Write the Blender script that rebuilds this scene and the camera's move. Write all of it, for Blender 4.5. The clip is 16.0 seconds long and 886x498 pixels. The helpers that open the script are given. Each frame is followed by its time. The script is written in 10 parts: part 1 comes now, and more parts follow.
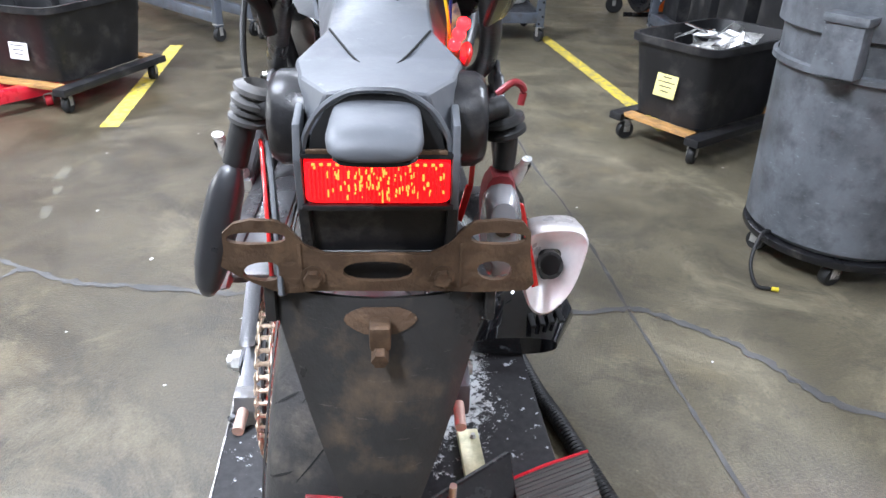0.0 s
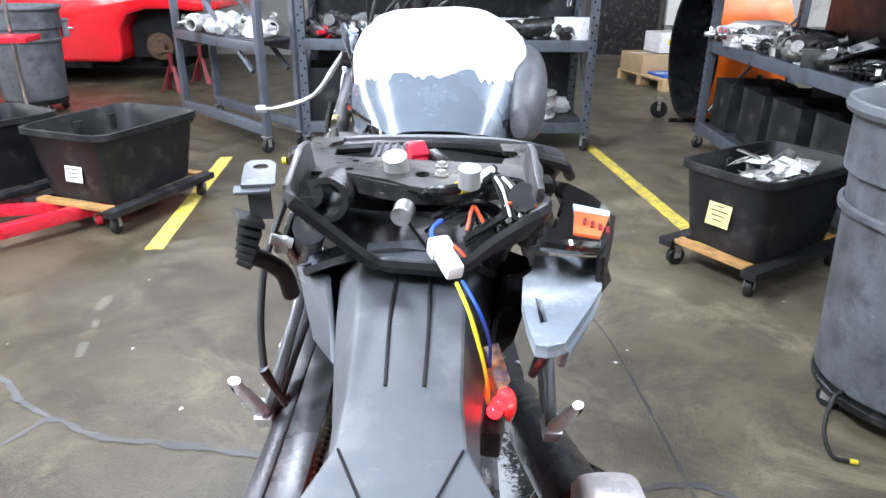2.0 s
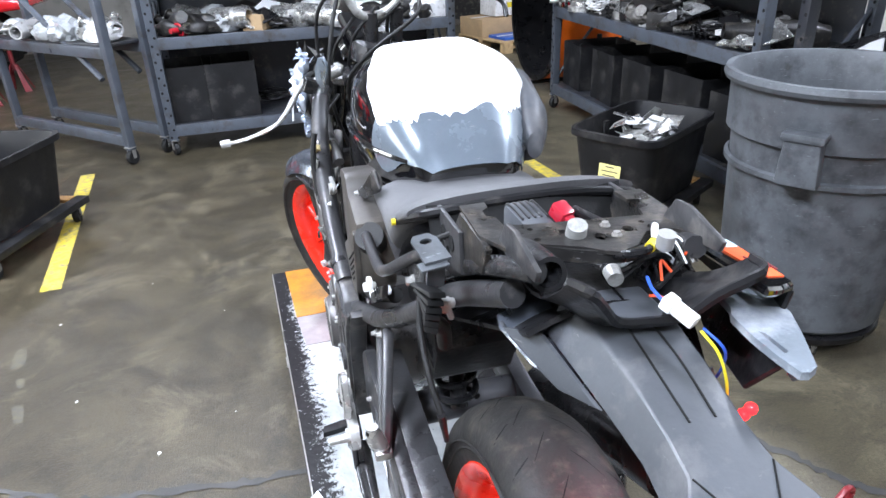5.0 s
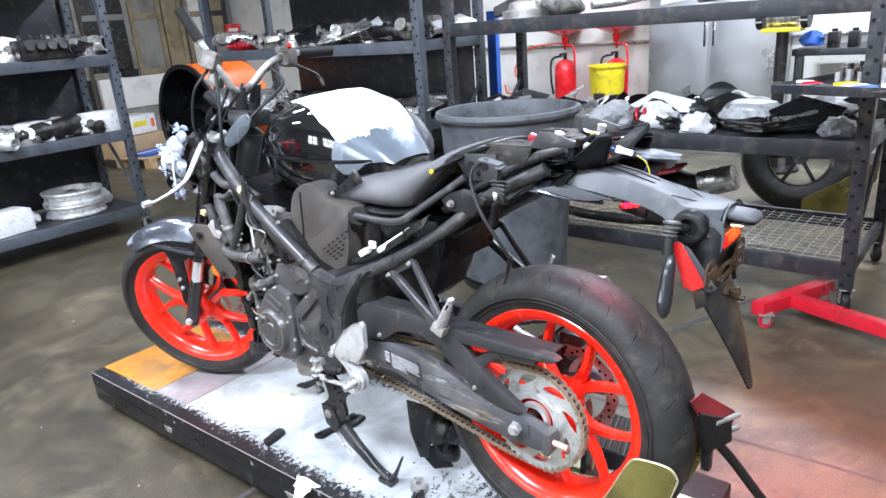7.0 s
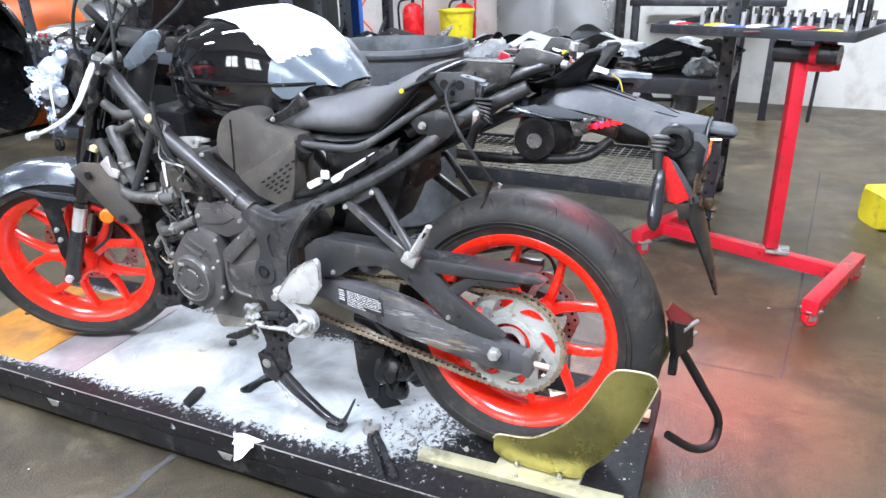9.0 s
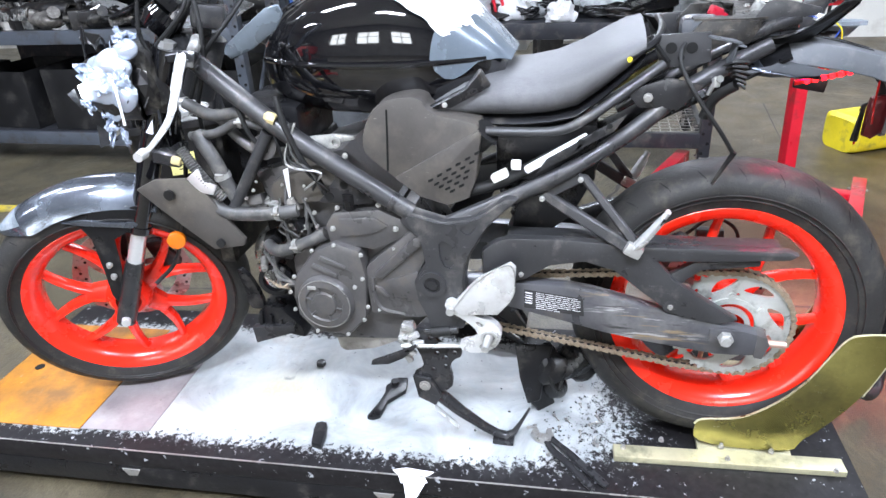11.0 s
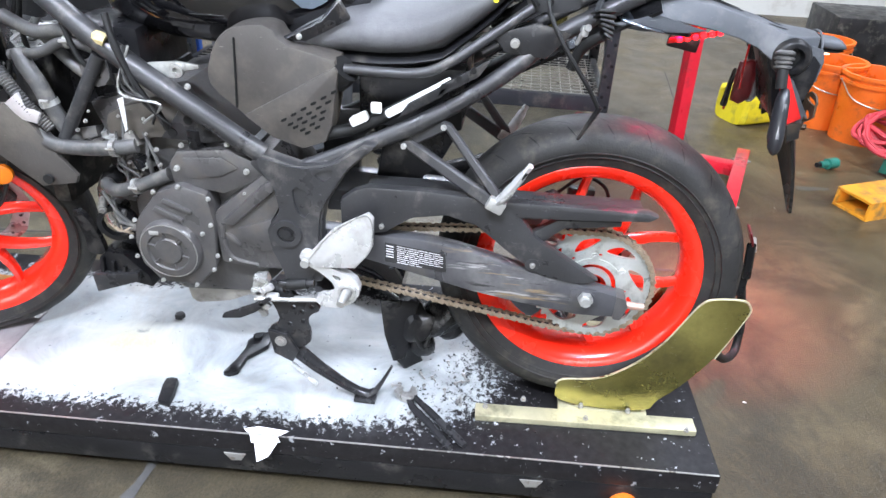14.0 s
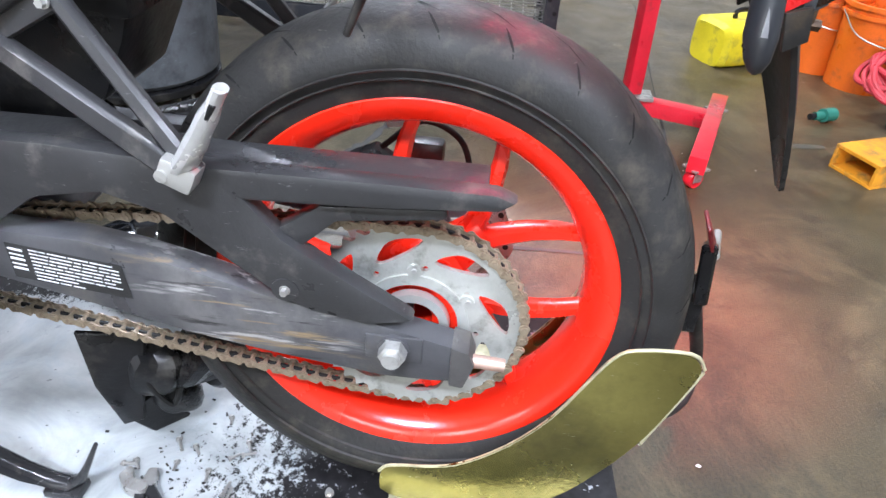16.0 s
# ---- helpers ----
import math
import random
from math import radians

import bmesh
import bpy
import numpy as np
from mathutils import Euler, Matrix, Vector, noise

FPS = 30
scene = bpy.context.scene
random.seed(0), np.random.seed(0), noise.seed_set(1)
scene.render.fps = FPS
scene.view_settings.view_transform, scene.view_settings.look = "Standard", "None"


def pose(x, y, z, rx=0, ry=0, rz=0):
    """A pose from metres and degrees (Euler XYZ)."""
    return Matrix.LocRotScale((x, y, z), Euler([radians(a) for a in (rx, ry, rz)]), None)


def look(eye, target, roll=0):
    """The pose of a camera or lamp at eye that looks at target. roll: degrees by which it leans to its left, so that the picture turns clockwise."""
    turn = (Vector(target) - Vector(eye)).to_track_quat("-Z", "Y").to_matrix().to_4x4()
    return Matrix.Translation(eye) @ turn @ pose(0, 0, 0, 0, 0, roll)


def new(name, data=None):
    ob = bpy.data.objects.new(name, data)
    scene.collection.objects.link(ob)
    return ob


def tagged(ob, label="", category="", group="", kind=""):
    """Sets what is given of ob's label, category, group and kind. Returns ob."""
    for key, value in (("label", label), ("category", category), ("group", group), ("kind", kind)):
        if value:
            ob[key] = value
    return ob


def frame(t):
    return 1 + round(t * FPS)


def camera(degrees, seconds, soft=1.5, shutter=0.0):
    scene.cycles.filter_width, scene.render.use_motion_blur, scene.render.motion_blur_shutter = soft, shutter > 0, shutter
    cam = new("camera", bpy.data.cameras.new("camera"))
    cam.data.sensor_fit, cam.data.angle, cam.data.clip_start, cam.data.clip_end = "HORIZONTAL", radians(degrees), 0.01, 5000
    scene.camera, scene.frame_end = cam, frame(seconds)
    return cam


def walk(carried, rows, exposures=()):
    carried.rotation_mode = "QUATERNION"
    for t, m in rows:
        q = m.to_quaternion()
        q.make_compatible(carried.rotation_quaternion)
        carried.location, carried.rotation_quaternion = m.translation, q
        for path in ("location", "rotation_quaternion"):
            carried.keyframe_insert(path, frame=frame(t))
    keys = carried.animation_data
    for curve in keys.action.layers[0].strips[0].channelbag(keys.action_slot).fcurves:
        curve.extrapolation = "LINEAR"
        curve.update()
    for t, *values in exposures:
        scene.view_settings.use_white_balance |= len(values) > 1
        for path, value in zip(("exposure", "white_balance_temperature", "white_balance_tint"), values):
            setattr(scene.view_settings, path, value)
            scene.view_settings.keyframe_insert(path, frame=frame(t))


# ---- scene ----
cam = camera(66.7, 16.0)
PATH = [
    (0, (0.109, -0.756, 1.104), (0.232, 0.979, 0.117), 1.9),
    (0.5, (0.116, -0.676, 1.139), (0.167, 1.074, 0.173), 0.6),
    (1, (0.117, -0.632, 1.166), (0.106, 1.118, 0.199), -1.1),
    (1.5, (0.121, -0.593, 1.214), (0.113, 1.194, 0.316), 0.9),
    (2, (0.118, -0.568, 1.258), (0.112, 1.273, 0.477), 0.7),
    (2.5, (0.117, -0.544, 1.304), (0.115, 1.29, 0.505), 0.6),
    (3, (0.117, -0.515, 1.364), (0.15, 1.278, 0.479), 0.7),
    (3.2, (0.115, -0.504, 1.397), (0.155, 1.275, 0.483), 0.4),
    (5.3, (-0.354, -0.597, 1.387), (0.289, 1.09, 0.528), -3.4),
    (5.5, (-0.464, -0.603, 1.366), (0.369, 1.044, 0.598), -4.1),
    (6, (-0.725, -0.646, 1.348), (0.384, 0.849, 0.618), -2.1),
    (6.5, (-0.968, -0.751, 1.343), (0.358, 0.561, 0.624), -2.1),
    (7, (-1.146, -0.744, 1.337), (0.272, 0.517, 0.705), -4.4),
    (7.5, (-1.243, -0.701, 1.282), (0.25, 0.478, 0.666), -2.9),
    (8, (-1.275, -0.719, 1.269), (0.283, 0.351, 0.615), -2.8),
    (8.2, (-1.286, -0.697, 1.273), (0.284, 0.328, 0.578), -1.9),
    (10.3, (-1.279, 0.051, 1.276), (0.452, 0.58, 0.426), -1.9),
    (10.5, (-1.28, 0.112, 1.274), (0.449, 0.623, 0.409), -1.1),
    (11, (-1.313, 0.276, 1.3), (0.413, 0.698, 0.381), -3.4),
    (11.5, (-1.345, 0.372, 1.306), (0.368, 0.707, 0.331), -1.1),
    (12, (-1.356, 0.411, 1.317), (0.346, 0.727, 0.316), -1.6),
    (12.5, (-1.368, 0.439, 1.324), (0.347, 0.778, 0.353), -2.8),
    (13, (-1.358, 0.431, 1.317), (0.366, 0.737, 0.351), -2.4),
    (13.5, (-1.321, 0.343, 1.277), (0.406, 0.495, 0.279), -0.3),
    (14, (-1.232, 0.175, 1.25), (0.474, 0.345, 0.22), 2.7),
    (14.5, (-1.116, 0.053, 1.21), (0.564, 0.322, 0.159), 0.3),
    (15, (-0.948, 0.025, 1.163), (0.717, 0.086, 0.058), 3.5),
    (15.5, (-0.771, -0.017, 1.075), (0.901, -0.023, -0.023), 4.2),
    (16, (-0.624, -0.077, 0.985), (1.015, 0.029, -0.158), 4.3),
]
walk(cam, [(t, look(eye, target, roll)) for t, eye, target, roll in PATH],
     [(0.0, 1.0), (1.5, 1.02), (3.0, 0.74), (5.5, 0.60), (8.0, 0.60), (10.5, 0.58), (14.5, 0.58), (16.0, 0.54)])

# ---- world, lights, exposure ----
world = bpy.data.worlds.new("workshop_world")
world.use_nodes = True
world.node_tree.nodes["Background"].inputs[0].default_value = (0.75, 0.85, 1.0, 1)
world.node_tree.nodes["Background"].inputs[1].default_value = 0.006
scene.world = world


def area_lamp(name, m, sx, sy, power, col=(0.85, 0.93, 1.11)):
    d = bpy.data.lights.new(name, "AREA")
    d.shape, d.size, d.size_y, d.energy, d.color = "RECTANGLE", sx, sy, power, col
    ob = new(name, d)
    ob.matrix_world = m
    return ob


LAMPS = [(-2.6, 0.6, 90, 275), (-0.8, 2.7, 90, 90), (3.8, 0.9, 90, 210), (0.4, 5.0, 90, 50), (3.8, 4.6, 90, 45), (-2.6, 5.6, 90, 65), (-1.3, -2.2, 90, 195), (2.2, -2.4, 90, 50)]
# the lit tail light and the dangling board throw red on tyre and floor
# added lamp floating behind the mudguard, standing in for the tail light's spill
tail_spill_lamp = area_lamp("tail_spill_lamp", look((0.135, -0.430, 0.905), (0.70, -0.46, 0.0)), 0.05, 0.024, 4.6, (1.0, 0.03, 0.06))
tail_spill_lamp.data.spread = radians(62)
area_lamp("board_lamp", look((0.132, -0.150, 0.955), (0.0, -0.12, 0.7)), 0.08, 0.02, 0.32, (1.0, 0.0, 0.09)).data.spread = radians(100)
# the smashed headlight still has a running lamp lit
run = bpy.data.lights.new("running_lamp", "POINT")
run.energy, run.color, run.shadow_soft_size = 0.3, (0.82, 0.91, 1.0), 0.02
new("running_lamp", run).matrix_world = Matrix.Translation((-0.165, 1.325, 1.000))

# ---- materials ----
def nodes_of(name):
    m = bpy.data.materials.new(name)
    m.use_nodes = True
    return m, m.node_tree.nodes, m.node_tree.links


def rgba(c):
    return (c[0], c[1], c[2], 1)


def mixrgb(N, L, fac, a, b, blend="MIX"):
    n = N.new("ShaderNodeMix")
    n.data_type, n.blend_type = "RGBA", blend
    for sock, v in ((n.inputs[0], fac), (n.inputs[6], a), (n.inputs[7], b)):
        if hasattr(v, "is_linked"):
            L.new(v, sock)
        elif isinstance(v, (int, float)):
            sock.default_value = v
        else:
            sock.default_value = rgba(v)
    return n.outputs[2]


def noise_fac(N, L, co, scale, lo, hi, detail=6, rough=0.6, dist=0.0):
    t = N.new("ShaderNodeTexNoise")
    t.inputs["Scale"].default_value, t.inputs["Detail"].default_value = scale, detail
    t.inputs["Roughness"].default_value, t.inputs["Distortion"].default_value = rough, dist
    L.new(co, t.inputs["Vector"])
    r = N.new("ShaderNodeMapRange")
    r.inputs[1].default_value, r.inputs[2].default_value = lo, hi
    L.new(t.outputs[0], r.inputs[0])
    return r.outputs[0]


def mat(name, col, rough=0.5, metal=0.0, var=0.25, scale=9, fine=120, bump=0.15, dirt=None, amt=0.0, dscale=14,
        scratch=None, samt=0.0, coat=0.0, spec=0.5, alpha=1.0, trans=0.0, rvar=0.15):
    """A painted, cast or moulded surface: broad tone, fine grain, dirt patches and pale scratches."""
    m, N, L = nodes_of(name)
    b = N["Principled BSDF"]
    co = N.new("ShaderNodeTexCoord").outputs["Object"]
    broad = noise_fac(N, L, co, scale, 0.3, 0.7)
    c = mixrgb(N, L, broad, [x * (1 - var) for x in col], [min(1, x * (1 + var)) for x in col])
    grain = noise_fac(N, L, co, fine, 0.25, 0.75, 3)
    c = mixrgb(N, L, 0.12, c, mixrgb(N, L, grain, [x * 0.6 for x in col], [min(1, x * 1.35 + 0.01) for x in col]))
    if dirt:
        d = noise_fac(N, L, co, dscale, 0.62 - 0.3 * amt, 0.75 - 0.1 * amt, 8, 0.65)
        c = mixrgb(N, L, d, c, dirt)
    if scratch:
        mp = N.new("ShaderNodeMapping")
        mp.inputs["Scale"].default_value = (3, 5, 26)
        mp.inputs["Rotation"].default_value = (0.5, 0.2, 0.3)
        L.new(co, mp.inputs[0])
        s = noise_fac(N, L, mp.outputs[0], 9, 0.66 - 0.1 * samt, 0.74, 5, 0.7)
        c = mixrgb(N, L, s, c, scratch)
    L.new(c, b.inputs["Base Color"])
    r = N.new("ShaderNodeMapRange")
    r.inputs[3].default_value, r.inputs[4].default_value = max(0.02, rough - rvar), min(1, rough + rvar)
    L.new(broad, r.inputs[0])
    L.new(r.outputs[0], b.inputs["Roughness"])
    b.inputs["Metallic"].default_value = metal
    b.inputs["Coat Weight"].default_value = coat
    b.inputs["Coat Roughness"].default_value = 0.06
    b.inputs["Specular IOR Level"].default_value = spec
    b.inputs["Transmission Weight"].default_value = trans
    if bump:
        bp = N.new("ShaderNodeBump")
        bp.inputs["Strength"].default_value, bp.inputs["Distance"].default_value = bump, 0.002
        L.new(grain, bp.inputs["Height"])
        L.new(bp.outputs[0], b.inputs["Normal"])
    return m


def glow(name, col, strength, base=(0.5, 0.02, 0.02)):
    m, N, L = nodes_of(name)
    b = N["Principled BSDF"]
    b.inputs["Base Color"].default_value = rgba(base)
    b.inputs["Roughness"].default_value = 0.2
    b.inputs["Emission Color"].default_value = rgba(col)
    b.inputs["Emission Strength"].default_value = strength
    return m


def concrete(name):
    m, N, L = nodes_of(name)
    b = N["Principled BSDF"]
    co = N.new("ShaderNodeTexCoord").outputs["Object"]
    big = noise_fac(N, L, co, 0.8, 0.32, 0.68, 8, 0.65)
    c = mixrgb(N, L, big, (0.082, 0.073, 0.048), (0.310, 0.283, 0.208))
    mid = noise_fac(N, L, co, 3.6, 0.36, 0.66, 10, 0.72, 0.5)
    c = mixrgb(N, L, mid, mixrgb(N, L, 0.7, c, (0.078, 0.072, 0.056)), c)
    stain = noise_fac(N, L, co, 1.7, 0.46, 0.58, 10, 0.80, 1.0)
    c = mixrgb(N, L, stain, c, (0.040, 0.035, 0.028))
    spot = noise_fac(N, L, co, 4.2, 0.535, 0.61, 9, 0.74, 0.5)
    c = mixrgb(N, L, spot, c, mixrgb(N, L, 0.8, c, (0.024, 0.021, 0.018)))
    pale = noise_fac(N, L, co, 2.6, 0.52, 0.68, 9, 0.78, 0.6)
    c = mixrgb(N, L, pale, c, (0.42, 0.395, 0.31))
    ochre = noise_fac(N, L, co, 1.3, 0.56, 0.72, 6, 0.7)
    c = mixrgb(N, L, ochre, c, mixrgb(N, L, 0.6, c, (0.20, 0.15, 0.06)))
    streak = N.new("ShaderNodeMapping")
    streak.inputs["Scale"].default_value = (1.2, 7.0, 1)
    streak.inputs["Rotation"].default_value = (0, 0, 0.5)
    L.new(co, streak.inputs[0])
    sm = noise_fac(N, L, streak.outputs[0], 2.5, 0.58, 0.72, 8, 0.7)
    c = mixrgb(N, L, sm, c, mixrgb(N, L, 0.6, c, (0.045, 0.041, 0.034)))
    for sc, lo, hi, col in ((38, 0.675, 0.73, (0.042, 0.038, 0.032)), (27, 0.715, 0.75, (0.46, 0.44, 0.39)), (90, 0.70, 0.75, (0.05, 0.045, 0.038)), (64, 0.73, 0.76, (0.45, 0.43, 0.38))):
        c = mixrgb(N, L, noise_fac(N, L, co, sc, lo, hi, 4), c, col)
    grit = noise_fac(N, L, co, 150, 0.3, 0.7, 4)
    c = mixrgb(N, L, 0.34, c, mixrgb(N, L, grit, (0.07, 0.064, 0.046), (0.34, 0.318, 0.25)))
    c = mixrgb(N, L, 1.0, c, (0.68, 0.65, 0.59), "MULTIPLY")
    # brightness balance put into the colour: darker beside the lift, paler beyond it
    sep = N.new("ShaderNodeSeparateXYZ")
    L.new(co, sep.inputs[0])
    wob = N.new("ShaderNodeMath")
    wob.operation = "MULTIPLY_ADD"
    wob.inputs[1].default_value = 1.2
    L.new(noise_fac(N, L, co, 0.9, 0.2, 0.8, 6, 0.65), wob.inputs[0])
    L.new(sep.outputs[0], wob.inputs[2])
    side_tone = N.new("ShaderNodeMapRange")
    side_tone.inputs[1].default_value, side_tone.inputs[2].default_value = 0.35, 1.55
    L.new(wob.outputs[0], side_tone.inputs[0])
    c = mixrgb(N, L, side_tone.outputs[0], mixrgb(N, L, 1.0, c, (0.53, 0.495, 0.44), "MULTIPLY"), mixrgb(N, L, 0.12, mixrgb(N, L, 1.0, c, (0.98, 0.95, 0.87), "MULTIPLY"), (0.15, 0.14, 0.115)))
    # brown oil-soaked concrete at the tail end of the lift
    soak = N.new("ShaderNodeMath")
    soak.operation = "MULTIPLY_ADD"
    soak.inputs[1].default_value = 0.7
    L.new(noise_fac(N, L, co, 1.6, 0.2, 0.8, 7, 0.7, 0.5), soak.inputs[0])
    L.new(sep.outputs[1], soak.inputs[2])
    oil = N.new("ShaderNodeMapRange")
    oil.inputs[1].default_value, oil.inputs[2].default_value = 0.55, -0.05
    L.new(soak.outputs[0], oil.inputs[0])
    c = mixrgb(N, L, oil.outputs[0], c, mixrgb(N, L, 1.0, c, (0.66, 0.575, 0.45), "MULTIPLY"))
    L.new(c, b.inputs["Base Color"])
    r = N.new("ShaderNodeMapRange")
    r.inputs[3].default_value, r.inputs[4].default_value = 0.28, 0.50
    L.new(mid, r.inputs[0])
    L.new(r.outputs[0], b.inputs["Roughness"])
    bp = N.new("ShaderNodeBump")
    bp.inputs["Strength"].default_value, bp.inputs["Distance"].default_value = 0.3, 0.003
    L.new(grit, bp.inputs["Height"])
    L.new(bp.outputs[0], b.inputs["Normal"])
    return m


def deck_paint(name):
    """Black enamel worn through to pale primer where boots and bikes stand; local x across, y along."""
    m, N, L = nodes_of(name)
    b = N["Principled BSDF"]
    co = N.new("ShaderNodeTexCoord").outputs["Object"]
    sep = N.new("ShaderNodeSeparateXYZ")
    L.new(co, sep.inputs[0])

    def ramp(sock, a0, a1):
        r = N.new("ShaderNodeMapRange")
        r.inputs[1].default_value, r.inputs[2].default_value = a0, a1
        L.new(sock, r.inputs[0])
        return r.outputs[0]

    def mul(a, c2):
        n = N.new("ShaderNodeMath")
        n.operation = "MULTIPLY"
        L.new(a, n.inputs[0])
        L.new(c2, n.inputs[1])
        return n.outputs[0]
    worn = mul(mul(ramp(sep.outputs[0], -0.315, -0.19), ramp(sep.outputs[0], 0.26, 0.14)),
               mul(ramp(sep.outputs[1], -0.78, -0.36), ramp(sep.outputs[1], 1.2, 0.9)))
    chip = N.new("ShaderNodeTexNoise")
    chip.inputs["Scale"].default_value, chip.inputs["Detail"].default_value, chip.inputs["Roughness"].default_value = 62, 12, 0.80
    L.new(co, chip.inputs["Vector"])
    add = N.new("ShaderNodeMath")
    add.operation = "ADD"
    L.new(worn, add.inputs[0])
    L.new(ramp(chip.outputs[0], 0.30, 0.70), add.inputs[1])
    lump = N.new("ShaderNodeMath")
    lump.operation = "ADD"
    L.new(add.outputs[0], lump.inputs[0])
    L.new(ramp(noise_fac(N, L, co, 7, 0.3, 0.7, 4), 0.0, 4.0), lump.inputs[1])
    mask = ramp(lump.outputs[0], 1.02, 1.08)
    tone = noise_fac(N, L, co, 4.5, 0.3, 0.72, 9, 0.66, 0.8)
    white = mixrgb(N, L, tone, (0.215, 0.232, 0.235), (0.52, 0.53, 0.525))
    blot = noise_fac(N, L, co, 13, 0.50, 0.72, 9, 0.72, 1.0)
    white = mixrgb(N, L, blot, white, mixrgb(N, L, 0.6, white, (0.33, 0.38, 0.42)))
    spotx = mul(mul(ramp(sep.outputs[0], -0.22, -0.11), ramp(sep.outputs[0], 0.04, -0.07)), mul(ramp(sep.outputs[1], 0.12, 0.23), ramp(sep.outputs[1], 0.42, 0.30)))
    white = mixrgb(N, L, mul(spotx, ramp(chip.outputs[0], 0.20, 0.55)), white, (0.50, 0.445, 0.27))
    rust = noise_fac(N, L, co, 2.6, 0.55, 0.70, 8, 0.7, 0.8)
    white = mixrgb(N, L, rust, white, mixrgb(N, L, 0.55, white, (0.30, 0.25, 0.20)))
    smear = noise_fac(N, L, co, 11, 0.62, 0.74, 9, 0.72, 1.2)
    white = mixrgb(N, L, smear, white, (0.17, 0.18, 0.20))
    speck = noise_fac(N, L, co, 70, 0.69, 0.75, 4)
    white = mixrgb(N, L, speck, white, (0.05, 0.05, 0.05))
    dark = mixrgb(N, L, noise_fac(N, L, co, 60, 0.3, 0.7), (0.006, 0.005, 0.006), (0.018, 0.017, 0.018))
    fleck = noise_fac(N, L, co, 46, 0.635, 0.67, 8)
    dark = mixrgb(N, L, fleck, dark, (0.34, 0.35, 0.37))
    b.inputs["Specular IOR Level"].default_value = 0.25
    L.new(mixrgb(N, L, mask, dark, white), b.inputs["Base Color"])
    r = N.new("ShaderNodeMapRange")
    r.inputs[3].default_value, r.inputs[4].default_value = 0.44, 0.5
    L.new(mask, r.inputs[0])
    L.new(r.outputs[0], b.inputs["Roughness"])
    bp = N.new("ShaderNodeBump")
    bp.inputs["Strength"].default_value, bp.inputs["Distance"].default_value = 0.5, 0.0015
    bp.invert = True
    L.new(mask, bp.inputs["Height"])
    L.new(bp.outputs[0], b.inputs["Normal"])
    return m


def swing_paint(name):
    """Satin black arm paint, rubbed and scratched bare in a band near the axle."""
    m = mat(name, (0.080, 0.080, 0.087), 0.38, 0.3, var=0.25, dirt=(0.13, 0.12, 0.11), amt=0.3, dscale=10)
    N, L = m.node_tree.nodes, m.node_tree.links
    b = N["Principled BSDF"]
    old = b.inputs["Base Color"].links[0].from_socket
    co = N.new("ShaderNodeTexCoord").outputs["Object"]
    sep = N.new("ShaderNodeSeparateXYZ")
    L.new(co, sep.inputs[0])

    def ramp(sock, a0, a1):
        r = N.new("ShaderNodeMapRange")
        r.inputs[1].default_value, r.inputs[2].default_value = a0, a1
        L.new(sock, r.inputs[0])
        return r.outputs[0]

    def mul(a, c2):
        n = N.new("ShaderNodeMath")
        n.operation = "MULTIPLY"
        L.new(a, n.inputs[0])
        L.new(c2, n.inputs[1])
        return n.outputs[0]
    band = mul(ramp(sep.outputs[1], 0.30, 0.20), ramp(sep.outputs[1], 0.02, 0.09))
    c = mixrgb(N, L, mul(band, noise_fac(N, L, co, 16, 0.40, 0.68, 6, 0.6)), old, (0.19, 0.185, 0.185))
    for ang, lo, col, k in ((0.9, 0.54, (0.46, 0.45, 0.44), 42), (1.15, 0.58, (0.30, 0.22, 0.13), 30), (0.6, 0.58, (0.025, 0.025, 0.025), 36)):
        mp = N.new("ShaderNodeMapping")
        mp.inputs["Rotation"].default_value = (ang, 0, 0)
        mp.inputs["Scale"].default_value = (1, 0.16, 1.6)
        L.new(co, mp.inputs[0])
        c = mixrgb(N, L, mul(band, noise_fac(N, L, mp.outputs[0], k, lo, lo + 0.07, 5, 0.65)), c, col)
    L.new(c, b.inputs["Base Color"])
    return m


M = {}
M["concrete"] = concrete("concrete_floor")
M["deck"] = deck_paint("deck_paint")
M["orange_paint"] = mat("worn_orange_deck_paint", (0.50, 0.20, 0.018), 0.45, var=0.3, scale=5, dirt=(0.20, 0.095, 0.03), amt=0.75, dscale=9, scratch=(0.34, 0.26, 0.18), samt=0.3)
M["line"] = mat("yellow_line_paint", (0.62, 0.47, 0.04), 0.7, var=0.2, dirt=(0.20, 0.18, 0.13), amt=0.65, dscale=26)
M["lineworn"] = mat("ghost_of_yellow_paint", (0.125, 0.105, 0.050), 0.6, var=0.3, scale=5, dirt=(0.060, 0.055, 0.045), amt=1.5, dscale=24)
M["crack"] = mat("crack_fill", (0.07, 0.068, 0.065), 0.9, var=0.4)
M["black"] = mat("black_plastic", (0.009, 0.009, 0.010), 0.33, spec=0.3, var=0.35, dirt=(0.06, 0.055, 0.05), amt=0.22)
M["blackgloss"] = mat("black_gloss_paint", (0.005, 0.005, 0.006), 0.045, var=0.2, coat=1.0, bump=0.0, rvar=0.03)
M["blackmetal"] = mat("black_satin_metal", (0.034, 0.034, 0.036), 0.26, 0.35, var=0.3, dirt=(0.11, 0.10, 0.09), amt=0.2, dscale=20, scratch=(0.22, 0.22, 0.22), samt=0.1)
M["frame"] = mat("dark_grey_frame_paint", (0.044, 0.044, 0.046), 0.36, 0.25, var=0.2, dirt=(0.15, 0.14, 0.13), amt=0.2, scratch=(0.28, 0.28, 0.28), samt=0.06)
M["swing"] = swing_paint("scuffed_black_swingarm_paint")
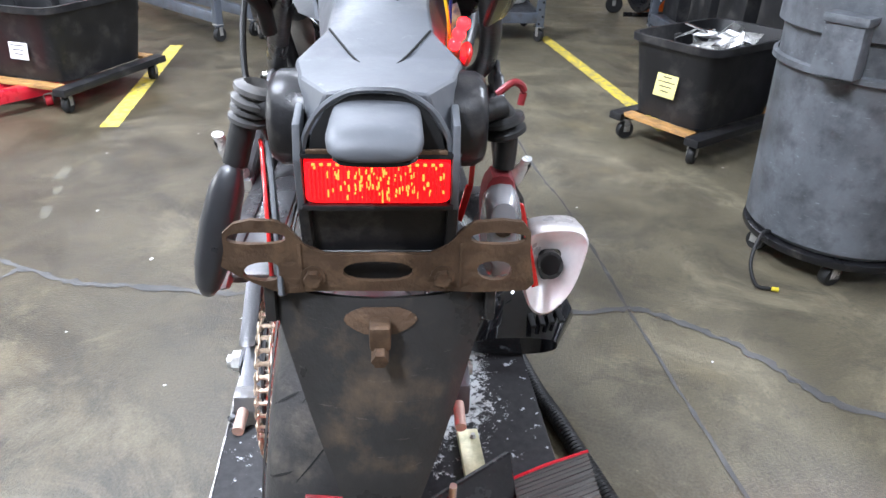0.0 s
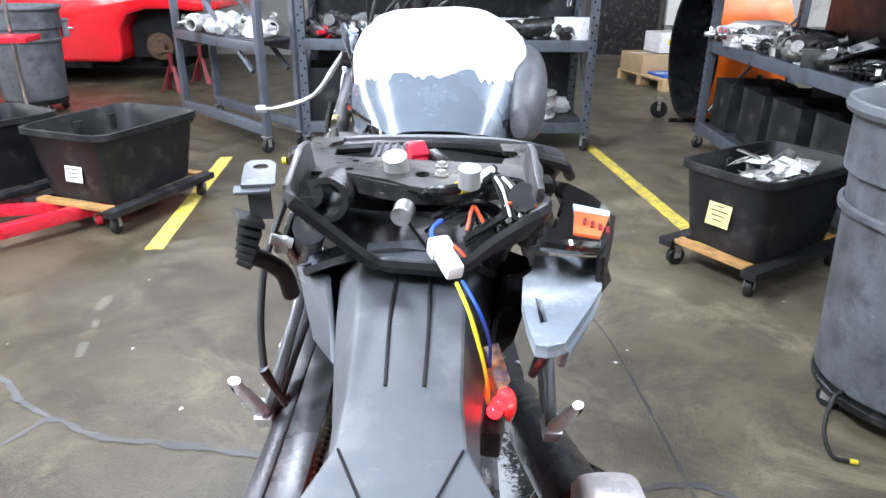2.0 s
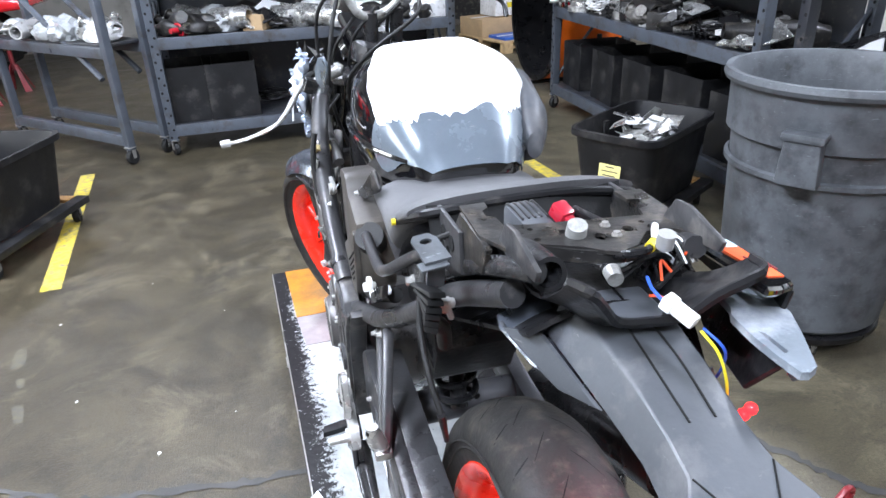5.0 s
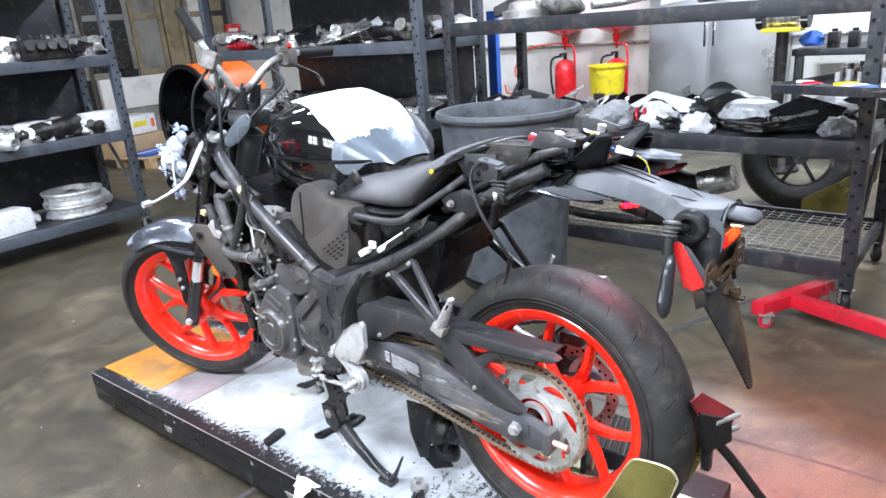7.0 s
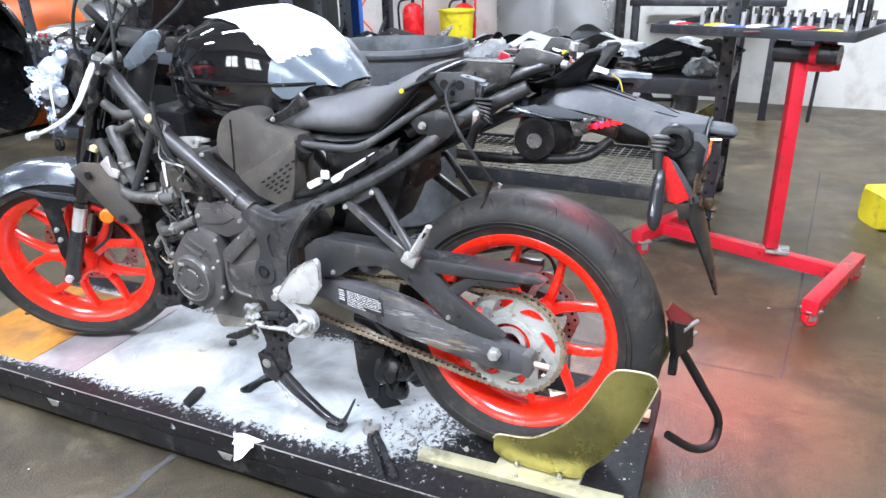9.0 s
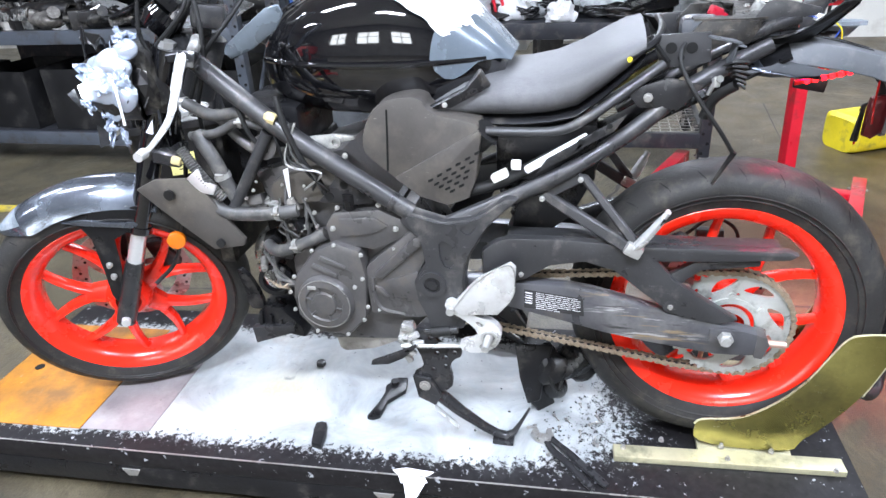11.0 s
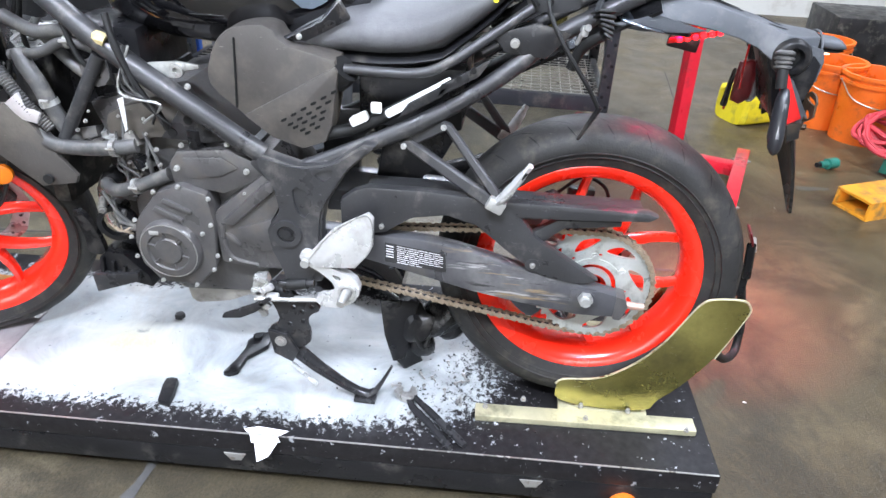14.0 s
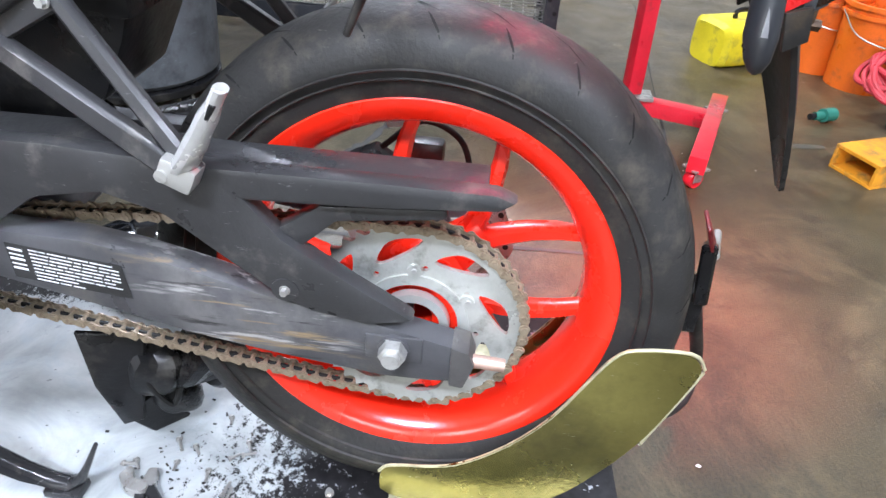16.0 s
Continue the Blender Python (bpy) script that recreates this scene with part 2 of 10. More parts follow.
M["cowl"] = mat("matt_dark_grey_plastic", (0.066, 0.071, 0.079), 0.52, 0.05, var=0.2, dirt=(0.13, 0.13, 0.135), amt=0.3, bump=0.06, scratch=(0.19, 0.19, 0.19), samt=0.1)
M["fendergrey"] = mat("satin_grey_fender_paint", (0.135, 0.152, 0.182), 0.27, 0.75, var=0.15, coat=0.5, scratch=(0.5, 0.5, 0.5), samt=0.25, bump=0.04)
M["coversilver"] = mat("silver_blue_cover_paint", (0.165, 0.198, 0.235), 0.28, 0.35, var=0.12, coat=0.4, bump=0.03, scratch=(0.6, 0.62, 0.65), samt=0.1)
M["greyscuff"] = mat("scuffed_grey_panel", (0.15, 0.175, 0.20), 0.62, 0.05, var=0.35, dirt=(0.42, 0.44, 0.47), amt=0.45, dscale=14, scratch=(0.5, 0.52, 0.55), samt=0.25)
M["cover"] = mat("dusty_grey_side_cover", (0.060, 0.054, 0.049), 0.46, var=0.25, dirt=(0.12, 0.105, 0.085), amt=0.45, dscale=7, scratch=(0.2, 0.19, 0.17), samt=0.08)
M["seat"] = mat("dusty_grey_vinyl", (0.098, 0.098, 0.102), 0.6, var=0.22, scale=6, fine=260, bump=0.3, dirt=(0.16, 0.16, 0.165), amt=0.4, dscale=6)
M["engine"] = mat("dark_engine_casting", (0.105, 0.101, 0.100), 0.34, 0.4, var=0.35, bump=0.25, dirt=(0.13, 0.115, 0.10), amt=0.3, dscale=18)
M["enginegrime"] = mat("grimy_cast_alloy", (0.20, 0.19, 0.175), 0.5, 0.5, var=0.5, scale=22, bump=0.4, dirt=(0.035, 0.03, 0.026), amt=0.6, dscale=26)
M["panalloy"] = mat("stained_pan_alloy", (0.36, 0.34, 0.31), 0.42, 0.45, var=0.3, scale=14, bump=0.3, dirt=(0.14, 0.12, 0.10), amt=0.4, dscale=20)
M["alloy"] = mat("bare_alloy", (0.55, 0.55, 0.53), 0.32, 0.65, var=0.15, dirt=(0.3, 0.29, 0.27), amt=0.25, dscale=30)
M["bright"] = mat("polished_alloy", (0.66, 0.66, 0.65), 0.30, 0.45, var=0.14, bump=0.12, dirt=(0.42, 0.41, 0.39), amt=0.3, dscale=22)
M["silverpaint"] = mat("silver_plastic_cap", (0.70, 0.66, 0.65), 0.35, 0.45, var=0.08, dirt=(0.5, 0.42, 0.38), amt=0.15)
M["slider"] = mat("polished_fork_slider", (0.80, 0.80, 0.80), 0.2, 0.6, var=0.05, bump=0.0, rvar=0.05)
M["chrome"] = mat("chrome_tube", (0.75, 0.75, 0.75), 0.1, 1.0, var=0.05, bump=0.0, rvar=0.05)
M["steel"] = mat("plain_steel", (0.40, 0.39, 0.37), 0.34, 0.6, var=0.2, dirt=(0.16, 0.12, 0.08), amt=0.25, dscale=40)
M["sprocket"] = mat("zinc_sprocket", (0.52, 0.53, 0.50), 0.36, 0.5, var=0.2, dirt=(0.2, 0.19, 0.16), amt=0.3, dscale=26)
M["chain"] = mat("dirty_chain_steel", (0.36, 0.29, 0.21), 0.36, 0.4, var=0.35, scale=40, dirt=(0.12, 0.08, 0.05), amt=0.4, dscale=60)
M["red"] = mat("fluorescent_red_rim_paint", (0.94, 0.024, 0.008), 0.26, var=0.06, coat=0.5, bump=0.02, rvar=0.06)
M["tyre"] = mat("worn_tyre_rubber", (0.023, 0.022, 0.021), 0.58, spec=0.3, var=0.2, scale=14, fine=120, bump=0.25, dirt=(0.062, 0.054, 0.044), amt=0.35, dscale=26, scratch=(0.10, 0.09, 0.08), samt=0.12)
M["rubber"] = mat("black_rubber", (0.014, 0.014, 0.014), 0.5, spec=0.3, var=0.3)
M["zinc"] = mat("dull_zinc_steel", (0.40, 0.40, 0.38), 0.4, 0.5, var=0.3, scale=30, dirt=(0.12, 0.11, 0.10), amt=0.5, dscale=40)
M["bareplate"] = mat("bare_greyish_plate", (0.31, 0.275, 0.28), 0.4, 0.25, var=0.25, scale=6, dirt=(0.42, 0.39, 0.38), amt=0.4, dscale=8, scratch=(0.2, 0.18, 0.18), samt=0.2)
M["hosegrey"] = mat("dusty_black_hose", (0.062, 0.061, 0.060), 0.45, var=0.35, scale=20, dirt=(0.15, 0.14, 0.125), amt=0.4, dscale=24)
M["printfilm"] = mat("torn_printed_film", (0.16, 0.16, 0.18), 0.2, var=0.5, scale=60, coat=0.5, dirt=(0.62, 0.46, 0.16), amt=0.7, dscale=75)
M["latchblack"] = mat("grimy_black_steel", (0.022, 0.021, 0.020), 0.36, 0.2, var=0.4, scale=30, dirt=(0.10, 0.085, 0.07), amt=0.45, dscale=40, scratch=(0.30, 0.30, 0.30), samt=0.35)
M["smoked"] = mat("smoked_lens", (0.018, 0.019, 0.022), 0.34, var=0.2, coat=0.2, bump=0.02)
M["boardtan"] = mat("weathered_tan_board", (0.25, 0.20, 0.12), 0.65, var=0.3, scale=4, dirt=(0.14, 0.11, 0.07), amt=0.5, dscale=6)
M["enginegap"] = mat("engine_gap_shade", (0.012, 0.011, 0.010), 0.5, 0.2, spec=0.3, var=0.5, scale=25, bump=0.4)
M["darkboard"] = mat("dark_brown_board", (0.055, 0.045, 0.035), 0.6, var=0.3, scale=5)
M["foil"] = mat("bluish_reflector_foil", (0.60, 0.67, 0.80), 0.20, 0.6, var=0.08, bump=0.02, rvar=0.06)
M["crimson"] = mat("crimson_fuse_plastic", (0.40, 0.012, 0.03), 0.35, var=0.15, coat=0.3)
# near-black holding the shade of tread cuts, holes, recesses and hollows
M["shadeblack"] = mat("recess_shade_black", (0.006, 0.006, 0.006), 0.8, spec=0.3, var=0.2)
M["brass"] = mat("yellow_zinc_plate", (0.27, 0.24, 0.075), 0.32, 0.8, var=0.35, scale=5, dirt=(0.14, 0.125, 0.05), amt=0.55, dscale=6, scratch=(0.7, 0.67, 0.45), samt=0.1)
M["rail"] = mat("pale_zinc_rail", (0.62, 0.58, 0.38), 0.4, 0.55, var=0.2, dirt=(0.25, 0.24, 0.16), amt=0.35)
M["rust"] = mat("rusty_bracket", (0.060, 0.035, 0.019), 0.62, 0.35, var=0.45, scale=24, bump=0.5, dirt=(0.13, 0.08, 0.045), amt=0.4, dscale=30)
M["mud"] = mat("dusty_black_mudguard", (0.020, 0.019, 0.018), 0.36, spec=0.3, var=0.3, dirt=(0.085, 0.058, 0.034), amt=0.4, dscale=9, scratch=(0.11, 0.095, 0.08), samt=0.2)
M["copper"] = mat("copper_bolt_end", (0.60, 0.42, 0.35), 0.4, 0.7, var=0.2)
M["whiteplastic"] = mat("white_plastic", (0.80, 0.79, 0.74), 0.4, var=0.08, dirt=(0.5, 0.47, 0.4), amt=0.2)
M["yellowed"] = mat("yellowed_nylon", (0.62, 0.52, 0.26), 0.45, var=0.15, dirt=(0.35, 0.28, 0.14), amt=0.3)
M["paper"] = mat("white_protective_film", (0.86, 0.87, 0.88), 0.45, var=0.04, bump=0.1)
M["amber"] = mat("amber_reflector", (0.80, 0.19, 0.008), 0.2, var=0.1, coat=0.6)
M["clear"] = mat("clear_lens", (0.32, 0.32, 0.33), 0.12, var=0.1, coat=0.7, trans=0.5, bump=0.0)
M["redlens"] = mat("red_reflector", (0.65, 0.02, 0.02), 0.25, var=0.15, coat=0.5)
M["yellowwire"] = mat("yellow_wire", (0.75, 0.62, 0.03), 0.45, var=0.1)
M["bluewire"] = mat("blue_wire", (0.02, 0.08, 0.45), 0.45, var=0.1)
M["redwire"] = mat("red_wire", (0.75, 0.08, 0.02), 0.45, var=0.1)
M["label"] = mat("white_label", (0.72, 0.72, 0.72), 0.5, var=0.1, dirt=(0.3, 0.3, 0.3), amt=0.3, dscale=40)
M["ink"] = mat("black_ink", (0.02, 0.02, 0.02), 0.6, var=0.2)
M["palelabel"] = mat("pale_yellow_label", (0.78, 0.70, 0.26), 0.5, var=0.12, dirt=(0.4, 0.36, 0.18), amt=0.3, dscale=60)
M["darkred"] = mat("dark_red_paint", (0.17, 0.012, 0.016), 0.4, 0.1, var=0.3, dirt=(0.05, 0.02, 0.02), amt=0.4)
M["bluelabel"] = mat("pale_blue_sticker", (0.50, 0.72, 0.85), 0.4, var=0.08)
M["orangelabel"] = mat("orange_red_sticker", (0.85, 0.12, 0.03), 0.4, var=0.08)
M["led"] = glow("red_led", (1.0, 0.008, 0.016), 5.0, (0.7, 0.02, 0.03))
M["ledhot"] = glow("hot_red_led", (1.0, 0.010, 0.014), 4.5, (0.3, 0.01, 0.01))
M["taillens"] = glow("lit_tail_lens", (1.0, 0.004, 0.008), 0.95, (0.7, 0.01, 0.015))
M["tailhot"] = glow("tail_bulb_flare", (1.0, 0.22, 0.04), 1.5, (0.4, 0.05, 0.01))
M["lampwarm"] = glow("lit_plate_lamp", (1.0, 0.55, 0.35), 4.0, (0.8, 0.6, 0.5))
M["daylight"] = glow("hazy_daylight", (0.90, 0.95, 1.0), 3.0, (0.8, 0.8, 0.8))
M["drl"] = glow("lit_running_lamp", (0.85, 0.93, 1.0), 30.0, (0.8, 0.8, 0.85))
# the workshop round it
M["tub"] = mat("black_poly_tub", (0.012, 0.012, 0.013), 0.45, spec=0.3, var=0.3, dirt=(0.05, 0.047, 0.044), amt=0.3, dscale=8)
M["can"] = mat("scuffed_grey_can", (0.090, 0.098, 0.107), 0.5, var=0.35, scale=7, dirt=(0.036, 0.039, 0.042), amt=0.5, dscale=11, scratch=(0.24, 0.26, 0.28), samt=0.35)
M["rack"] = mat("grey_rack_paint", (0.085, 0.097, 0.118), 0.42, 0.2, var=0.15, dirt=(0.06, 0.055, 0.05), amt=0.35, dscale=12)
M["rackdark"] = mat("dark_rack_paint", (0.028, 0.030, 0.036), 0.45, 0.2, var=0.2, dirt=(0.10, 0.09, 0.08), amt=0.3)
M["wood"] = mat("raw_pine", (0.48, 0.33, 0.17), 0.65, var=0.25, scale=5, dirt=(0.25, 0.16, 0.08), amt=0.4)
M["dollywood"] = mat("stained_dolly_wood", (0.42, 0.22, 0.07), 0.6, var=0.3, dirt=(0.16, 0.10, 0.05), amt=0.45)
M["wall"] = mat("white_wall_paint", (0.70, 0.69, 0.64), 0.7, var=0.06, scale=2, dirt=(0.50, 0.47, 0.41), amt=0.3, dscale=3)
M["wallgrey"] = mat("grey_wall_paint", (0.24, 0.23, 0.205), 0.75, var=0.15, scale=2, dirt=(0.11, 0.10, 0.085), amt=0.4, dscale=2.5)
M["ceiling"] = mat("ceiling_paint", (0.42, 0.42, 0.40), 0.8, var=0.1, scale=1.5)
M["redpaint"] = mat("red_stand_paint", (0.62, 0.012, 0.03), 0.35, 0.1, var=0.12, coat=0.3, dirt=(0.25, 0.03, 0.03), amt=0.2)
M["carred"] = mat("red_car_paint", (0.72, 0.01, 0.02), 0.15, 0.1, var=0.06, coat=1.0, bump=0.0)
M["extred"] = mat("extinguisher_red", (0.66, 0.015, 0.02), 0.25, var=0.08, coat=0.6)
M["yellow"] = mat("yellow_plastic", (0.72, 0.58, 0.02), 0.45, var=0.12, dirt=(0.3, 0.24, 0.05), amt=0.3)
M["bucket"] = mat("orange_bucket_plastic", (0.82, 0.15, 0.012), 0.4, var=0.1, dirt=(0.45, 0.1, 0.03), amt=0.25)
M["bracketorange"] = mat("worn_orange_paint", (0.72, 0.30, 0.02), 0.45, var=0.2, dirt=(0.14, 0.10, 0.06), amt=0.45, dscale=14)
M["teal"] = mat("green_teal_paint", (0.02, 0.15, 0.11), 0.45, var=0.2, dirt=(0.05, 0.08, 0.06), amt=0.3)
M["hosered"] = mat("red_air_hose", (0.42, 0.025, 0.035), 0.5, var=0.25)
M["steelsheet"] = mat("stainless_sheet", (0.55, 0.56, 0.57), 0.32, 0.85, var=0.12, scale=2, bump=0.03)
M["blue"] = mat("blue_plastic", (0.02, 0.10, 0.42), 0.45, var=0.15)
M["partsilver"] = mat("salvaged_alloy_part", (0.58, 0.58, 0.56), 0.28, 0.75, var=0.45, scale=15, dirt=(0.10, 0.09, 0.08), amt=0.5, dscale=18)
M["partdark"] = mat("salvaged_dark_part", (0.018, 0.017, 0.017), 0.42, 0.3, var=0.5, scale=15, dirt=(0.13, 0.12, 0.10), amt=0.3, dscale=18)
M["bag"] = mat("clear_plastic_bag", (0.46, 0.48, 0.49), 0.18, var=0.35, coat=0.7, scale=20, dirt=(0.12, 0.125, 0.13), amt=0.6, dscale=20)
M["card"] = mat("brown_cardboard", (0.42, 0.29, 0.16), 0.75, var=0.15)
M["fanorange"] = mat("orange_fan_drum", (0.72, 0.13, 0.008), 0.4, 0.1, var=0.1)
M["lampwhite"] = glow("lit_tube", (1.0, 0.97, 0.92), 6.0, (0.8, 0.8, 0.8))


# ---- builders ----
def clean(bm, smooth=None):
    bmesh.ops.recalc_face_normals(bm, faces=bm.faces)
    if smooth:
        for f in bm.faces:
            f.smooth = True
        for e in bm.edges:
            if len(e.link_faces) == 2 and e.calc_face_angle(0) > radians(smooth):
                e.smooth = False
    return bm


def mesh_of(name, bm, material, smooth=38):
    clean(bm, smooth)
    me = bpy.data.meshes.new(name)
    bm.to_mesh(me)
    bm.free()
    me.materials.append(M[material] if isinstance(material, str) else material)
    return me


def world_of(ob):
    return world_of(ob.parent) @ ob.matrix_parent_inverse @ ob.matrix_basis if ob.parent else ob.matrix_basis.copy()


def part(name, bm, material, parent=None, label="", smooth=38):
    """Links a bmesh, in the place's own coordinates, as one mesh object under a thing or a part."""
    ob = new(name, mesh_of(name, bm, material, smooth))
    if parent:
        ob.parent = parent
        ob.matrix_parent_inverse = world_of(parent).inverted()
    if label:
        ob["label"] = label
    return ob


def piece(name, me, m, parent):
    """One more object on a shared mesh."""
    ob = new(name, me)
    ob.parent = parent
    ob.matrix_parent_inverse = world_of(parent).inverted()
    ob.matrix_basis = m
    return ob


def thing(name, at, label, category, group="", kind=""):
    ob = new(name)
    ob.empty_display_size = 0.05
    ob.matrix_basis = Matrix.Translation(at)
    return tagged(ob, label, category, group, kind)


def bevel(bm, w, seg=2, angle=30):
    if w:
        es = [e for e in bm.edges if len(e.link_faces) == 2 and e.calc_face_angle(0) > radians(angle)]
        bmesh.ops.bevel(bm, geom=es, offset=w, segments=seg, affect="EDGES", clamp_overlap=True, profile=0.6)
    return bm


def add(*bms):
    """Joins several meshes of one part."""
    out = bms[0]
    for b in bms[1:]:
        me = bpy.data.meshes.new("tmp")
        b.to_mesh(me)
        b.free()
        out.from_mesh(me)
        bpy.data.meshes.remove(me)
    return out


def moved(bm, m):
    bm.transform(m)
    return bm


def box(c, s, bev=0.0, m=None, seg=2):
    bm = bmesh.new()
    bmesh.ops.create_cube(bm, size=1, matrix=Matrix.Translation(c) @ Matrix.Diagonal((*s, 1)))
    bevel(bm, bev, seg)
    return moved(bm, m) if m else bm


def prism(pts, a, b, bev=0.002, axis="x", seg=2):
    """An outline drawn across axis, extruded from a to b. Outline pairs are the two other axes in order."""
    bm = bmesh.new()

    def co(p, d):
        return {"x": (d, p[0], p[1]), "y": (p[0], d, p[1]), "z": (p[0], p[1], d)}[axis]
    vs = [bm.verts.new(co(p, a)) for p in pts]
    f = bm.faces.new(vs)
    r = bmesh.ops.extrude_face_region(bm, geom=[f])
    d = Vector(co((0, 0), b)) - Vector(co((0, 0), a))
    bmesh.ops.translate(bm, vec=d, verts=[v for v in r["geom"] if isinstance(v, bmesh.types.BMVert)])
    bmesh.ops.recalc_face_normals(bm, faces=bm.faces)
    bevel(bm, bev, seg, 20)
    return bm


def smooth_path(pts, k=6):
    P = [Vector(p) for p in pts]
    if len(P) < 3:
        return P
    P = [2 * P[0] - P[1]] + P + [2 * P[-1] - P[-2]]
    out = []
    for i in range(1, len(P) - 2):
        for j in range(k):
            t = j / k
            out.append(0.5 * ((2 * P[i]) + (P[i + 1] - P[i - 1]) * t + (2 * P[i - 1] - 5 * P[i] + 4 * P[i + 1] - P[i + 2]) * t * t
                              + (3 * P[i] - P[i - 1] - 3 * P[i + 1] + P[i + 2]) * t ** 3))
    return out + [P[-2]]


def sweep(path, radii, n=10, flat=1.0, up=(0, 0, 1), caps=True):
    """A round or flattened section led along a path."""
    bm = bmesh.new()
    rings = []
    up = Vector(up)
    for i, p in enumerate(path):
        d = (path[min(i + 1, len(path) - 1)] - path[max(i - 1, 0)]).normalized()
        s = d.cross(up)
        if s.length < 1e-3:
            s = d.cross(Vector((0.3, 1, 0.1)))
        s.normalize()
        u = s.cross(d)
        r = radii[i] if isinstance(radii, (list, tuple)) else radii
        rings.append([bm.verts.new(p + s * r * math.cos(2 * math.pi * k / n) + u * r * flat * math.sin(2 * math.pi * k / n)) for k in range(n)])
    for a, b in zip(rings, rings[1:]):
        for k in range(n):
            bm.faces.new((a[k], a[(k + 1) % n], b[(k + 1) % n], b[k]))
    if caps:
        bm.faces.new(rings[0])
        bm.faces.new(rings[-1])
    return bm


def tube(pts, r, n=10, k=6, flat=1.0):
    return sweep(smooth_path(pts, k), r, n, flat)


def rod(p, q, r0, r1=None, n=14, bev=0.0):
    r1 = r0 if r1 is None else r1
    p, q = Vector(p), Vector(q)
    bm = sweep([p, q], [r0, r1], n)
    return bevel(bm, bev, 1, 50)


def lathe(profile, n=48, closed=True, arc=None):
    """Spins (x, r) pairs about the x axis."""
    bm = bmesh.new()
    steps = n if arc is None else n + 1
    span = 2 * math.pi if arc is None else arc[1] - arc[0]
    start = 0 if arc is None else arc[0]
    rings = []
    for i in range(steps):
        a = start + span * i / n
        rings.append([bm.verts.new((x, r * math.cos(a), r * math.sin(a))) for x, r in profile])
    for i in range(n):
        a, b = rings[i], rings[(i + 1) % steps]
        for j in range(len(profile) if closed else len(profile) - 1):
            k = (j + 1) % len(profile)
            bm.faces.new((a[j], a[k], b[k], b[j]))
    if arc is not None and closed:
        bm.faces.new(rings[0])
        bm.faces.new(rings[-1])
    bmesh.ops.remove_doubles(bm, verts=bm.verts, dist=1e-6)
    return bm


def zlathe(profile, at, n=32, closed=False):
    """Spins (r, z) pairs about an upright axis."""
    bm = bmesh.new()
    rings = [[bm.verts.new((at[0] + r * math.cos(2 * math.pi * i / n), at[1] + r * math.sin(2 * math.pi * i / n), at[2] + z)) for r, z in profile] for i in range(n)]
    for i in range(n):
        a, b = rings[i], rings[(i + 1) % n]
        for j in range(len(profile) if closed else len(profile) - 1):
            k = (j + 1) % len(profile)
            bm.faces.new((a[j], a[k], b[k], b[j]))
    bmesh.ops.remove_doubles(bm, verts=bm.verts, dist=1e-6)
    return bm


def loft(secs, n=28, caps=True):
    """Sections along y: (y, cx, half width, z bottom, z top, power)."""
    bm = bmesh.new()
    rings = []
    for y, cx, hw, z0, z1, p in secs:
        zc, hh = (z0 + z1) / 2, (z1 - z0) / 2
        ring = []
        for k in range(n):
            a = 2 * math.pi * k / n
            c, s = math.cos(a), math.sin(a)
            ring.append(bm.verts.new((cx + hw * math.copysign(abs(c) ** (2 / p), c), y, zc + hh * math.copysign(abs(s) ** (2 / p), s))))
        rings.append(ring)
    for a, b in zip(rings, rings[1:]):
        for k in range(n):
            bm.faces.new((a[k], a[(k + 1) % n], b[(k + 1) % n], b[k]))
    if caps:
        bm.faces.new(rings[0])
        bm.faces.new(rings[-1])
    return bm


def sheet(fn, nu, nv, thick):
    """A curved sheet fn(u, v) with thickness along its normals."""
    bm = bmesh.new()
    P = [[Vector(fn(i / nu, j / nv)) for j in range(nv + 1)] for i in range(nu + 1)]
    top, low = [], []
    for i in range(nu + 1):
        tr, lr = [], []
        for j in range(nv + 1):
            du = P[min(i + 1, nu)][j] - P[max(i - 1, 0)][j]
            dv = P[i][min(j + 1, nv)] - P[i][max(j - 1, 0)]
            nrm = du.cross(dv).normalized()
            tr.append(bm.verts.new(P[i][j] + nrm * thick / 2))
            lr.append(bm.verts.new(P[i][j] - nrm * thick / 2))
        top.append(tr)
        low.append(lr)
    for i in range(nu):
        for j in range(nv):
            bm.faces.new((top[i][j], top[i + 1][j], top[i + 1][j + 1], top[i][j + 1]))
            bm.faces.new((low[i][j], low[i][j + 1], low[i + 1][j + 1], low[i + 1][j]))
    for j in range(nv):
        bm.faces.new((top[0][j], top[0][j + 1], low[0][j + 1], low[0][j]))
        bm.faces.new((top[nu][j], low[nu][j], low[nu][j + 1], top[nu][j + 1]))
    for i in range(nu):
        bm.faces.new((top[i][0], low[i][0], low[i + 1][0], top[i + 1][0]))
        bm.faces.new((top[i][nv], top[i + 1][nv], low[i + 1][nv], low[i][nv]))
    return bm


def quad_slab(corners, thick, bev=0.0015):
    """A flat slab through a ring of corners in space."""
    V = [Vector(c) for c in corners]
    nrm = Vector((0, 0, 0))
    for i in range(len(V)):
        nrm += V[i].cross(V[(i + 1) % len(V)])
    nrm.normalize()
    bm = bmesh.new()
    a = [bm.verts.new(v + nrm * thick / 2) for v in V]
    b = [bm.verts.new(v - nrm * thick / 2) for v in V]
    bm.faces.new(a)
    bm.faces.new(b[::-1])
    for i in range(len(V)):
        j = (i + 1) % len(V)
        bm.faces.new((a[i], b[i], b[j], a[j]))
    bmesh.ops.recalc_face_normals(bm, faces=bm.faces)
    return bevel(bm, bev, 1, 40)


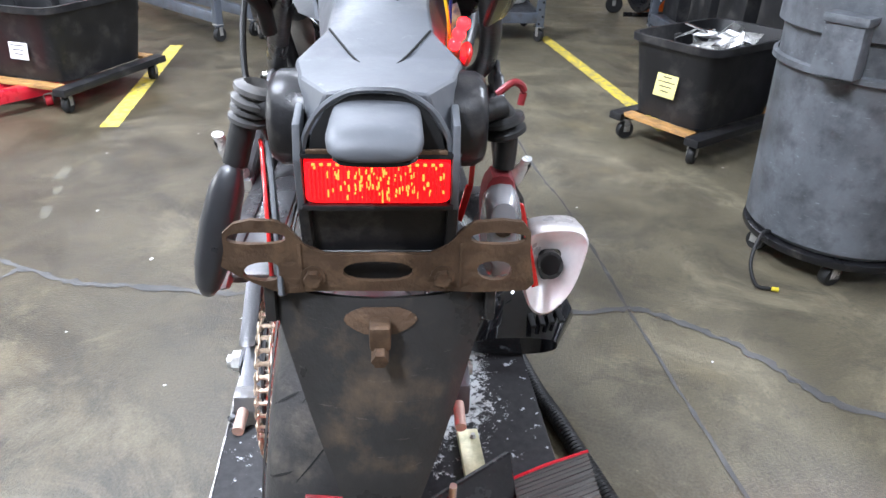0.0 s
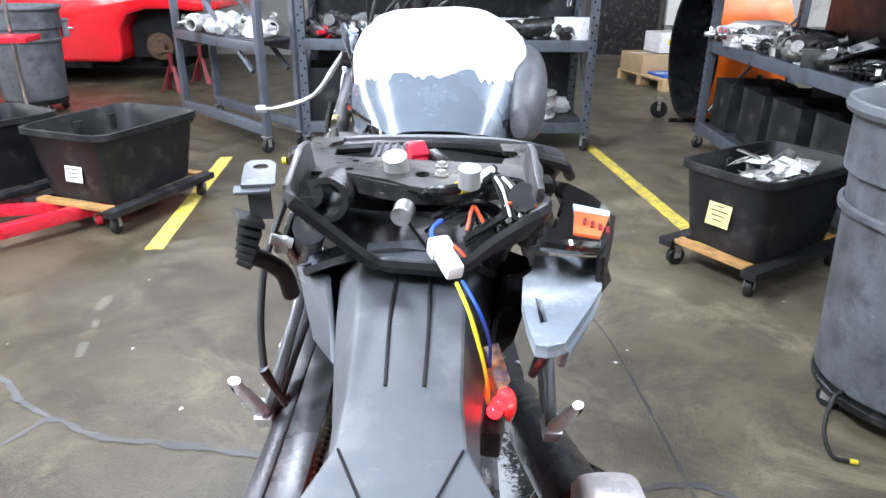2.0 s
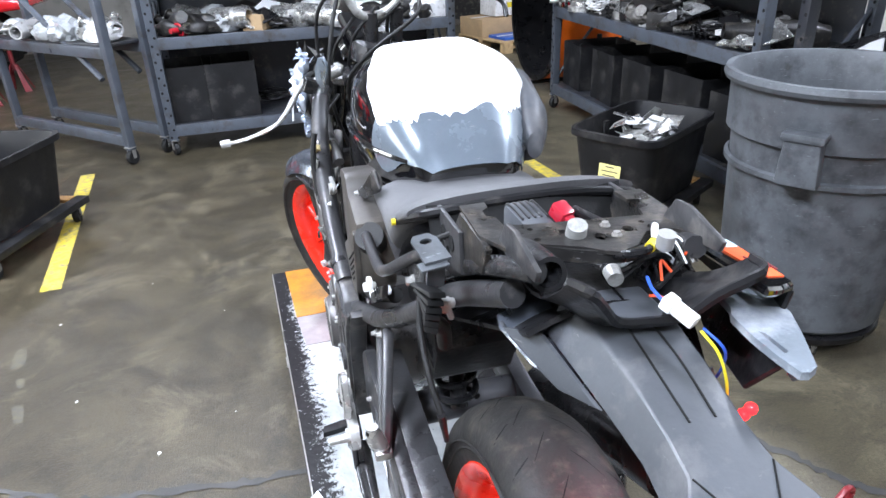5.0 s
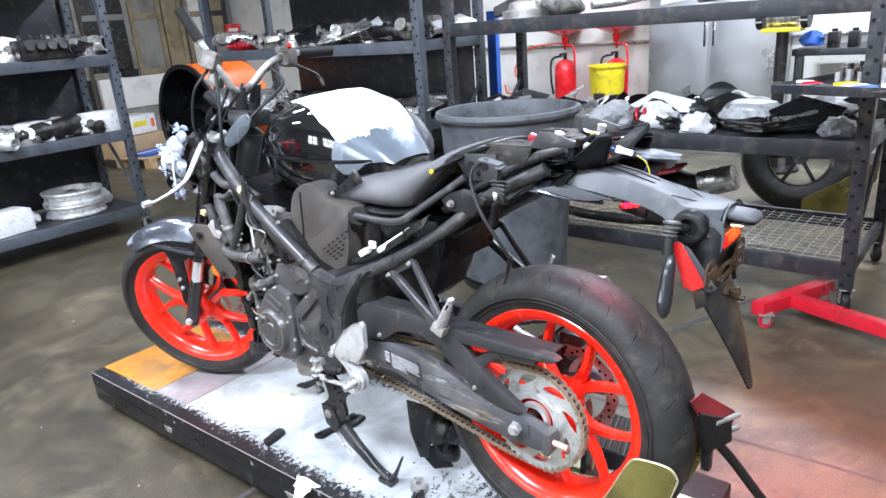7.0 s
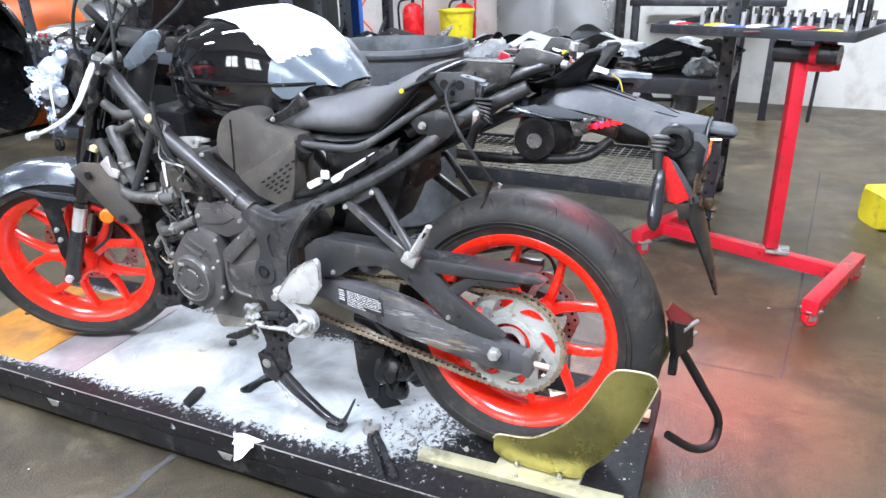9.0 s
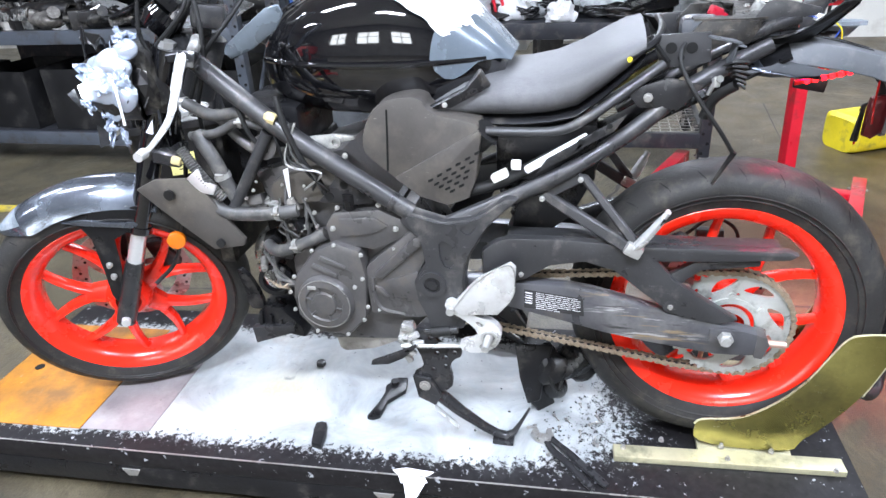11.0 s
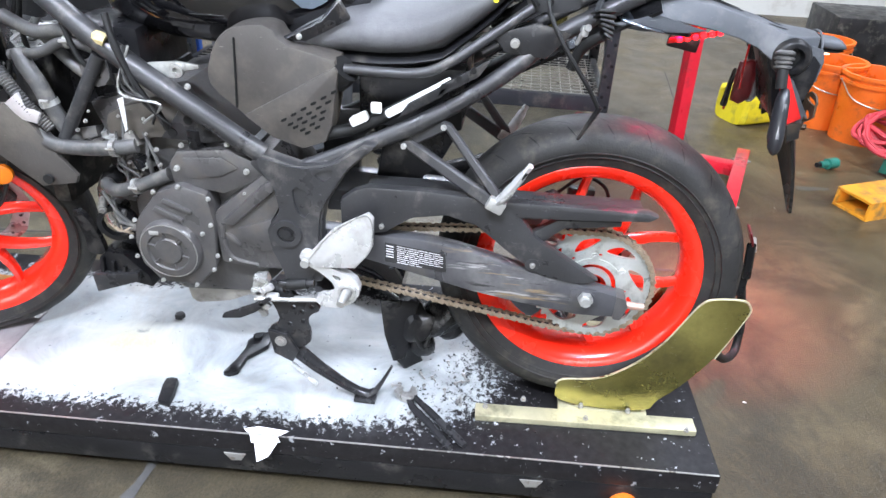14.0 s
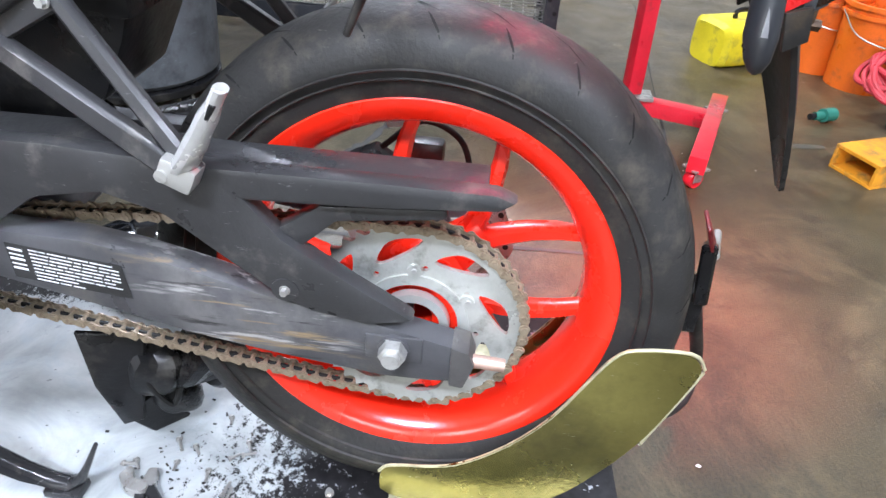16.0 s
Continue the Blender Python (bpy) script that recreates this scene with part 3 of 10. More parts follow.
def plate(outline, holes, a, b, axis="x"):
    """A flat plate with holes cut through it, from a to b along the axis."""
    bm = bmesh.new()

    def co(p, d):
        return {"x": (d, p[0], p[1]), "y": (p[0], d, p[1]), "z": (p[0], p[1], d)}[axis]
    for ring in [outline] + list(holes):
        vs = [bm.verts.new(co(p, a)) for p in ring]
        for i in range(len(vs)):
            bm.edges.new((vs[i], vs[(i + 1) % len(vs)]))
    bmesh.ops.triangle_fill(bm, use_beauty=True, use_dissolve=False, edges=bm.edges[:])
    r = bmesh.ops.extrude_face_region(bm, geom=bm.faces[:])
    d = Vector(co((0, 0), b)) - Vector(co((0, 0), a))
    bmesh.ops.translate(bm, vec=d, verts=[v for v in r["geom"] if isinstance(v, bmesh.types.BMVert)])
    return bm


def rounded(pts, k=2):
    """Cuts the corners of a closed outline."""
    for n in range(k):
        out = []
        for i in range(len(pts)):
            p, q = pts[i], pts[(i + 1) % len(pts)]
            out += [(p[0] * 0.75 + q[0] * 0.25, p[1] * 0.75 + q[1] * 0.25), (p[0] * 0.25 + q[0] * 0.75, p[1] * 0.25 + q[1] * 0.75)]
        pts = out
    return pts


def circle(c, r, n=16, ky=1.0):
    return [(c[0] + r * math.cos(2 * math.pi * i / n), c[1] + r * ky * math.sin(2 * math.pi * i / n)) for i in range(n)]


def hexhead(r=0.0028, h=0.0036):
    """A hexagon bolt head with its washer, its axis along -x."""
    bm = lathe([(0, 0), (0, r * 1.35), (-0.0015, r * 1.35), (-0.0015, 0)], 14, closed=False)
    b2 = bmesh.new()
    bmesh.ops.create_cone(b2, cap_ends=True, segments=6, radius1=r, radius2=r * 0.92, depth=h, matrix=Matrix.Translation((-0.0015 - h / 2, 0, 0)) @ Matrix.Rotation(radians(-90), 4, "Y"))
    return add(bm, b2)


BOLT = mesh_of("bolt", hexhead(), "alloy")
BOLT_DARK = mesh_of("dark_bolt", hexhead(), "steel")


def bolt(parent, at, s=1.0, me=None, turn=(0, 0, 0)):
    return piece("bolt", me or BOLT, pose(*at, *turn) @ Matrix.Scale(s, 4), parent)


def crumple(r, seed, k=0.5, f=16):
    bm = bmesh.new()
    bmesh.ops.create_icosphere(bm, subdivisions=3, radius=r)
    for v in bm.verts:
        v.co *= 1 + k * noise.noise(v.co * f + Vector((seed * 3.7, seed, 0)))
    return bm


def cx(z, u=0.0):
    """The x of the machine's middle plane at height z: it leans a little to its right."""
    return 0.040 + 0.096 * (z - 0.484) + u


# ---- the large structure ----
X0, X1, Y0, Y1, H = -6.5, 5.65, -4.5, 9.6, 4.0
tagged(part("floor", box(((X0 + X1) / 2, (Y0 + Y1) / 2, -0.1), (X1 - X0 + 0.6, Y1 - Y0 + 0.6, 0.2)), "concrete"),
       "stained bare concrete workshop floor with cracks", "floor", kind="structure")
for nm, c, s, mt, lb in (
        ("wall_east", (X1 + 0.1, (Y0 + Y1) / 2, H / 2), (0.2, Y1 - Y0 + 0.4, H), "wall", "white painted workshop wall with scuffs"),
        ("wall_north", ((X0 + X1) / 2, Y1 + 0.1, H / 2), (X1 - X0, 0.2, H), "wallgrey", "dull grey workshop wall behind the racks"),
        ("wall_south", ((X0 + X1) / 2, Y0 - 0.1, H / 2), (X1 - X0, 0.2, H), "wallgrey", "plain grey workshop wall")):
    tagged(part(nm, box(c, s), mt), lb, "wall", kind="structure")
WINDOWS = ((-0.9, 0.7), (1.5, 3.1), (3.9, 5.5))
WZ0, WZ1 = 1.05, 2.75
tagged(part("wall_west", plate([(Y0 - 0.2, 0), (Y1 + 0.2, 0), (Y1 + 0.2, H), (Y0 - 0.2, H)], [[(a, WZ0), (b, WZ0), (b, WZ1), (a, WZ1)] for a, b in WINDOWS], X0 - 0.2, X0), "wallgrey"), "plain grey workshop wall with daylight windows", "wall", kind="structure")
for n, (a, b) in enumerate(WINDOWS):
    win = tagged(part("window_%d" % (n + 1), add(*[box((X0 - 0.1, (a + b) / 2, z), (0.08, b - a, 0.06), 0.004) for z in (WZ0 + 0.03, (WZ0 + WZ1) / 2, WZ1 - 0.03)]), "rackdark"), "steel framed workshop window letting daylight in", "window", kind="structure")
    for y in (a + 0.03, (a + b) / 2, b - 0.03):
        part("mullion", box((X0 - 0.1, y, (WZ0 + WZ1) / 2), (0.07, 0.06, WZ1 - WZ0 - 0.13), 0.004), "rackdark", win)
    area_lamp("window_lamp", look((X0 - 0.16, (a + b) / 2, (WZ0 + WZ1) / 2), (0.0, (a + b) / 2, 1.5)), b - a - 0.06, WZ1 - WZ0 - 0.06, 42, (0.90, 0.95, 1.0))
tagged(part("backdrop", box((X0 - 0.7, (Y0 + Y1) / 2, 2.0), (0.02, 12, 5)), "daylight"), "bright daylight outside the windows", "backdrop", kind="structure")
tagged(part("ceiling", box(((X0 + X1) / 2, (Y0 + Y1) / 2, H + 0.1), (X1 - X0 + 0.4, Y1 - Y0 + 0.4, 0.2)), "ceiling"), "grey painted workshop ceiling", "ceiling", kind="structure")


def strip_light(x, y, turn):
    t = thing("ceiling_light", (0, 0, 0), "long white fluorescent strip light under the ceiling", "ceiling light", "strip lights")
    part("housing", box((0, 0, 0.03), (1.5, 0.22, 0.06), 0.008), "whiteplastic", t)
    part("tube", add(rod((-0.7, -0.05, -0.012), (0.7, -0.05, -0.012), 0.014), rod((-0.7, 0.05, -0.012), (0.7, 0.05, -0.012), 0.014)), "lampwhite", t)
    t.matrix_basis = pose(x, y, H - 0.06, 0, 0, turn)
    return t


for lx, ly, tr, pw in LAMPS:
    strip_light(lx, ly, tr)
    area_lamp("strip_lamp", pose(lx, ly, H - 0.10, 0, 0, tr), 1.4, 0.3, pw)

# floor lines and cracks
def floor_strip(name, pts, width, mt, lb, z=0.003, wob=0.0, seed=1):
    rnd = random.Random(seed)
    P = smooth_path([(x, y, 0) for x, y in pts], 7) if wob else [Vector((x, y, 0)) for x, y in pts]
    bm = bmesh.new()
    rows = []
    for i, p in enumerate(P):
        d = (P[min(i + 1, len(P) - 1)] - P[max(i - 1, 0)]).normalized()
        s = Vector((-d.y, d.x, 0))
        w = width * (rnd.uniform(0.35, 1.3) if wob else 1) / 2
        o = s * rnd.uniform(-wob, wob)
        rows.append([bm.verts.new(p + s * w + o + Vector((0, 0, z))), bm.verts.new(p - s * w + o + Vector((0, 0, z)))])
    for a, b in zip(rows, rows[1:]):
        bm.faces.new((a[0], a[1], b[1], b[0]))
    bm.normal_update()
    for f in bm.faces:
        if f.normal.z < 0:
            f.normal_flip()
    me = bpy.data.meshes.new(name)
    bm.to_mesh(me)
    bm.free()
    me.materials.append(M[mt])
    return tagged(new(name, me), lb, "floor marking", kind="structure")


floor_strip("line_1", [(-1.255, 2.34), (-1.41, 3.98)], 0.085, "line", "worn yellow line painted on the concrete")
floor_strip("line_2", [(1.185, 4.45), (1.36, 2.85), (1.41, 2.35)], 0.085, "line", "worn yellow line painted on the concrete")
floor_strip("line_3", [(1.655, -1.10), (1.67, -1.25)], 0.06, "lineworn", "faded scrap of yellow floor paint", 0.002, 0.008, 9)
for nm, pts, w, sd in (("line_4", [(-1.13, 1.40), (-1.16, 1.50)], 0.05, 3), ("line_5", [(-1.18, 1.60), (-1.20, 1.66)], 0.04, 4), ("line_6", [(-1.22, 1.74), (-1.245, 1.86)], 0.045, 6)):
    floor_strip(nm, pts, w, "lineworn", "almost worn-away smudge of yellow floor paint", 0.0015, 0.006, sd)
floor_strip("crack_1", [(0.64, 2.4), (0.684, 1.807), (0.724, 1.548), (0.754, 1.112), (0.766, 0.83), (0.789, 0.481), (0.812, 0.155), (0.85, -0.6)], 0.011, "crack", "thin dark joint in the concrete floor", 0.002, 0.002)
floor_strip("crack_2", [(2.0, 0.10), (1.6, 0.24), (1.40, 0.31), (1.252, 0.372), (1.143, 0.443), (1.085, 0.539), (1.02, 0.64), (0.942, 0.723), (0.85, 0.79), (0.766, 0.83), (0.593, 0.809), (0.3, 0.88), (-0.05, 0.905), (-0.34, 0.925),
                       (-0.50, 0.932), (-0.686, 0.966), (-0.80, 0.975), (-0.919, 1.005), (-1.079, 1.086), (-1.19, 1.15), (-1.317, 1.268), (-1.75, 1.48)], 0.026, "crack", "wandering filled crack in the concrete", 0.0025, 0.008, 3)
floor_strip("crack_3", [(-1.06, 1.07), (-1.12, 0.945), (-1.28, 0.85), (-1.5, 0.7)], 0.016, "crack", "short side crack in the concrete", 0.002, 0.006, 5)
floor_strip("crack_4", [(0.85, -0.62), (1.3, -0.66), (2.2, -0.72), (3.4, -0.8)], 0.008, "crack", "thin dark joint in the concrete floor", 0.002, 0.002, 7)

lr = random.Random(12)
litter = bmesh.new()
for i in range(70):
    x, y = lr.uniform(-2.2, 3.2), lr.uniform(-1.5, 4.0)
    if -0.3 < x < 0.5 and -0.4 < y < 2.0:
        continue
    k = lr.uniform(0.003, 0.009)
    ring = [litter.verts.new((x + k * lr.uniform(0.5, 1.2) * math.cos(a), y + k * lr.uniform(0.5, 1.2) * math.sin(a), 0.0035)) for a in (0.3, 1.7, 3.0, 4.6)]
    litter.faces.new(ring)
tagged(part("litter", litter, "label"), "tiny torn scraps of paper and paint chips on the floor", "litter", kind="stuff")
# ---- the low lift table ----
lift = thing("lift_table", (0, 0, 0), "low black lift table with worn white deck and orange front plate", "lift table")
part("deck", box((-0.0105, 0, 0.118), (0.624, 2.23, 0.054), 0.006), "deck", lift)
part("front_plate", prism([(-0.265, 0.74), (-0.270, 1.105), (0.180, 1.105), (0.180, 0.74)], 0.1455, 0.1490, 0.001, "z"), "orange_paint", lift, "orange painted steel plate, rubbed through to grey")
part("bare_plate", prism([(-0.255, 0.55), (-0.265, 0.737), (0.180, 0.737), (0.180, 0.55)], 0.1455, 0.1485, 0.001, "z"), "bareplate", lift, "bare pinkish grey steel plate, paint rubbed off")
part("edge_wear", box((-0.3205, 0, 0.1455), (0.003, 2.22, 0.002)), "steel", lift, "thin pale worn edge")
part("side_skirt", box((-0.316, 0, 0.0605), (0.012, 2.22, 0.061), 0.003), "black", lift)
part("side_skirt", box((0.295, 0, 0.0605), (0.012, 2.22, 0.061), 0.003), "black", lift)
part("base", box((0, 0, 0.035), (0.50, 2.0, 0.07), 0.006), "blackmetal", lift)
part("front_hole", rod((-0.04, 1.03, 0.1495), (-0.04, 1.03, 0.1505), 0.014), "shadeblack", lift, "round hole of the plate, set on as a near-black disc")
for yy in (-0.75, -0.1, 0.55):
    part("hook_tab", moved(prism([(0, 0), (0.05, 0), (0.035, -0.022), (0.012, -0.02)], -0.3255, -0.3225, 0.0005), Matrix.Translation((0, yy, 0.085))), "steel", lift)
lift.matrix_basis = pose(0.067, 0.80, 0.0, 0, 0, 2.5)

# wheel chock on the deck
chock = thing("wheel_chock", (0.0, -0.1, 0.145), "yellow zinc plated wheel chock bolted on the deck", "wheel chock")
OUT = [(0.02, 0.165), (0.023, 0.222), (0.008, 0.237), (-0.05, 0.246), (-0.089, 0.262), (-0.14, 0.305), (-0.186, 0.365), (-0.222, 0.44), (-0.240, 0.474), (-0.262, 0.488), (-0.318, 0.492),
       (-0.336, 0.475), (-0.334, 0.453), (-0.297, 0.338), (-0.235, 0.240), (-0.2, 0.205), (-0.19, 0.165)]
for sx, nm in ((-0.064, "cheek_plate"), (0.110, "cheek_plate")):
    p = part(nm, prism(rounded(OUT, 2), sx, sx + 0.0035, 0.001), "brass", chock)
    part("edge_trim", sweep(smooth_path([Vector((sx + 0.0018, y, z)) for y, z in OUT[1:14]], 3), 0.0022, 6), "rail", p, "pale worn edge of the plate")
part("base_plate", box((0.080, -0.09, 0.1535), (0.345, 0.20, 0.013), 0.002), "rail", chock)
for sx in (-0.096, 0.250):
    rl = part("side_rail", moved(box((0, 0, 0), (0.040, 0.49, 0.016), 0.002), pose(sx, -0.048, 0.155, 0, 0, 3.6)), "rail", chock)
    for i, yy in enumerate((0.175, -0.05, -0.27)):
        piece("bolt", BOLT_DARK, pose(sx - 0.006, yy, 0.1632, 0, 90, 0) @ Matrix.Scale(1.6, 4), rl)
for yy in (0.09, -0.04, -0.145):
    piece("bolt", BOLT_DARK, pose(-0.070, yy, 0.168, 0, 90, 0) @ Matrix.Scale(1.7, 4), chock)
part("tongue", quad_slab([(0.02, -0.325, 0.600), (0.065, -0.330, 0.600), (0.145, -0.372, 0.530), (0.12, -0.378, 0.515), (0.03, -0.340, 0.565)], 0.005), "darkred", chock, "dark red painted tongue behind the tyre")
part("latch", add(quad_slab([(0.03, -0.335, 0.575), (0.12, -0.37, 0.525), (0.115, -0.375, 0.475), (0.04, -0.350, 0.48)], 0.018, 0.003), box((0.06, -0.350, 0.46), (0.022, 0.018, 0.06), 0.003)), "black", chock)
for z0 in (0.535, 0.505):
    part("clamp_screw", rod((0.07, -0.36, z0), (0.142, -0.382, z0 - 0.01), 0.0055), "steel", chock)
part("hose", tube([(0.085, -0.355, 0.485), (0.125, -0.375, 0.43), (0.18, -0.415, 0.33), (0.232, -0.452, 0.235), (0.240, -0.460, 0.185), (0.215, -0.45, 0.150), (0.165, -0.41, 0.165), (0.10, -0.355, 0.235)], 0.0105), "rubber", chock, "black rubber hose looped behind the tyre")
t = thing("caster_wheel", (0.0, 0.0, 0.0), "worn orange caster wheel under the lift's edge", "caster")
part("tread", moved(lathe([(-0.018, 0.02), (-0.018, 0.044), (-0.012, 0.050), (0.012, 0.050), (0.018, 0.044), (0.018, 0.02)], 28), pose(-0.222, -0.14, 0.035, 0, 0, 15) @ Matrix.Scale(0.7, 4)), "bucket", t)
part("hub", moved(lathe([(-0.02, 0.0), (-0.02, 0.02), (0.02, 0.02), (0.02, 0)], 16, closed=False), pose(-0.222, -0.14, 0.035, 0, 0, 15) @ Matrix.Scale(0.7, 4)), "steel", t)


# ---- the motorcycle ----
bike = thing("motorcycle", (0.02, 0.6, 0.145), "partly stripped black motorcycle with fluorescent red wheels, seat loose, tail hanging", "motorcycle")


def spoke_bm(a, r0, r1, w0, w1, t0, t1, x0, x1):
    """A tapered cast arm from hub to rim in the wheel's plane, at the angles a[0] and a[1]."""
    bm = bmesh.new()
    rings = []
    for k in range(5):
        f = k / 4
        ang, r = a[0] + (a[1] - a[0]) * f, r0 + (r1 - r0) * f
        w, t, x = w0 + (w1 - w0) * f, t0 + (t1 - t0) * f, x0 + (x1 - x0) * f
        c = Vector((x, r * math.cos(ang), r * math.sin(ang)))
        rad = Vector((0, -math.sin(ang), math.cos(ang)))
        ring = []
        for s1, s2 in ((-1, -0.55), (-0.55, -1), (0.55, -1), (1, -0.55), (1, 0.55), (0.55, 1), (-0.55, 1), (-1, 0.55)):
            ring.append(bm.verts.new(c + rad * (s1 * w / 2) + Vector((s2 * t / 2, 0, 0))))
        rings.append(ring)
    for p, q in zip(rings, rings[1:]):
        for k in range(8):
            bm.faces.new((p[k], p[(k + 1) % 8], q[(k + 1) % 8], q[k]))
    return bm


def ring_cut(r_in, r_out, x0, x1, n_teeth=0, tooth=0.0, n=120):
    """A flat ring, with teeth if asked."""
    prof = []
    bm = bmesh.new()
    rings = []
    for i in range(n):
        a = 2 * math.pi * i / n
        ro = r_out
        if n_teeth:
            ph = (a * n_teeth / (2 * math.pi)) % 1
            ro = r_out + tooth * max(0.0, math.cos(2 * math.pi * ph)) - 0.3 * tooth
        c, s = math.cos(a), math.sin(a)
        rings.append([bm.verts.new((x, r * c, r * s)) for x, r in ((x0, r_in), (x0, ro), (x1, ro), (x1, r_in))])
    for i in range(n):
        p, q = rings[i], rings[(i + 1) % n]
        for j in range(4):
            bm.faces.new((p[j], p[(j + 1) % 4], q[(j + 1) % 4], q[j]))
    return bm


def build_wheel(name, m, R, w, rim_w, phase, sprocket):
    h = rim_w
    rim = lathe([(-h, 0.238), (-h - 0.003, 0.234), (-h - 0.001, 0.226), (-h + 0.006, 0.212), (-0.022, 0.199), (0.022, 0.199), (h - 0.006, 0.212), (h + 0.001, 0.226), (h + 0.003, 0.234), (h, 0.238), (h - 0.012, 0.226), (-h + 0.012, 0.226)], 96)
    wheel = part(name, moved(rim, m), "red", bike, "fluorescent red cast alloy wheel", 50)
    part("hub", moved(lathe([(-0.05, 0.030), (-0.05, 0.040), (-0.030, 0.055), (0.030, 0.055), (0.05, 0.040), (0.05, 0.030)], 40), m), "red", wheel, "", 50)
    for i in range(5):
        a = phase + 2 * math.pi * i / 5
        part("spoke", moved(add(spoke_bm((a, a), 0.040, 0.102, 0.060, 0.042, 0.044, 0.034, 0, 0),
                                spoke_bm((a + 0.10, a + 0.385), 0.084, 0.207, 0.026, 0.017, 0.032, 0.026, 0, 0),
                                spoke_bm((a - 0.10, a - 0.385), 0.084, 0.207, 0.026, 0.017, 0.032, 0.026, 0, 0)), m), "red", wheel, "", 50)
    k = R - 0.238
    ty = [(-h + 0.004, 0.226), (-h - 0.004, 0.2395), (-h - 0.006, 0.246), (-w + 0.002, 0.238 + k * 0.30), (-w, 0.238 + k * 0.42), (-w + 0.003, 0.238 + k * 0.56), (-w * 0.86, 0.238 + k * 0.74), (-w * 0.62, 0.238 + k * 0.89), (-w * 0.32, 0.238 + k * 0.975)]
    part("tyre", moved(lathe(ty + [(0, R)] + [(-x, r) for x, r in reversed(ty)], 120), m), "tyre", wheel, "worn black road tyre with slanted tread cuts", 60)
    for rr_ in (0.256, 0.238 + k * 0.34):
        part("sidewall_rib", moved(add(*[lathe([(sx * (h + 0.005 + (w - h - 0.005) * (rr_ - 0.246) / (k * 0.30 - 0.008)), rr_ - 0.0016), (sx * (h + 0.0075 + (w - h - 0.005) * (rr_ - 0.246) / (k * 0.30 - 0.008)), rr_), (sx * (h + 0.005 + (w - h - 0.005) * (rr_ - 0.246) / (k * 0.30 - 0.008)), rr_ + 0.0016)], 96) for sx in (-1, 1)]), m), "tyre", wheel)
    # tread cuts, slightly proud dark slivers following the crown
    prof = sorted([(x, r) for x, r in ty[4:]] + [(0, R)] + [(-x, r) for x, r in ty[4:]])

    def rad(x):
        for (xa, ra), (xb, rb) in zip(prof, prof[1:]):
            if xa <= x <= xb:
                return ra + (rb - ra) * (x - xa) / max(1e-6, xb - xa)
        return R
    for i in range(26):
        for side in (-1, 1):
            for kk, (xa, xb, da) in enumerate(((0.12, 0.52, 0.14), (0.58, 0.9, 0.05))):
                a0 = 2 * math.pi * (i + (0.5 if side > 0 else 0) + 0.45 * kk) / 26
                cuts = bmesh.new()
                prev = None
                for s in range(7):
                    f = s / 6
                    x = side * w * (xa + (xb - xa) * f)
                    a = a0 + da * f
                    r = rad(x) + 0.0007
                    wd = 0.0052 * (0.35 + math.sin(math.pi * f) * 0.65)
                    pr = [cuts.verts.new((x, r * math.cos(a + sg * wd), r * math.sin(a + sg * wd))) for sg in (-1, 1)]
                    if prev:
                        cuts.faces.new((prev[0], prev[1], pr[1], pr[0]))
                    prev = pr
                part("tread_cut", moved(cuts, m), "shadeblack", wheel)
    return wheel


REAR = pose(0.043, -0.008, 0.485, 0, 5.0, -1.0)
FRONT = pose(-0.036, 1.420, 0.455, 0, -11.0, 26.5)
rear = build_wheel("rear_wheel", REAR, 0.323, 0.073, 0.057, radians(64), True)
front = build_wheel("front_wheel", FRONT, 0.301, 0.060, 0.045, radians(6), False)

# rear sprocket, brake disc, axle
SP = pose(-0.060, -0.014, 0.494, 0, 3.0, 0)
N43 = 43 * 6
spr_out = []
for i in range(N43):
    a = 2 * math.pi * i / N43
    ro = 0.116 + 0.0075 * max(0.0, math.cos(a * 43))
    spr_out.append((ro * math.cos(a), ro * math.sin(a)))
spr_holes = [circle((0, 0), 0.060, 40)]
for i in range(8):
    a = 2 * math.pi * i / 8 + 0.2
    spr_holes.append(rounded([(r * math.cos(a + d), r * math.sin(a + d)) for r, d in ((0.078, 0.00), (0.090, 0.10), (0.106, 0.30), (0.107, 0.66), (0.096, 0.60), (0.082, 0.36))], 2))
    spr_holes.append(circle((0.070 * math.cos(a + 0.72), 0.070 * math.sin(a + 0.72)), 0.0035, 10))
spr = plate(spr_out, spr_holes, -0.003, 0.003)
sprk = part("rear_sprocket", moved(spr, SP), "sprocket", bike, "zinc plated rear sprocket with slotted web", 40)
for i in range(6):
    a = 2 * math.pi * i / 6 + 0.5
    bolt(sprk, SP @ Vector((-0.003, 0.068 * math.cos(a), 0.068 * math.sin(a))), 1.2)
part("sprocket_carrier", moved(lathe([(0.004, 0.02), (0.004, 0.058), (0.03, 0.066), (0.06, 0.05), (0.06, 0.02)], 40), SP), "red", rear)
part("hub_ring", moved(ring_cut(0.030, 0.040, -0.012, 0.0, 0, 0, 40), SP), "alloy", sprk)
part("inner_ring", moved(ring_cut(0.049, 0.061, -0.006, 0.002, 0, 0, 56), SP), "sprocket", sprk, "raised zinc ring inside the sprocket")
for i in range(6):
    a = 2 * math.pi * i / 6 + 0.5
    part("carrier_boss", rod(SP @ Vector((0.004, 0.066 * math.cos(a), 0.066 * math.sin(a))), SP @ Vector((-0.007, 0.066 * math.cos(a), 0.066 * math.sin(a))), 0.009, 0.008, 14, 0.001), "sprocket", sprk)


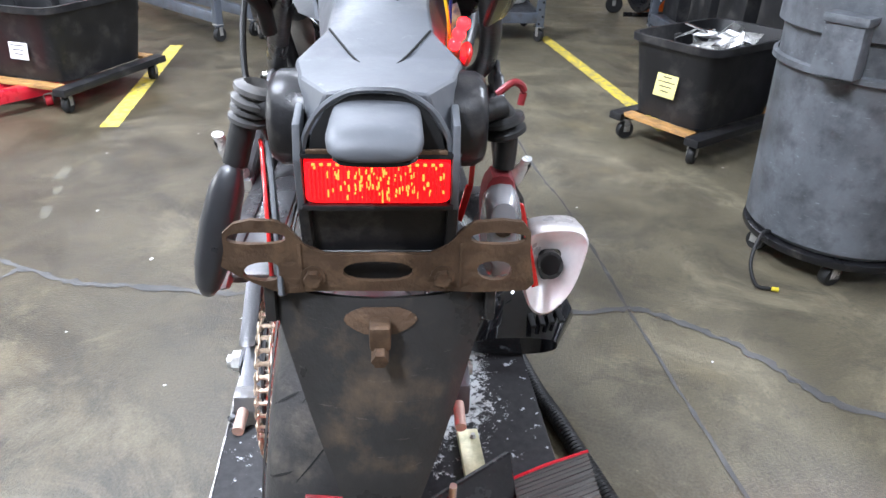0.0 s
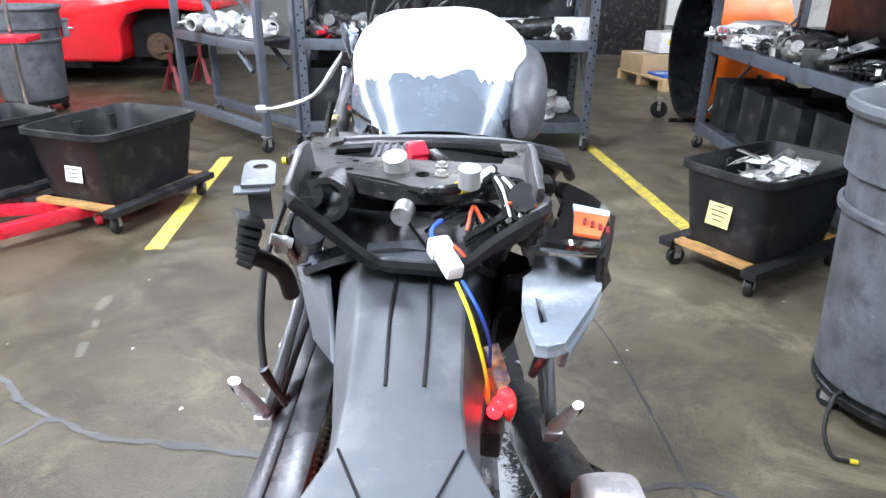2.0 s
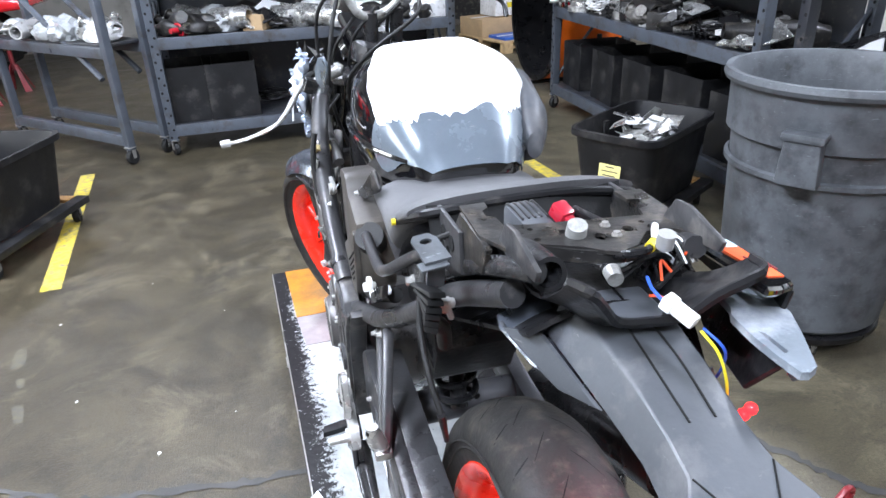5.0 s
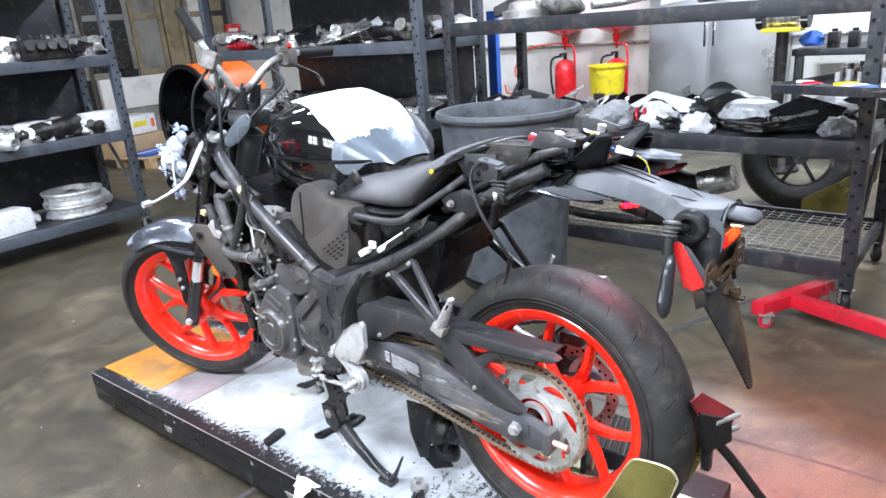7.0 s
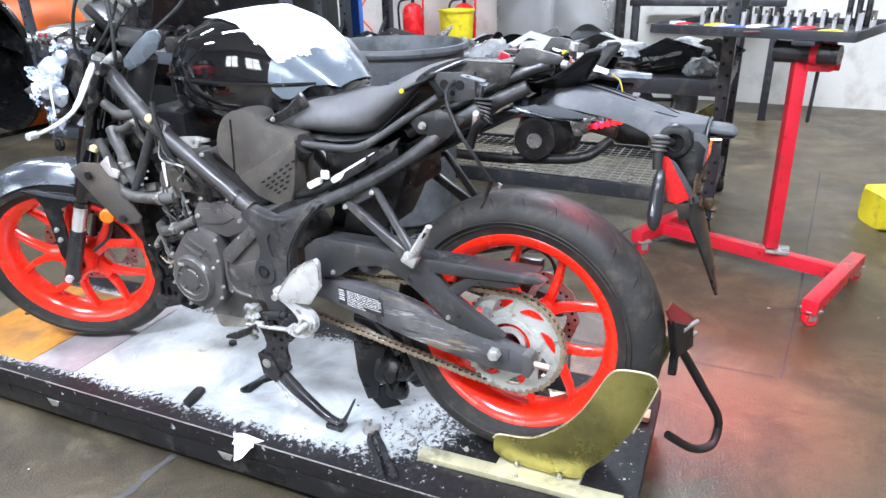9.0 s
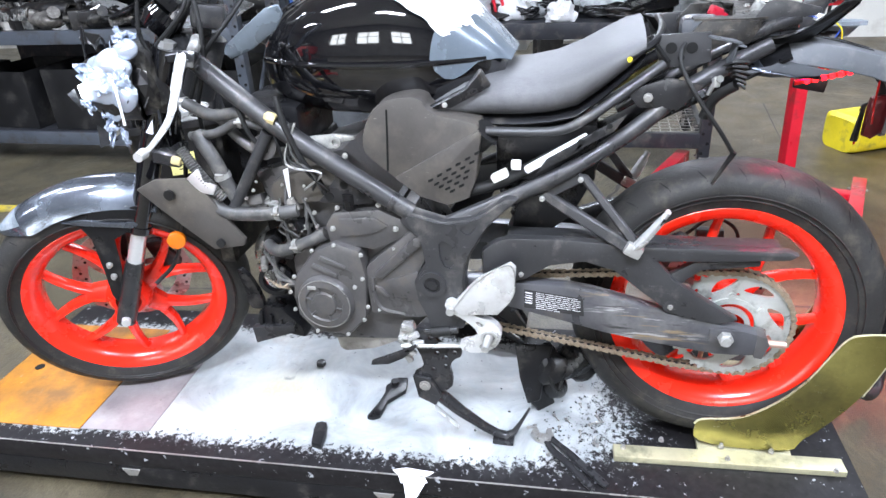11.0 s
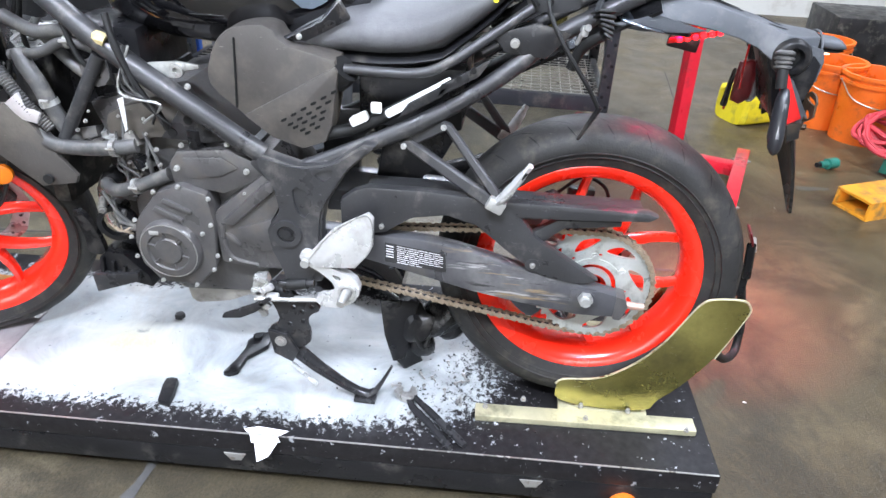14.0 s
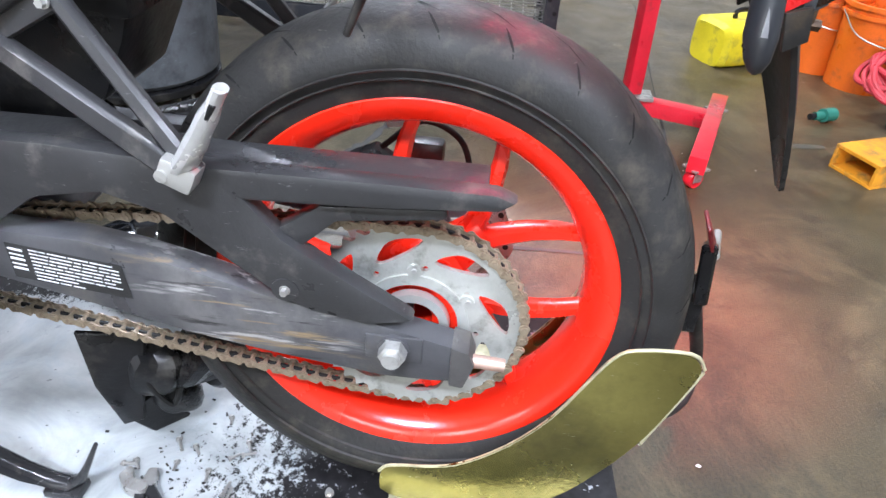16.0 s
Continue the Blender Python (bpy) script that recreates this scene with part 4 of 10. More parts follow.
def disc(name, m, x, r, parent):
    bm = ring_cut(r * 0.74, r, x - 0.002, x + 0.002, 10, 0.004, 120)
    for i in range(5):
        a = 2 * math.pi * i / 5
        bm = add(bm, spoke_bm((a, a + 0.5), 0.04, r * 0.76, 0.022, 0.016, 0.005, 0.005, x, x))
    d = part(name, moved(bm, m), "steel", parent, "drilled steel brake disc", 40)
    hl = bmesh.new()
    for i in range(40):
        a, rr = 2 * math.pi * i / 40, r * (0.80 + 0.065 * (i % 3))
        bmesh.ops.create_cone(hl, cap_ends=True, segments=8, radius1=0.004, radius2=0.004, depth=0.006, matrix=Matrix.Translation((x, rr * math.cos(a), rr * math.sin(a))) @ Matrix.Rotation(radians(90), 4, "Y"))
    part("disc_hole", moved(hl, m), "shadeblack", d)
    return d


disc("rear_brake_disc", REAR, 0.085, 0.110, rear)
disc("front_brake_disc", FRONT, 0.075, 0.146, front)
cal = part("rear_caliper", add(moved(prism([(0.03, 0.09), (0.08, 0.12), (0.12, 0.10), (0.10, 0.06), (0.05, 0.05)], 0.07, 0.115, 0.006), REAR), moved(box((0.095, 0.02, 0.12), (0.03, 0.06, 0.03), 0.006), REAR)), "blackmetal", bike, "black rear brake caliper")
part("brake_hose", tube([REAR @ Vector(p) for p in ((0.09, 0.07, 0.12), (0.09, 0.02, 0.16), (0.09, -0.03, 0.14), (0.095, -0.04, 0.09), (0.095, 0.02, 0.10))], 0.004), "rubber", cal)
part("front_caliper", moved(prism([(-0.13, 0.02), (-0.09, 0.10), (-0.05, 0.10), (-0.07, 0.02), (-0.1, -0.02)], 0.055, 0.11, 0.006), FRONT), "blackmetal", bike, "black front brake caliper")

# swingarm
SW = [(0.62, 0.595), (0.50, 0.592), (0.399, 0.587), (0.322, 0.586), (0.263, 0.577), (0.198, 0.561), (0.144, 0.545), (0.086, 0.533), (0.029, 0.524), (-0.066, 0.500),
      (-0.072, 0.452), (-0.042, 0.448), (0.014, 0.447), (0.133, 0.462), (0.229, 0.478), (0.315, 0.499), (0.395, 0.518), (0.45, 0.53), (0.62, 0.54)]
swing = part("swingarm", prism(SW, -0.108, -0.074, 0.007), "swing", bike, "scuffed black steel swingarm with warning label")
part("right_arm", prism(SW, 0.168, 0.202, 0.007), "swing", swing)
part("cross_tube", rod((-0.08, 0.43, 0.55), (0.18, 0.43, 0.55), 0.033), "swing", swing)
part("chain_adjuster", prism([(-0.060, 0.502), (-0.079, 0.497), (-0.086, 0.478), (-0.076, 0.445), (-0.060, 0.447)], -0.110, -0.072, 0.003), "engine", swing, "dark adjuster end block")
part("adjuster_bolt", rod((-0.098, -0.076, 0.478), (-0.098, -0.118, 0.476), 0.0075), "copper", swing)
part("right_adjuster_bolt", rod((0.185, -0.076, 0.478), (0.185, -0.118, 0.476), 0.0075), "copper", swing)
part("axle_washer", add(rod((-0.107, 0.0, 0.494), (-0.114, 0.0, 0.494), 0.017), box((-0.110, 0.0, 0.494), (0.003, 0.060, 0.032), 0.001)), "swing", swing)
part("axle_nut", add(rod((-0.112, 0.0, 0.494), (-0.126, 0.0, 0.494), 0.0155, 0.0145, 6), rod((-0.126, 0, 0.494), (-0.133, 0, 0.494), 0.0095, 0.0095, 16)), "alloy", swing, "bare steel axle nut")
part("axle_shaft", rod((-0.075, 0.0, 0.494), (0.21, 0.0, 0.478), 0.011), "steel", swing)
lab = part("warning_label", moved(prism([(0.278, 0.518), (0.282, 0.560), (0.402, 0.574), (0.402, 0.530)], -0.1090, -0.1084, 0.0), Matrix()), "ink", swing, "black and white warning label, lettering not readable")
wl = random.Random(5)
for i in range(9):
    z, y = 0.567 - 0.0046 * i, 0.378
    while y > 0.292:
        wd = min(wl.uniform(0.006, 0.024), y - 0.286)
        part("text_bar", prism([(y, z - 0.115 * (0.38 - y)), (y - wd, z - 0.115 * (0.38 - y + wd)), (y - wd, z + 0.0012 - 0.115 * (0.38 - y + wd)), (y, z + 0.0012 - 0.115 * (0.38 - y))], -0.1096, -0.1091, 0.0), "label", lab)
        y -= wd + 0.0022
        if i > 6 and y < 0.335:
            break
for i in range(5):
    part("label_block", prism([(0.400, 0.566 - 0.006 * i), (0.385, 0.564 - 0.006 * i), (0.385, 0.5665 - 0.006 * i - 0.001 * (i % 2)), (0.400, 0.5685 - 0.006 * i - 0.001 * (i % 2))], -0.1096, -0.1091, 0.0), "label", lab)

# chain guard and hugger
HUG = [(0.489, 0.660), (0.463, 0.681), (0.434, 0.692), (0.32, 0.694), (0.23, 0.690), (0.174, 0.687), (0.015, 0.690), (-0.088, 0.690), (-0.108, 0.683), (-0.091, 0.672), (0.021, 0.662), (0.142, 0.656),
       (0.111, 0.617), (0.04, 0.570), (-0.021, 0.533), (0.027, 0.522), (0.085, 0.532), (0.11, 0.542), (0.161, 0.580), (0.224, 0.630), (0.282, 0.647), (0.35, 0.634), (0.4, 0.598), (0.453, 0.587), (0.489, 0.591)]
guard = part("chain_guard", prism(HUG, -0.112, -0.088, 0.006), "frame", bike, "matt dark grey chain guard")
part("guard_top_web", prism([(0.44, 0.688), (0.32, 0.690), (0.17, 0.683), (-0.08, 0.686), (-0.08, 0.680), (0.17, 0.674), (0.32, 0.682), (0.44, 0.680)], -0.09, -0.045, 0.003), "frame", guard)
part("guard_brace", prism([(0.14, 0.606), (0.075, 0.652), (-0.045, 0.662), (-0.045, 0.651), (0.06, 0.636), (0.102, 0.596)], -0.100, -0.080, 0.004), "frame", guard)
bolt(guard, (-0.112, 0.111, 0.557), 1.5, BOLT_DARK)
bolt(guard, (-0.112, 0.408, 0.612), 1.5, BOLT_DARK)
part("bolt_boss", rod((-0.088, 0.111, 0.557), (-0.113, 0.111, 0.557), 0.016, 0.014), "frame", guard)

# chain: lower and upper run and the wrap round the sprocket
cpts = []
for i in range(15):
    a = radians(82 + 12.6 * i)
    cpts.append(Vector((-0.058, -0.014 + 0.1215 * math.cos(a), 0.494 + 0.1215 * math.sin(a))))
upper = [Vector((-0.056, 0.56 - 0.0559 * i, 0.568 + 0.0048 * i)) for i in range(10)]
lower = [Vector((-0.056, 0.02 + 0.054 * i, 0.372 + 0.0085 * i)) for i in range(1, 11)]
cpath = smooth_path(upper + cpts + lower, 8)
run = [0.0]
for p, q in zip(cpath, cpath[1:]):
    run.append(run[-1] + (q - p).length)
chain = part("chain", sweep(cpath, 0.0030, 6), "rubber", bike, "rusty brown drive chain")


def link_mesh(half, name):
    bm = bmesh.new()
    for sx in (-half, half):
        b2 = bmesh.new()
        ring = []
        for k in range(16):
            a = 2 * math.pi * k / 16
            w = 0.0066 if abs(math.cos(a)) > 0.35 else 0.0036
            ring.append(b2.verts.new((sx - 0.0008, 0.0078 * math.copysign(1, math.cos(a)) * (abs(math.cos(a)) > 0.35) + w * math.cos(a), w * math.sin(a))))
        f = b2.faces.new(ring)
        r = bmesh.ops.extrude_face_region(b2, geom=[f])
        bmesh.ops.translate(b2, vec=(0.0016, 0, 0), verts=[v for v in r["geom"] if isinstance(v, bmesh.types.BMVert)])
        bm = add(bm, b2)
    for sy in (-0.0078, 0.0078):
        bm = add(bm, rod((-half - 0.002, sy, 0), (half + 0.0022, sy, 0), 0.0036, n=8))
    return mesh_of(name, bm, "chain", 30)


LK = (link_mesh(0.0092, "outer_link"), link_mesh(0.0066, "inner_link"))
pos, j, cnt = 0.008, 0, 0
while pos < run[-1] - 0.008:
    while run[j + 1] < pos:
        j += 1
    f = (pos - run[j]) / max(1e-6, run[j + 1] - run[j])
    p = cpath[j].lerp(cpath[j + 1], f)
    d = (cpath[j + 1] - cpath[j]).normalized()
    piece("link", LK[cnt % 2], Matrix.Translation(p) @ Matrix.Rotation(math.atan2(d.z, d.y), 4, "X"), chain)
    pos += 0.0158
    cnt += 1

# frame
frm = part("frame", add(tube([(-0.075, 1.075, 1.045), (-0.10, 1.013, 1.008), (-0.118, 0.888, 0.917), (-0.120, 0.745, 0.821), (-0.115, 0.630, 0.742)], 0.0195, 14),
                        tube([(0.215, 1.075, 1.045), (0.235, 1.013, 1.008), (0.255, 0.888, 0.917), (0.255, 0.745, 0.821), (0.225, 0.630, 0.742)], 0.0195, 14),
                        tube([(-0.108, 0.565, 0.715), (-0.098, 0.439, 0.772), (-0.088, 0.332, 0.824), (-0.06, 0.214, 0.897), (-0.03, 0.109, 0.978), (0.0, -0.02, 1.045)], 0.0155, 12),
                        tube([(0.20, 0.565, 0.715), (0.22, 0.439, 0.772), (0.24, 0.332, 0.824), (0.235, 0.214, 0.897), (0.215, 0.109, 0.978), (0.19, -0.02, 1.045)], 0.0155, 12),
                        rod((0.075, 1.175, 0.93), (0.085, 1.12, 1.06), 0.036)), "frame", bike, "dark grey painted steel tube frame")
PIV = [(0.655, 0.729), (0.631, 0.752), (0.561, 0.732), (0.498, 0.742), (0.438, 0.785), (0.410, 0.785), (0.469, 0.727), (0.513, 0.653), (0.520, 0.612), (0.528, 0.478), (0.605, 0.472), (0.610, 0.504), (0.630, 0.547), (0.636, 0.589), (0.605, 0.633), (0.614, 0.686)]
piv = part("pivot_plate", prism(PIV, -0.132, -0.098, 0.008), "frame", frm)
part("pivot_plate", prism(PIV, 0.185, 0.215, 0.008), "frame", frm)
part("pivot_web", plate(rounded([(0.640, 0.735), (0.628, 0.745), (0.560, 0.726), (0.498, 0.736), (0.440, 0.779), (0.425, 0.779), (0.476, 0.727), (0.519, 0.653), (0.526, 0.612), (0.534, 0.485), (0.600, 0.480), (0.604, 0.504), (0.623, 0.549), (0.629, 0.587), (0.598, 0.633), (0.607, 0.686)], 1),
                        [rounded([(0.574, 0.698), (0.538, 0.678), (0.545, 0.625), (0.570, 0.636)], 1), rounded([(0.532, 0.722), (0.488, 0.737), (0.502, 0.712), (0.516, 0.706)], 1)], -0.137, -0.1305), "frame", piv)
part("pivot_boss", moved(ring_cut(0.018, 0.029, -0.006, 0.004, 0, 0, 40), Matrix.Translation((-0.137, 0.590, 0.590))), "frame", piv)
part("pivot_cap", add(rod((-0.130, 0.590, 0.590), (-0.139, 0.590, 0.590), 0.0165), rod((-0.139, 0.590, 0.590), (-0.144, 0.590, 0.590), 0.011, n=6)), "blackmetal", frm)
part("weld_collar", rod((-0.1195, 0.672, 0.770), (-0.1185, 0.662, 0.763), 0.0212), "blackmetal", frm)
part("down_brace", rod((-0.110, 0.918, 0.905), (-0.105, 1.035, 0.725), 0.0125), "frame", frm)
for xs in ((-0.085, -0.085, -0.08, -0.065, -0.04), (0.265, 0.265, 0.26, 0.245, 0.22)):
    part("upper_rail", tube([(x, y, z) for x, (y, z) in zip(xs, ((0.478, 0.905), (0.35, 0.907), (0.29, 0.931), (0.234, 0.969), (0.16, 1.02)))], 0.009), "frame", frm)
for y0, z0 in ((0.332, 0.845), (0.27, 0.885)):
    part("rail_gusset", prism([(y0 + 0.05, z0 - 0.02), (y0 - 0.03, z0 + 0.028), (y0 - 0.05, z0 + 0.06), (y0 + 0.03, z0 + 0.012)], -0.100, -0.090, 0.003), "blackmetal", frm)
for y0, z0 in ((0.30, 0.893), (0.275, 0.908), (0.25, 0.923)):
    part("gusset_slot", rod((-0.1005, y0, z0), (-0.1015, y0, z0), 0.0055, n=10), "shadeblack", frm)
for at, s in (((-0.122, 0.879, 0.961), 1.3), ((-0.118, 0.756, 0.862), 1.5)):
    bolt(frm, at, s)
part("tank_mount", prism([(0.830, 0.878), (0.785, 0.872), (0.767, 0.886), (0.735, 0.893), (0.735, 0.900), (0.775, 0.903), (0.830, 0.897)], -0.112, -0.104, 0.002), "zinc", frm, "dull grey tank mount")
part("mount_ring", moved(ring_cut(0.006, 0.0125, -0.006, 0.006, 0, 0, 20), Matrix.Translation((-0.112, 0.775, 0.888))), "zinc", frm)
part("weld_patch", tube([(-0.10, 0.925, 0.932), (-0.127, 0.900, 0.94), (-0.128, 0.888, 0.935)], 0.012, 8), "yellowed", frm, "pale yellow plastic connector")

# passenger peg brackets
for side, xo, dx, pts in ((1, -0.086, -0.035, [(-0.124, 0.192, 0.688), (-0.132, 0.174, 0.714), (-0.142, 0.137, 0.777)]), (-1, 0.262, 0.004, [(0.268, 0.190, 0.672), (0.277, 0.172, 0.695), (0.291, 0.148, 0.740)])):
    low = pts[0][2] - 0.688
    pb = part("peg_bracket", add(quad_slab([(xo, 0.382, 0.778), (xo, 0.362, 0.790), (xo + dx, 0.178, 0.690 + low), (xo + dx, 0.192, 0.668 + low)], 0.018, 0.004),
                                 quad_slab([(xo, 0.306, 0.824), (xo, 0.286, 0.824), (xo + dx, 0.170, 0.690 + low), (xo + dx, 0.190, 0.684 + low)], 0.016, 0.004),
                                 quad_slab([(xo, 0.40, 0.790), (xo, 0.36, 0.77), (xo, 0.28, 0.815), (xo, 0.32, 0.84)], 0.008, 0.002)), "frame", bike, "dark grey passenger footrest bracket")
    if side > 0:
        bolt(pb, (-0.097, 0.369, 0.775), 1.5)
        bolt(pb, (-0.097, 0.297, 0.817), 1.5)
    peg = part("passenger_peg", sweep(smooth_path(pts, 5), [0.013] * 3 + [0.015] * 4 + [0.013] * 2 + [0.009] * 2, 10, 0.66), "bright", pb, "worn bare alloy footpeg")
    pa, pb2 = Vector(pts[0]), Vector(pts[2])
    part("peg_slot", sweep([pa.lerp(pb2, 0.35) + Vector((-0.0095 * side, -0.002, 0)), pa.lerp(pb2, 0.62) + Vector((-0.0105 * side, -0.002, 0)), pa.lerp(pb2, 0.86) + Vector((-0.0085 * side, -0.002, 0))], 0.0028, 6), "shadeblack", peg)
    part("peg_clevis", moved(box((0, 0, 0), (0.026, 0.034, 0.026), 0.005), pose(*pts[0], 25, 0, 0)), "alloy", peg)
    part("peg_spring", rod(Vector(pts[0]) + Vector((-0.014 * side, 0.012, 0)), Vector(pts[0]) + Vector((0.014 * side, 0.012, 0)), 0.006), "alloy", peg)

# engine
eng = part("engine", add(prism([(0.93, 0.60), (0.86, 0.68), (0.66, 0.70), (0.60, 0.60), (0.61, 0.48), (0.68, 0.40), (0.86, 0.385), (0.93, 0.46)], -0.085, 0.185, 0.02),
                         prism([(0.92, 0.62), (0.99, 0.80), (0.78, 0.86), (0.70, 0.69)], -0.070, 0.16, 0.012)), "engine", bike, "black parallel twin engine, grimy")
part("oil_pan", prism([(0.865, 0.43), (0.850, 0.353), (0.835, 0.345), (0.760, 0.360), (0.700, 0.388), (0.675, 0.41), (0.66, 0.45)], -0.072, 0.13, 0.010), "panalloy", eng, "grey alloy oil pan under the engine")
STC = [(0.915, 0.530), (0.905, 0.580), (0.852, 0.648), (0.80, 0.672), (0.746, 0.655), (0.737, 0.591), (0.748, 0.487), (0.793, 0.437), (0.873, 0.440), (0.908, 0.482)]
case = part("stator_case", prism(STC, -0.134, -0.08, 0.010), "engine", eng)
S0 = pose(-0.137, 0.835, 0.528) @ Matrix.Diagonal((1, 0.87, 0.87, 1))
part("stator_cover", moved(lathe([(0.02, 0.0), (0.02, 0.074), (-0.004, 0.074), (-0.014, 0.066), (-0.016, 0.05), (-0.011, 0.047), (-0.011, 0.034), (-0.016, 0.031), (-0.017, 0.0)], 48, closed=False), S0), "engine", eng, "round black generator cover with a worn edge")
part("cover_rim", moved(ring_cut(0.0672, 0.0686, -0.0150, -0.012, 0, 0, 60), S0), "steel", eng, "rubbed bare metal edge")
for i in range(6):
    a = 2 * math.pi * i / 6 + 0.3
    part("cover_rib", moved(spoke_bm((a, a), 0.033, 0.050, 0.006, 0.006, 0.008, 0.008, -0.011, -0.011), S0), "engine", eng)
part("case_badge", moved(box((-0.0163, 0.026, 0.048), (0.002, 0.022, 0.010), 0.001), S0), "alloy", eng)
for dz, s in ((0.0, 0.02), (0.02, 0.022)):
    part("case_fin", prism([(0.86 - dz, 0.612 + dz), (0.80 - dz, 0.590 + dz), (0.80 - dz, 0.598 + dz), (0.852 - dz, 0.622 + dz)], -0.140, -0.132, 0.002), "engine", eng)
for y, z in ((0.852, 0.652), (0.800, 0.668), (0.742, 0.648), (0.903, 0.585), (0.745, 0.590), (0.752, 0.485), (0.795, 0.443), (0.868, 0.446), (0.914, 0.500), (0.765, 0.568), (0.918, 0.545), (0.74, 0.52)):
    bolt(case, (-0.134, y, z), 1.25)
spc = part("sprocket_cover", prism([(0.742, 0.600), (0.735, 0.618), (0.632, 0.705), (0.612, 0.690), (0.602, 0.645), (0.628, 0.595), (0.626, 0.553), (0.602, 0.496), (0.66, 0.492), (0.738, 0.498)], -0.124, -0.085, 0.006), "engine", eng, "black sprocket cover with raised ridges")
part("cover_ridge", prism([(0.722, 0.600), (0.702, 0.590), (0.604, 0.680), (0.605, 0.704), (0.626, 0.692)], -0.136, -0.120, 0.007), "engine", spc)
part("cover_facet", prism([(0.696, 0.584), (0.620, 0.614), (0.626, 0.588), (0.607, 0.546), (0.649, 0.536), (0.683, 0.565)], -0.131, -0.120, 0.006), "engine", spc)
part("cover_ridge", prism([(0.722, 0.572), (0.705, 0.566), (0.690, 0.545), (0.700, 0.542), (0.716, 0.556)], -0.130, -0.120, 0.004), "engine", spc)
part("cover_lip", tube([(-0.125, 0.724, 0.590), (-0.126, 0.726, 0.548), (-0.124, 0.712, 0.512), (-0.122, 0.66, 0.500)], 0.005, 8), "engine", spc)
bolt(spc, (-0.125, 0.672, 0.662), 0.9)
bolt(spc, (-0.125, 0.718, 0.508), 1.0)
vac = part("breather_box", prism([(0.82, 0.705), (0.80, 0.735), (0.70, 0.746), (0.640, 0.722), (0.636, 0.700), (0.648, 0.684), (0.719, 0.652), (0.817, 0.665)], -0.118, -0.075, 0.007), "engine", eng)
part("box_step", prism([(0.79, 0.722), (0.71, 0.73), (0.68, 0.712), (0.72, 0.69), (0.79, 0.68)], -0.122, -0.116, 0.003), "engine", vac)
for y, z in ((0.803, 0.700), (0.665, 0.706)):
    bolt(vac, (-0.119, y, z), 1.6)
part("sensor", add(rod((-0.10, 0.765, 0.74), (-0.10, 0.765, 0.775), 0.016), rod((-0.10, 0.765, 0.775), (-0.10, 0.765, 0.785), 0.011)), "black", eng)
# plumbing and brackets in front of and above the engine
rnd = random.Random(4)
for pts, r, lb in (([(-0.080, 1.110, 0.955), (-0.085, 1.052, 0.931), (-0.088, 0.997, 0.936), (-0.085, 0.944, 0.928), (-0.080, 0.895, 0.905)], 0.0125, "black breather hose behind the frame"),
                   ([(-0.085, 1.110, 0.885), (-0.095, 1.040, 0.897), (-0.098, 0.988, 0.920), (-0.095, 0.943, 0.912), (-0.090, 0.912, 0.893)], 0.0095, "thin black hose"),
                   ([(-0.088, 1.090, 0.895), (-0.097, 1.077, 0.872), (-0.102, 1.056, 0.838), (-0.102, 1.042, 0.796), (-0.098, 1.022, 0.746), (-0.085, 1.010, 0.715)], 0.0155, "thick black coolant hose"),
                   ([(-0.100, 1.090, 0.765), (-0.118, 1.053, 0.729), (-0.122, 0.989, 0.725), (-0.120, 0.918, 0.731), (-0.112, 0.880, 0.736)], 0.0145, "black coolant hose running back to the engine"),
                   ([(-0.092, 0.975, 0.640), (-0.110, 0.945, 0.634), (-0.114, 0.892, 0.651), (-0.108, 0.826, 0.680)], 0.0135, "black water pipe over the crankcase"),
                   ([(-0.060, 1.060, 0.930), (-0.070, 1.010, 0.880), (-0.075, 0.960, 0.850), (-0.070, 0.900, 0.850)], 0.011, "black hose deep behind the frame")):
    part("hose", tube(pts, r, 12), "hosegrey", bike, lb)
rib = smooth_path([(-0.105, 1.128, 0.862), (-0.116, 1.100, 0.828), (-0.118, 1.072, 0.790), (-0.112, 1.046, 0.755)], 16)
part("ribbed_conduit", sweep(rib, [0.0105 + (0.0022 if i % 2 else 0.0) for i in range(len(rib))], 12), "hosegrey", bike, "ribbed grey plastic conduit")
for p, q, r in (((-0.1205, 0.925, 0.7305), (-0.1205, 0.915, 0.7315), 0.0172), ((-0.1025, 1.046, 0.808), (-0.102, 1.043, 0.798), 0.0180), ((-0.0865, 0.960, 0.931), (-0.086, 0.952, 0.930), 0.0150), ((-0.098, 0.985, 0.9195), (-0.098, 0.977, 0.920), 0.0115), ((-0.114, 0.900, 0.649), (-0.114, 0.890, 0.652), 0.016)):
    cl = part("hose_clamp", rod(p, q, r, n=20), "zinc", bike, "zinc hose clamp")
    part("clamp_screw", rod(Vector(p) + Vector((-r, 0.004, 0.004)), Vector(p) + Vector((-r, -0.014, 0.004)), 0.0035, n=8), "steel", cl)
part("loom", tube([(-0.128, 0.880, 0.982), (-0.138, 0.868, 0.935), (-0.138, 0.852, 0.885), (-0.132, 0.838, 0.845), (-0.120, 0.822, 0.811), (-0.108, 0.815, 0.775)], 0.0065, 8), "rubber", bike, "taped black wiring loom hanging over the frame tube")
for k in range(4):
    part("loom_strand", tube([(-0.130, 0.866 - 0.006 * k, 0.93), (-0.142, 0.850 + 0.008 * k, 0.88 - 0.01 * k), (-0.136, 0.835 - 0.010 * k, 0.83), (-0.118, 0.80 + 0.018 * k, 0.785)], 0.0026, 6), ("rubber", "hosegrey", "rubber", "zinc")[k], bike)
